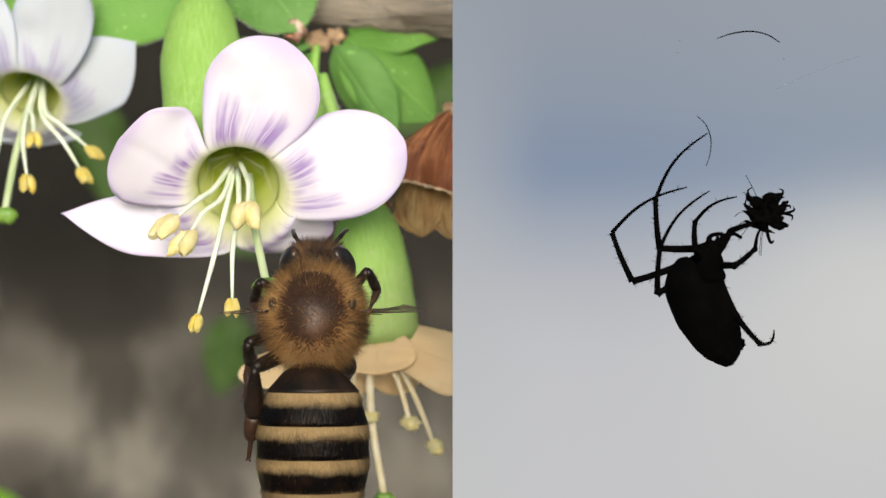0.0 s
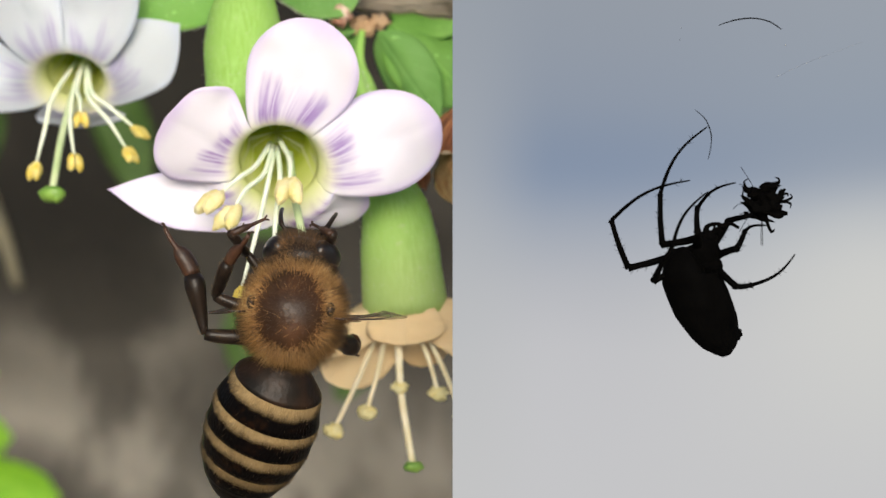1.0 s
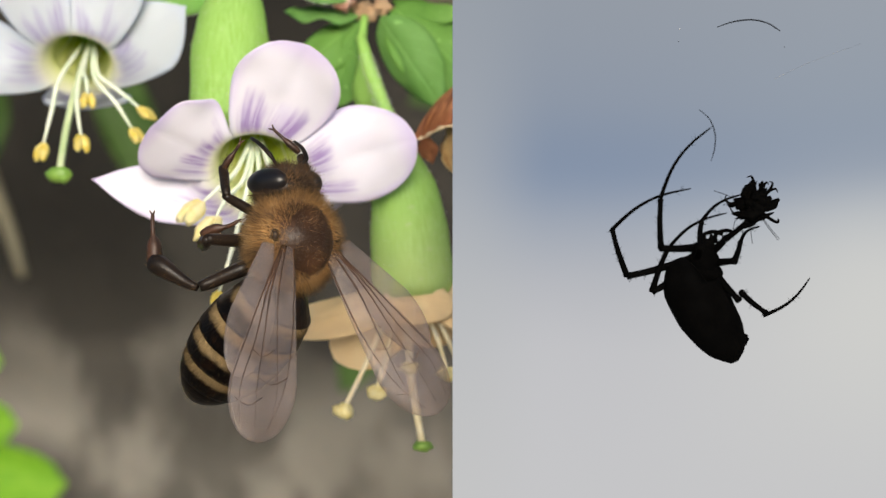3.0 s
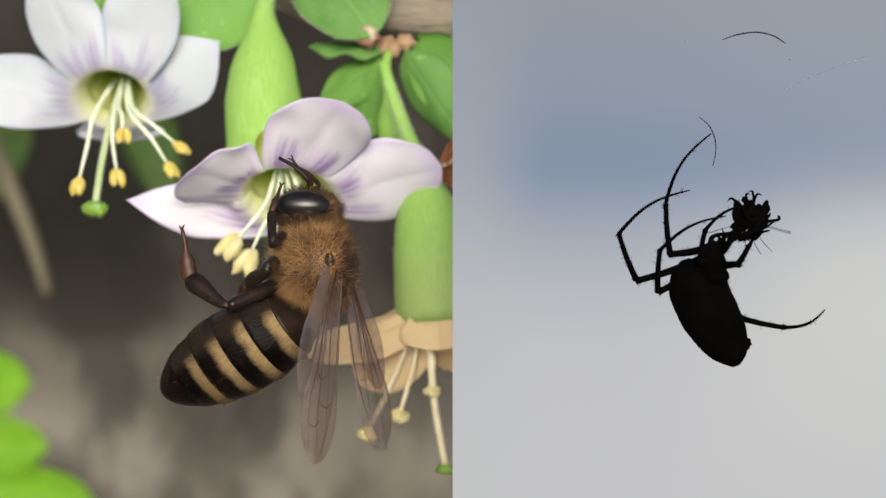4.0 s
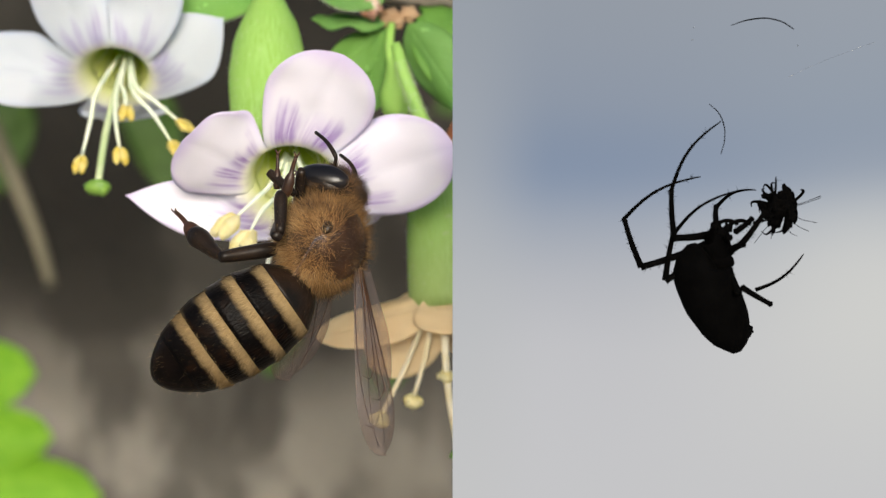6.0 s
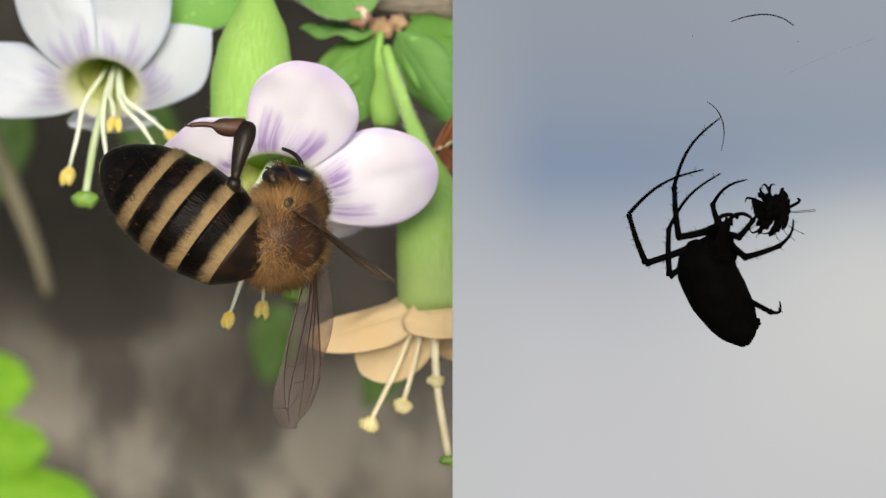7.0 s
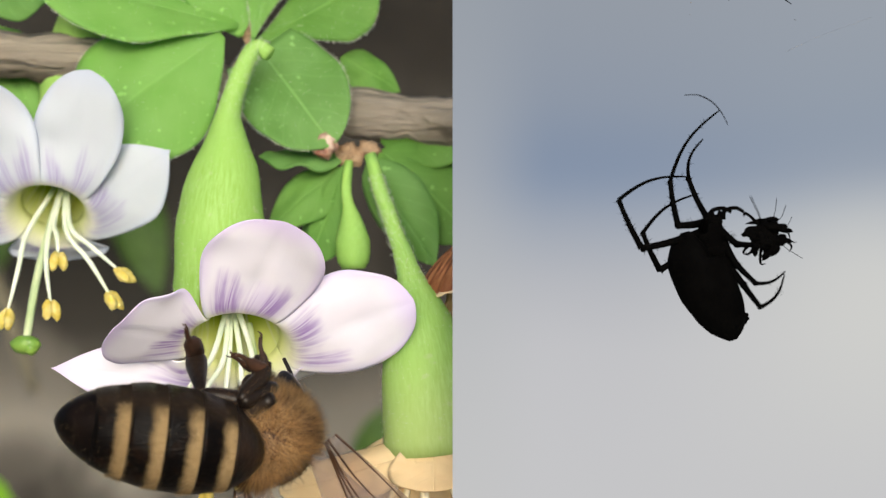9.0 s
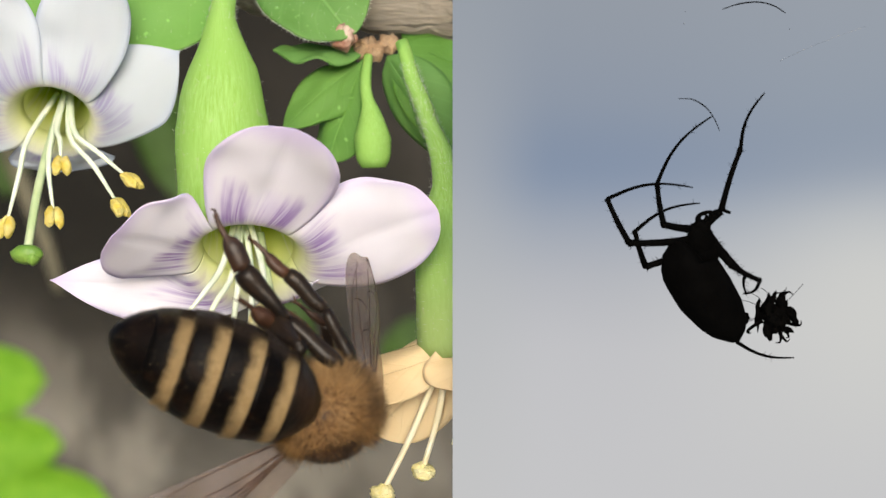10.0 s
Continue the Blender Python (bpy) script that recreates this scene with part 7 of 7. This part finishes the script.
    walk(things['spider_hind_left_metatarsus'], [(0, P(-2.26, -0.74, 1.97, 96.7, -49.3, -8.9)), (1, P(-1.81, -1.47, 1.59, 61.4, -49.4, 35.6)), (2, P(-2.24, -0.69, 1.79, 96.5, -48.5, -8.7)),
        (2.5, P(-1.57, -0.47, 1.97, 112.9, -21.2, -49.5)), (4, P(-2.35, -0.82, 2.01, 87.9, -24.8, 5.1)), (4.5, P(-2.05, -0.59, 1.87, 93.1, -33.5, -5.6)),
        (5.5, P(-1.9, -0.1, 1.97, 101.9, -31.2, -22.2)), (7, P(-2.27, -0.6, 2.11, 104.4, -43.0, -20.6)), (7.5, P(-2.05, -0.66, 2.33, 103.8, -40.6, -20.6)),
        (8, P(-2.37, -0.55, 2.02, 107.6, -36.1, -28.2)), (8.5, P(-2.54, -0.93, 1.8, 78.5, -34.1, 20.0)), (9, P(-2.98, -0.82, 1.63, 78.5, -31.3, 21.3)),
        (9.5, P(-2.87, -1.02, 1.52, 81.9, -33.2, 14.5)), (10, P(-2.84, -1.05, 2.2, 86.5, -14.1, 14.1))])
    walk(things['spider_third_left_femur'], [(0, P(-0.66, 0, 1.55, -58.1, -16.1, -106.8)), (1, P(-0.66, 0, 1.55, -65.1, -26.3, -99.1)), (2, P(-0.66, 0, 1.55, -51, 3.4, -107)),
        (2.5, P(-0.66, 0, 1.55, -66, -21, -88.4)), (4.5, P(-0.66, 0, 1.55, -48.4, 7.5, -105.9)), (5, P(-0.66, 0, 1.55, -109.7, -17.56, -111.92)),
        (5.5, P(-0.66, 0, 1.55, 178.5, -33.3, -89.2)), (6.25, P(-0.66, 0, 1.55, -124.73, -29.53, -90.2)), (7, P(-0.66, 0, 1.55, -69.9, -26.7, -87.2)),
        (7.5, P(-0.66, 0, 1.55, -71.4, -25.8, -80)), (7.75, P(-0.66, 0, 1.55, -135.94, -29.46, -81.03)), (8, P(-0.66, 0, 1.55, 157.3, -31.8, -77.6)),
        (8.5, P(-0.66, 0, 1.55, 111.8, -19.4, -50.2)), (8.667, P(-0.66, 0, 1.55, 167.9, -37.05, -57.13)), (8.833, P(-0.66, 0, 1.55, -124.47, -40, -80.76)),
        (9, P(-0.66, 0, 1.55, -64.8, -24.7, -93.5)), (9.167, P(-0.66, 0, 1.55, -127.57, -40.59, -78.12)), (9.333, P(-0.66, 0, 1.55, 162.63, -34.95, -53.18)),
        (9.5, P(-0.66, 0, 1.55, 106.4, -14.9, -48.8)), (10, P(-0.66, 0, 1.55, 105, -36.9, -24.1))])
    walk(things['spider_third_left_tibia'], [(0, P(-1.07, -1.38, 1.97, 42.2, -24.0, 81.4)), (1, P(-0.87, -1.33, 2.22, 42.4, -22.1, 81.3)), (2, P(-1.09, -1.43, 1.46, 16.8, -34.2, 80.4)),
        (2.5, P(-0.62, -1.4, 2.09, 48.3, -20.5, 79.5)), (4.5, P(-1.06, -1.43, 1.36, 27.2, -31.5, 74.9)), (5.5, P(-0.64, -1.25, 2.38, 44.0, -17.6, 78.3)),
        (7, P(-0.59, -1.34, 2.23, 44.8, -16.7, 84.3)), (7.5, P(-0.42, -1.33, 2.21, 48.1, -16.3, 81.4)), (8, P(-0.38, -1.24, 2.34, 46.3, -7.1, 83.7)),
        (8.5, P(0.25, -1.09, 2.05, 6.6, -32.5, 86.4)), (9, P(-0.74, -1.36, 2.18, -17.3, -37.6, 100.7)), (9.5, P(0.3, -1.09, 1.94, 60.2, -19.5, 59.8)),
        (10, P(0.44, -0.49, 2.45, 98.4, -64.5, -9.3))])
    walk(things['spider_third_left_metatarsus'], [(0, P(-0.75, 0.79, 2.95, 115.7, -24.1, -49.7)), (1, P(-0.53, 0.87, 3.12, 120.8, -23.3, -56.4)), (2, P(-0.76, 0.52, 2.82, 119.8, -32.1, -47.1)),
        (2.5, P(-0.21, 0.81, 2.93, 114.7, -23.5, -49)), (4.5, P(-0.53, 0.54, 2.61, 110.3, -24.4, -41.8)), (5.5, P(-0.17, 0.99, 3.1, 107.4, -11.8, -56.7)),
        (7, P(-0.37, 0.95, 2.92, 122.9, -21.5, -60.5)), (7.167, P(-0.27, 0.95, 2.91, 66.93, -13, -56.71)), (7.333, P(-0.18, 0.95, 2.89, 12.86, -5.15, -61.65)),
        (7.5, P(-0.08, 0.95, 2.88, -41.2, -4.5, -70.9)), (8, P(-0.12, 1.12, 2.64, -32.3, -6.2, -65.7)), (8.5, P(0.37, 0.93, 3.34, -74.1, -29.9, -86.3)),
        (8.75, P(-0.36, 0.72, 3.49, -133.06, -35.29, -86.27)), (9, P(-1.09, 0.51, 3.64, 164.5, -37.9, -80.4)), (9.5, P(1.44, 0.87, 2.74, 96.4, -9.2, -35)),
        (10, P(1.46, -0.66, 4.62, 114.3, -57, -28.3))])
    walk(things['spider_front_right_femur'], [(0, P(-0.07, 0, 1.76, 119.2, -56.5, -33.8)), (1, P(-0.07, 0, 1.76, 90, -57.6, 0)), (2.5, P(-0.07, 0, 1.76, 122.3, -25.9, -55.3)),
        (4.5, P(-0.07, 0, 1.76, 154.5, -32.9, -75.5)), (5.333, P(-0.07, 0, 1.76, -143.44, -21.35, -91.68)), (6.167, P(-0.07, 0, 1.76, -89.31, -3.04, -89.53)),
        (7, P(-0.07, 0, 1.76, -34.3, 5.9, -73.4)), (7.5, P(-0.07, 0, 1.76, 5.39, 44.74, -62.39)), (8, P(-0.07, 0, 1.76, 90, 55.2, 0)),
        (8.5, P(-0.07, 0, 1.76, 88.2, 15.6, -6.5)), (9, P(-0.07, 0, 1.76, 59.4, 37, -44.6)), (9.5, P(-0.07, 0, 1.76, 90, 43.9, 0)),
        (10, P(-0.07, 0, 1.76, 90, 60.1, 0))])
    walk(things['spider_front_right_tibia'], [(0, P(0.39, -0.31, 2.6, -36.2, -10.9, -67.3)), (1, P(0.46, 0, 2.61, -31.7, -7.2, -66.4)), (1.75, P(0.45, -0.37, 2.41, 45.46, -12.56, -59.82)),
        (2.5, P(0.44, -0.74, 2.2, 124.9, -20, -63.9)), (3.5, P(0.29, -0.78, 2.25, 102.37, -26.96, -17.75)), (4.5, P(0.14, -0.81, 2.3, 81.5, -16.9, 27.2)),
        (7, P(0.21, -0.95, 1.66, 62.1, -32.3, 44.7)), (7.5, P(0.36, -0.48, 1.3, 88.39, -28.14, -8.88)), (8, P(0.5, 0, 0.94, 100.8, -8.3, -53)),
        (8.5, P(0.88, -0.11, 1.49, 110, -25.7, -40)), (8.75, P(0.69, -0.34, 1.32, 44.11, -4.56, -41.72)), (9, P(0.5, -0.56, 1.16, -21.9, 2.6, -61.7)),
        (9.25, P(0.57, -0.28, 1.12, 25.92, 31.85, -41.39)), (9.5, P(0.65, 0, 1.07, 90, 31.8, 0)), (10, P(0.43, 0, 0.89, 90, 53.7, 0))])
    walk(things['spider_front_right_metatarsus'], [(0, P(0.8, -1.3, 2.8, 51, -12, 64.8)), (1, P(0.9, -1, 2.74, 50.6, -18.3, 64)), (2.5, P(0.89, -1.67, 2.57, 56, -9.7, 63.8)),
        (3.5, P(0.98, -1, 2.6, 79.16, -20.71, 2.08)), (4.5, P(1.07, -0.33, 2.63, 100, -6.2, -58.4)), (5.75, P(0.97, -0.32, 2.44, 31.44, -6.43, -62.81)),
        (7, P(0.87, -0.3, 2.25, -37.4, -10.6, -64.2)), (7.5, P(1.01, -0.58, 1.68, 28.19, -3.11, -24.86)), (8, P(1.15, -0.87, 1.1, 90, -35.5, 0)),
        (8.25, P(1.4, -0.81, 1.54, 31.5, -0.62, -23.75)), (8.5, P(1.64, -0.75, 1.97, -32.9, -4.5, -64.9)), (8.75, P(1.33, -1.14, 1.54, 8.55, 26.58, -1.11)),
        (9, P(1.02, -1.53, 1.11, 53.7, 0.3, 65.4)), (9.25, P(1.3, -0.76, 0.8, 72.6, 11.16, 22.86)), (9.5, P(1.58, 0, 0.49, 79.8, 31.8, -18.9)),
        (10, P(1.08, 0, 0.01, -22.3, 42.6, -105.5))])
    walk(things['spider_second_right_femur'], [(0, P(0.07, 0, 1.34, -35.2, -0.0, -74.9)), (1, P(0.07, 0, 1.34, -33.0, -12.1, -63.8)), (1.5, P(0.07, 0, 1.34, -30.9, 10.6, -75.3)),
        (2.5, P(0.07, 0, 1.34, -32.9, -0.2, -65.7)), (4.5, P(0.07, 0, 1.34, -39.9, -6.1, -76.4)), (5.5, P(0.07, 0, 1.34, -54.4, -20.6, -77.7)),
        (7, P(0.07, 0, 1.34, -29.4, 20.8, -74.3)), (7.5, P(0.07, 0, 1.34, 24.0, 34.1, -76.0)), (8, P(0.07, 0, 1.34, 79.7, 11.6, -42.2)),
        (8.5, P(0.07, 0, 1.34, 40.6, 46.8, -58.0)), (9, P(0.07, 0, 1.34, 40.9, 52.8, -55.4)), (9.5, P(0.07, 0, 1.34, 90.0, 69.6, 0.0)),
        (10, P(0.07, 0, 1.34, 42.3, 49.0, -55.5))])
    walk(things['spider_second_right_tibia'], [(0, P(0.39, -1.16, 1.34, 66.3, -24.6, 46.5)), (1, P(0.59, -1.05, 1.6, 44.6, -24.7, 67.6)), (1.5, P(0.37, -1.14, 1.12, 80.8, -11.8, 38.5)),
        (2.5, P(0.57, -1.09, 1.35, 52.5, -22.9, 69.9)), (4.5, P(0.35, -1.16, 1.47, 56.2, -24.9, 57.8)), (5.5, P(0.31, -1.1, 1.77, 90, -64.5, 0)),
        (7, P(0.38, -1.08, 0.92, 85.4, -13, 19.6)), (7.5, P(0.31, -0.96, 0.67, 113.3, 28.6, 41.9)), (7.75, P(0.62, -0.88, 0.88, 14.14, 43.57, -37.86)),
        (8, P(0.94, -0.79, 1.1, -39.6, -15.5, -63.9)), (8.25, P(0.72, -0.74, 0.78, 32.87, -9.25, -56.89)), (8.5, P(0.51, -0.7, 0.47, 105.2, -13.9, -48.7)),
        (8.75, P(0.5, -0.65, 0.43, 44.13, 12.62, -47.68)), (9, P(0.49, -0.6, 0.39, -25.1, 24.9, -72.6)), (9.5, P(0.49, 0, 0.22, 53.5, 41.3, -48.3)),
        (10, P(0.52, -0.65, 0.44, 55.3, 24.9, -58.7))])
    walk(things['spider_second_right_metatarsus'], [(0, P(1.32, -0.17, 1.97, -72.3, -31.4, -85.6)), (1, P(1.11, 0.21, 2.22, -36.6, -7.5, -70.8)), (1.167, P(1.25, 0.06, 1.96, -72.03, -26.29, -103.04)),
        (1.333, P(1.38, -0.08, 1.69, -101.7, -58.83, -124.89)), (1.5, P(1.52, -0.23, 1.43, 90, -82.5, 0)), (2, P(1.28, -0.02, 1.68, -105.12, -52.43, -104.23)),
        (2.5, P(1.04, 0.2, 1.93, -62.8, -21.4, -71.4)), (4.5, P(1.08, -0.01, 2.1, -43.2, -15.3, -70.4)), (4.833, P(1.04, -0.37, 2.44, -38.56, 25.94, -25.95)),
        (5.167, P(1, -0.74, 2.78, 7.73, 44.8, 46.2)), (5.333, P(0.98, -0.92, 2.95, 24.68, 2.49, 61.56)), (5.5, P(0.96, -1.1, 3.12, 33.2, -41.7, 66.5)),
        (6.25, P(1.36, -0.84, 2.19, 105.09, -69.29, -14.07)), (7, P(1.75, -0.59, 1.26, 160.5, -35.3, -78.4)), (7.5, P(1.29, -0.09, -0.05, 114, -36.5, -36.8)),
        (7.75, P(1.44, -1.09, 0.73, 72.74, -34.53, 23.5)), (8, P(1.58, -2.09, 1.51, 52.4, -6.9, 66.6)), (8.5, P(1.47, -1.79, 0.83, 70.9, -13.2, 56.6)),
        (9, P(0.89, -1.9, -0.24, 79.8, -14.4, 35.8)), (9.5, P(1.24, -0.84, -0.77, 93.1, 7.4, 23.1)), (9.75, P(1.23, -1.32, -0.48, 76, 6.41, 64.61)),
        (10, P(1.23, -1.81, -0.19, 62.3, 16.9, 105.4))])
    walk(things['spider_hind_right_femur'], [(0, P(0.01, 0, 0.89, 55.2, 62.4, -38.1)), (0.5, P(0.01, 0, 0.89, -26.7, 19.4, -72.4)), (1, P(0.01, 0, 0.89, -23.3, 23.8, -70.9)),
        (1.5, P(0.01, 0, 0.89, 26.2, 34.6, -74.4)), (2, P(0.01, 0, 0.89, 52.7, 21.8, -64)), (2.5, P(0.01, 0, 0.89, -23.9, 14, -63.8)),
        (3.25, P(0.01, 0, 0.89, 6.71, 48.99, -61.04)), (4, P(0.01, 0, 0.89, 90, 68.6, 0)), (4.25, P(0.01, 0, 0.89, -6.49, 45.17, -76.15)),
        (4.5, P(0.01, 0, 0.89, -35.9, 1.4, -77.5)), (4.75, P(0.01, 0, 0.89, 12.47, 12.25, -73)), (5, P(0.01, 0, 0.89, 63.1, 15.9, -61.5)),
        (5.25, P(0.01, 0, 0.89, 18.1, 21.67, -68.15)), (5.5, P(0.01, 0, 0.89, -28.1, 21.2, -77.3)), (6.25, P(0.01, 0, 0.89, -1.58, 54.88, -73.04)),
        (7, P(0.01, 0, 0.89, 90, 72.6, 0)), (7.5, P(0.01, 0, 0.89, 90, 77.4, 0)), (8, P(0.01, 0, 0.89, 56.7, 56.9, -38.1)),
        (8.5, P(0.01, 0, 0.89, 38.9, 40.8, -62.2)), (9, P(0.01, 0, 0.89, 48.6, 50.2, -48.9)), (9.5, P(0.01, 0, 0.89, 90, 77, 0)),
        (10, P(0.01, 0, 0.89, 90, 89.6, 0))])
    walk(things['spider_hind_right_tibia'], [(0, P(0.59, -0.46, -0.53, 41.7, 33.5, -63.8)), (0.25, P(0.53, -0.95, -0.09, 87.14, 43.59, 5.14)), (0.5, P(0.47, -1.44, 0.35, 115.8, 16.4, 59.7)),
        (1, P(0.49, -1.38, 0.24, 53.6, -0.1, 60.6)), (1.25, P(0.42, -1.32, 0.11, 93.42, 15.45, 56.96)), (1.5, P(0.36, -1.27, -0.02, 136.9, 29.5, 65.2)),
        (1.75, P(0.51, -1.31, 0.13, 96.14, 2.74, 47.35)), (2, P(0.66, -1.34, 0.29, 59.8, -28.8, 50.4)), (2.25, P(0.68, -1.36, 0.4, 93.06, -1.02, 49.49)),
        (2.5, P(0.7, -1.39, 0.5, 129, 22.5, 64.7)), (4, P(0.59, 0, -0.6, 90, 14.2, 0)), (4.25, P(0.48, -0.78, 0.12, 74.25, 13.08, 37.39)),
        (4.5, P(0.36, -1.56, 0.85, 60.8, 21.5, 74.5)), (5, P(0.74, -1.35, 0.45, 56, 4.4, 60.7)), (5.5, P(0.34, -1.46, 0.31, 51.4, -0.4, 68.4)),
        (6.25, P(0.42, -0.73, -0.16, 20.08, 33.15, 5.38)), (7, P(0.49, 0, -0.64, -25.7, 15.9, -68.3)), (7.25, P(0.42, 0, -0.66, 39.69, 8.92, -50.08)),
        (7.5, P(0.36, 0, -0.68, 101.1, -10.1, -48.3)), (8, P(0.7, -0.54, -0.45, 115.8, -17.1, -58.6)), (8.25, P(0.64, -0.8, -0.3, 78.63, -20.36, 6.19)),
        (8.5, P(0.58, -1.07, -0.16, 58.3, 8.7, 60.8)), (8.75, P(0.63, -0.92, -0.25, 23.73, 44.56, -0.9)), (9, P(0.68, -0.77, -0.34, -29.7, 25.6, -78.6)),
        (9.25, P(0.52, -0.38, -0.5, 16.4, 53.11, -54.13)), (9.5, P(0.37, 0, -0.67, 90, 49.9, 0)), (10, P(0.02, 0, -0.71, 90, 77.8, 0))])
    walk(things['spider_hind_right_metatarsus'], [(0, P(1.22, -1.73, -1.47, 50.7, -10.9, 66.1)), (0.5, P(1.29, -0.03, -0.13, 90, -47.3, 0)), (1, P(1.32, 0.1, 0.24, 116.7, -31.5, -43.9)),
        (1.167, P(1.21, 0.09, -0.13, 63.81, -17.89, -43.06)), (1.333, P(1.09, 0.08, -0.49, 13.7, -8.79, -53.51)), (1.5, P(0.98, 0.07, -0.86, -36.5, -10.8, -67.2)),
        (1.667, P(1.19, -0.02, -0.2, -91.11, -14.6, -78.53)), (1.833, P(1.4, -0.1, 0.45, -147.05, -25.84, -81.91)), (2, P(1.61, -0.19, 1.11, 151.2, -34.4, -72.7)),
        (2.5, P(1.37, 0.03, -0.15, 90, -39, 0)), (4, P(2.24, 0, -1.02, 116.8, -18.1, -58.5)), (4.5, P(0.78, -0.04, 0.23, 143.5, -58.8, -57.7)),
        (5, P(1.57, 0.13, 0.32, 127.5, -36.9, -52)), (5.5, P(0.96, 0.13, 0.32, 113.4, -35.5, -36.7)), (6.25, P(1.03, -0.7, -0.4, 72.95, -34.42, 24.9)),
        (7, P(1.1, -1.52, -1.11, 53, -7.1, 70)), (7.5, P(1.47, -1.25, -0.38, 52.7, -41.9, 48.8)), (8, P(1.54, -1.93, 0.05, 54.7, -27.5, 56.8)),
        (8.25, P(1.46, -0.76, -0.18, 89.93, -39.45, -3.03)), (8.5, P(1.39, 0.4, -0.42, 119.3, -20.5, -58)), (8.75, P(1.19, -0.94, -0.75, 92.22, -39.69, -6.53)),
        (9, P(0.99, -2.28, -1.08, 56.7, -30.9, 52)), (9.5, P(1.47, 0, -1.97, 90.4, -8.1, -2.6)), (10, P(0.38, 0, -2.38, 90, 24.1, 0))])
    walk(things['prey'], [(0, P(12.98, 66.49, 501.39, 0.0, 0.0, 0.0)), (0.5, P(13.04, 66.49, 501.73, 0.0, 10.0, 0.0)), (1, P(12.91, 66.49, 501.8, 0.0, -5.0, 0.0)),
        (1.5, P(12.52, 66.49, 502.41, 0.0, -30.0, 0.0)), (2, P(12.29, 66.49, 501.16, 0.0, -60.0, 0.0)), (2.5, P(12.59, 66.49, 501.8, 0.0, -40.0, 0.0)),
        (4, P(12.41, 66.49, 501.16, 0.0, -80.0, 0.0)), (4.5, P(13.54, 66.49, 500.82, 180.0, -70.0, 180.0)), (5, P(13.32, 66.49, 501.27, 0.0, -90.0, 0.0)),
        (5.5, P(13.73, 66.49, 501.66, 180.0, -60.0, 180.0)), (7, P(13.32, 66.49, 501.5, 180.0, -80.0, 180.0)), (7.5, P(13.66, 66.49, 501.16, 180.0, -50.0, 180.0)),
        (8, P(13.88, 66.49, 500.02, 180.0, -30.0, 180.0)), (8.5, P(13.88, 66.49, 500.36, 180.0, -10.0, 180.0)), (9, P(12.98, 66.49, 500.59, 180.0, 30.0, 180.0)),
        (9.5, P(14.27, 66.49, 498.32, 180.0, 70.0, 180.0)), (10, P(13.27, 66.49, 497.3, 0.0, 70.0, 0.0))])
    walk(things['claw_silk'], [(0, P(2.95, -0.12, 0, 0, 0, -38)), (7.4, P(2.95, -0.12, 0, 0, 0, -38)), (8.5, P(3.1, 0.38, 0, 0, 0, 0)), (10, P(3.1, 0.4, 0, 0, 0, 4))])
    walk(things['thread'], [(0, P(12.29, 66.49, 508.7, 0.0, -0.0, 0.0)), (0.5, P(12.41, 66.49, 509.29, 0.0, -0.0, 0.0)), (1, P(12.36, 66.49, 509.23, 0.0, -0.0, 0.0)),
        (1.5, P(12.41, 66.49, 509.16, 0.0, -0.0, 0.0)), (2, P(12.41, 66.49, 509.16, 0.0, -0.0, 0.0)), (2.5, P(12.29, 66.49, 509.34, 0.0, -0.0, 0.0)),
        (4, P(12.52, 66.49, 508.66, 0.0, -0.0, 0.0)), (4.5, P(12.75, 66.49, 508.84, 0.0, -0.0, 0.0)), (5, P(12.86, 66.49, 509.11, 0.0, -0.0, 0.0)),
        (5.5, P(12.86, 66.49, 509.16, 0.0, -0.0, 0.0)), (7, P(12.86, 66.49, 509.38, 0.0, -0.0, 0.0)), (7.5, P(12.86, 66.49, 509, 0.0, -0.0, 0.0)),
        (8, P(12.75, 66.49, 509.52, 0.0, -0.0, 0.0)), (8.5, P(12.75, 66.49, 509.91, 0.0, -0.0, 0.0)), (9, P(12.75, 66.49, 510.25, 0.0, -0.0, 0.0)),
        (9.5, P(12.52, 66.49, 509.79, 0.0, -0.0, 0.0)), (10, P(12.52, 66.49, 509.88, 0.0, -0.0, 0.0))])


motions()
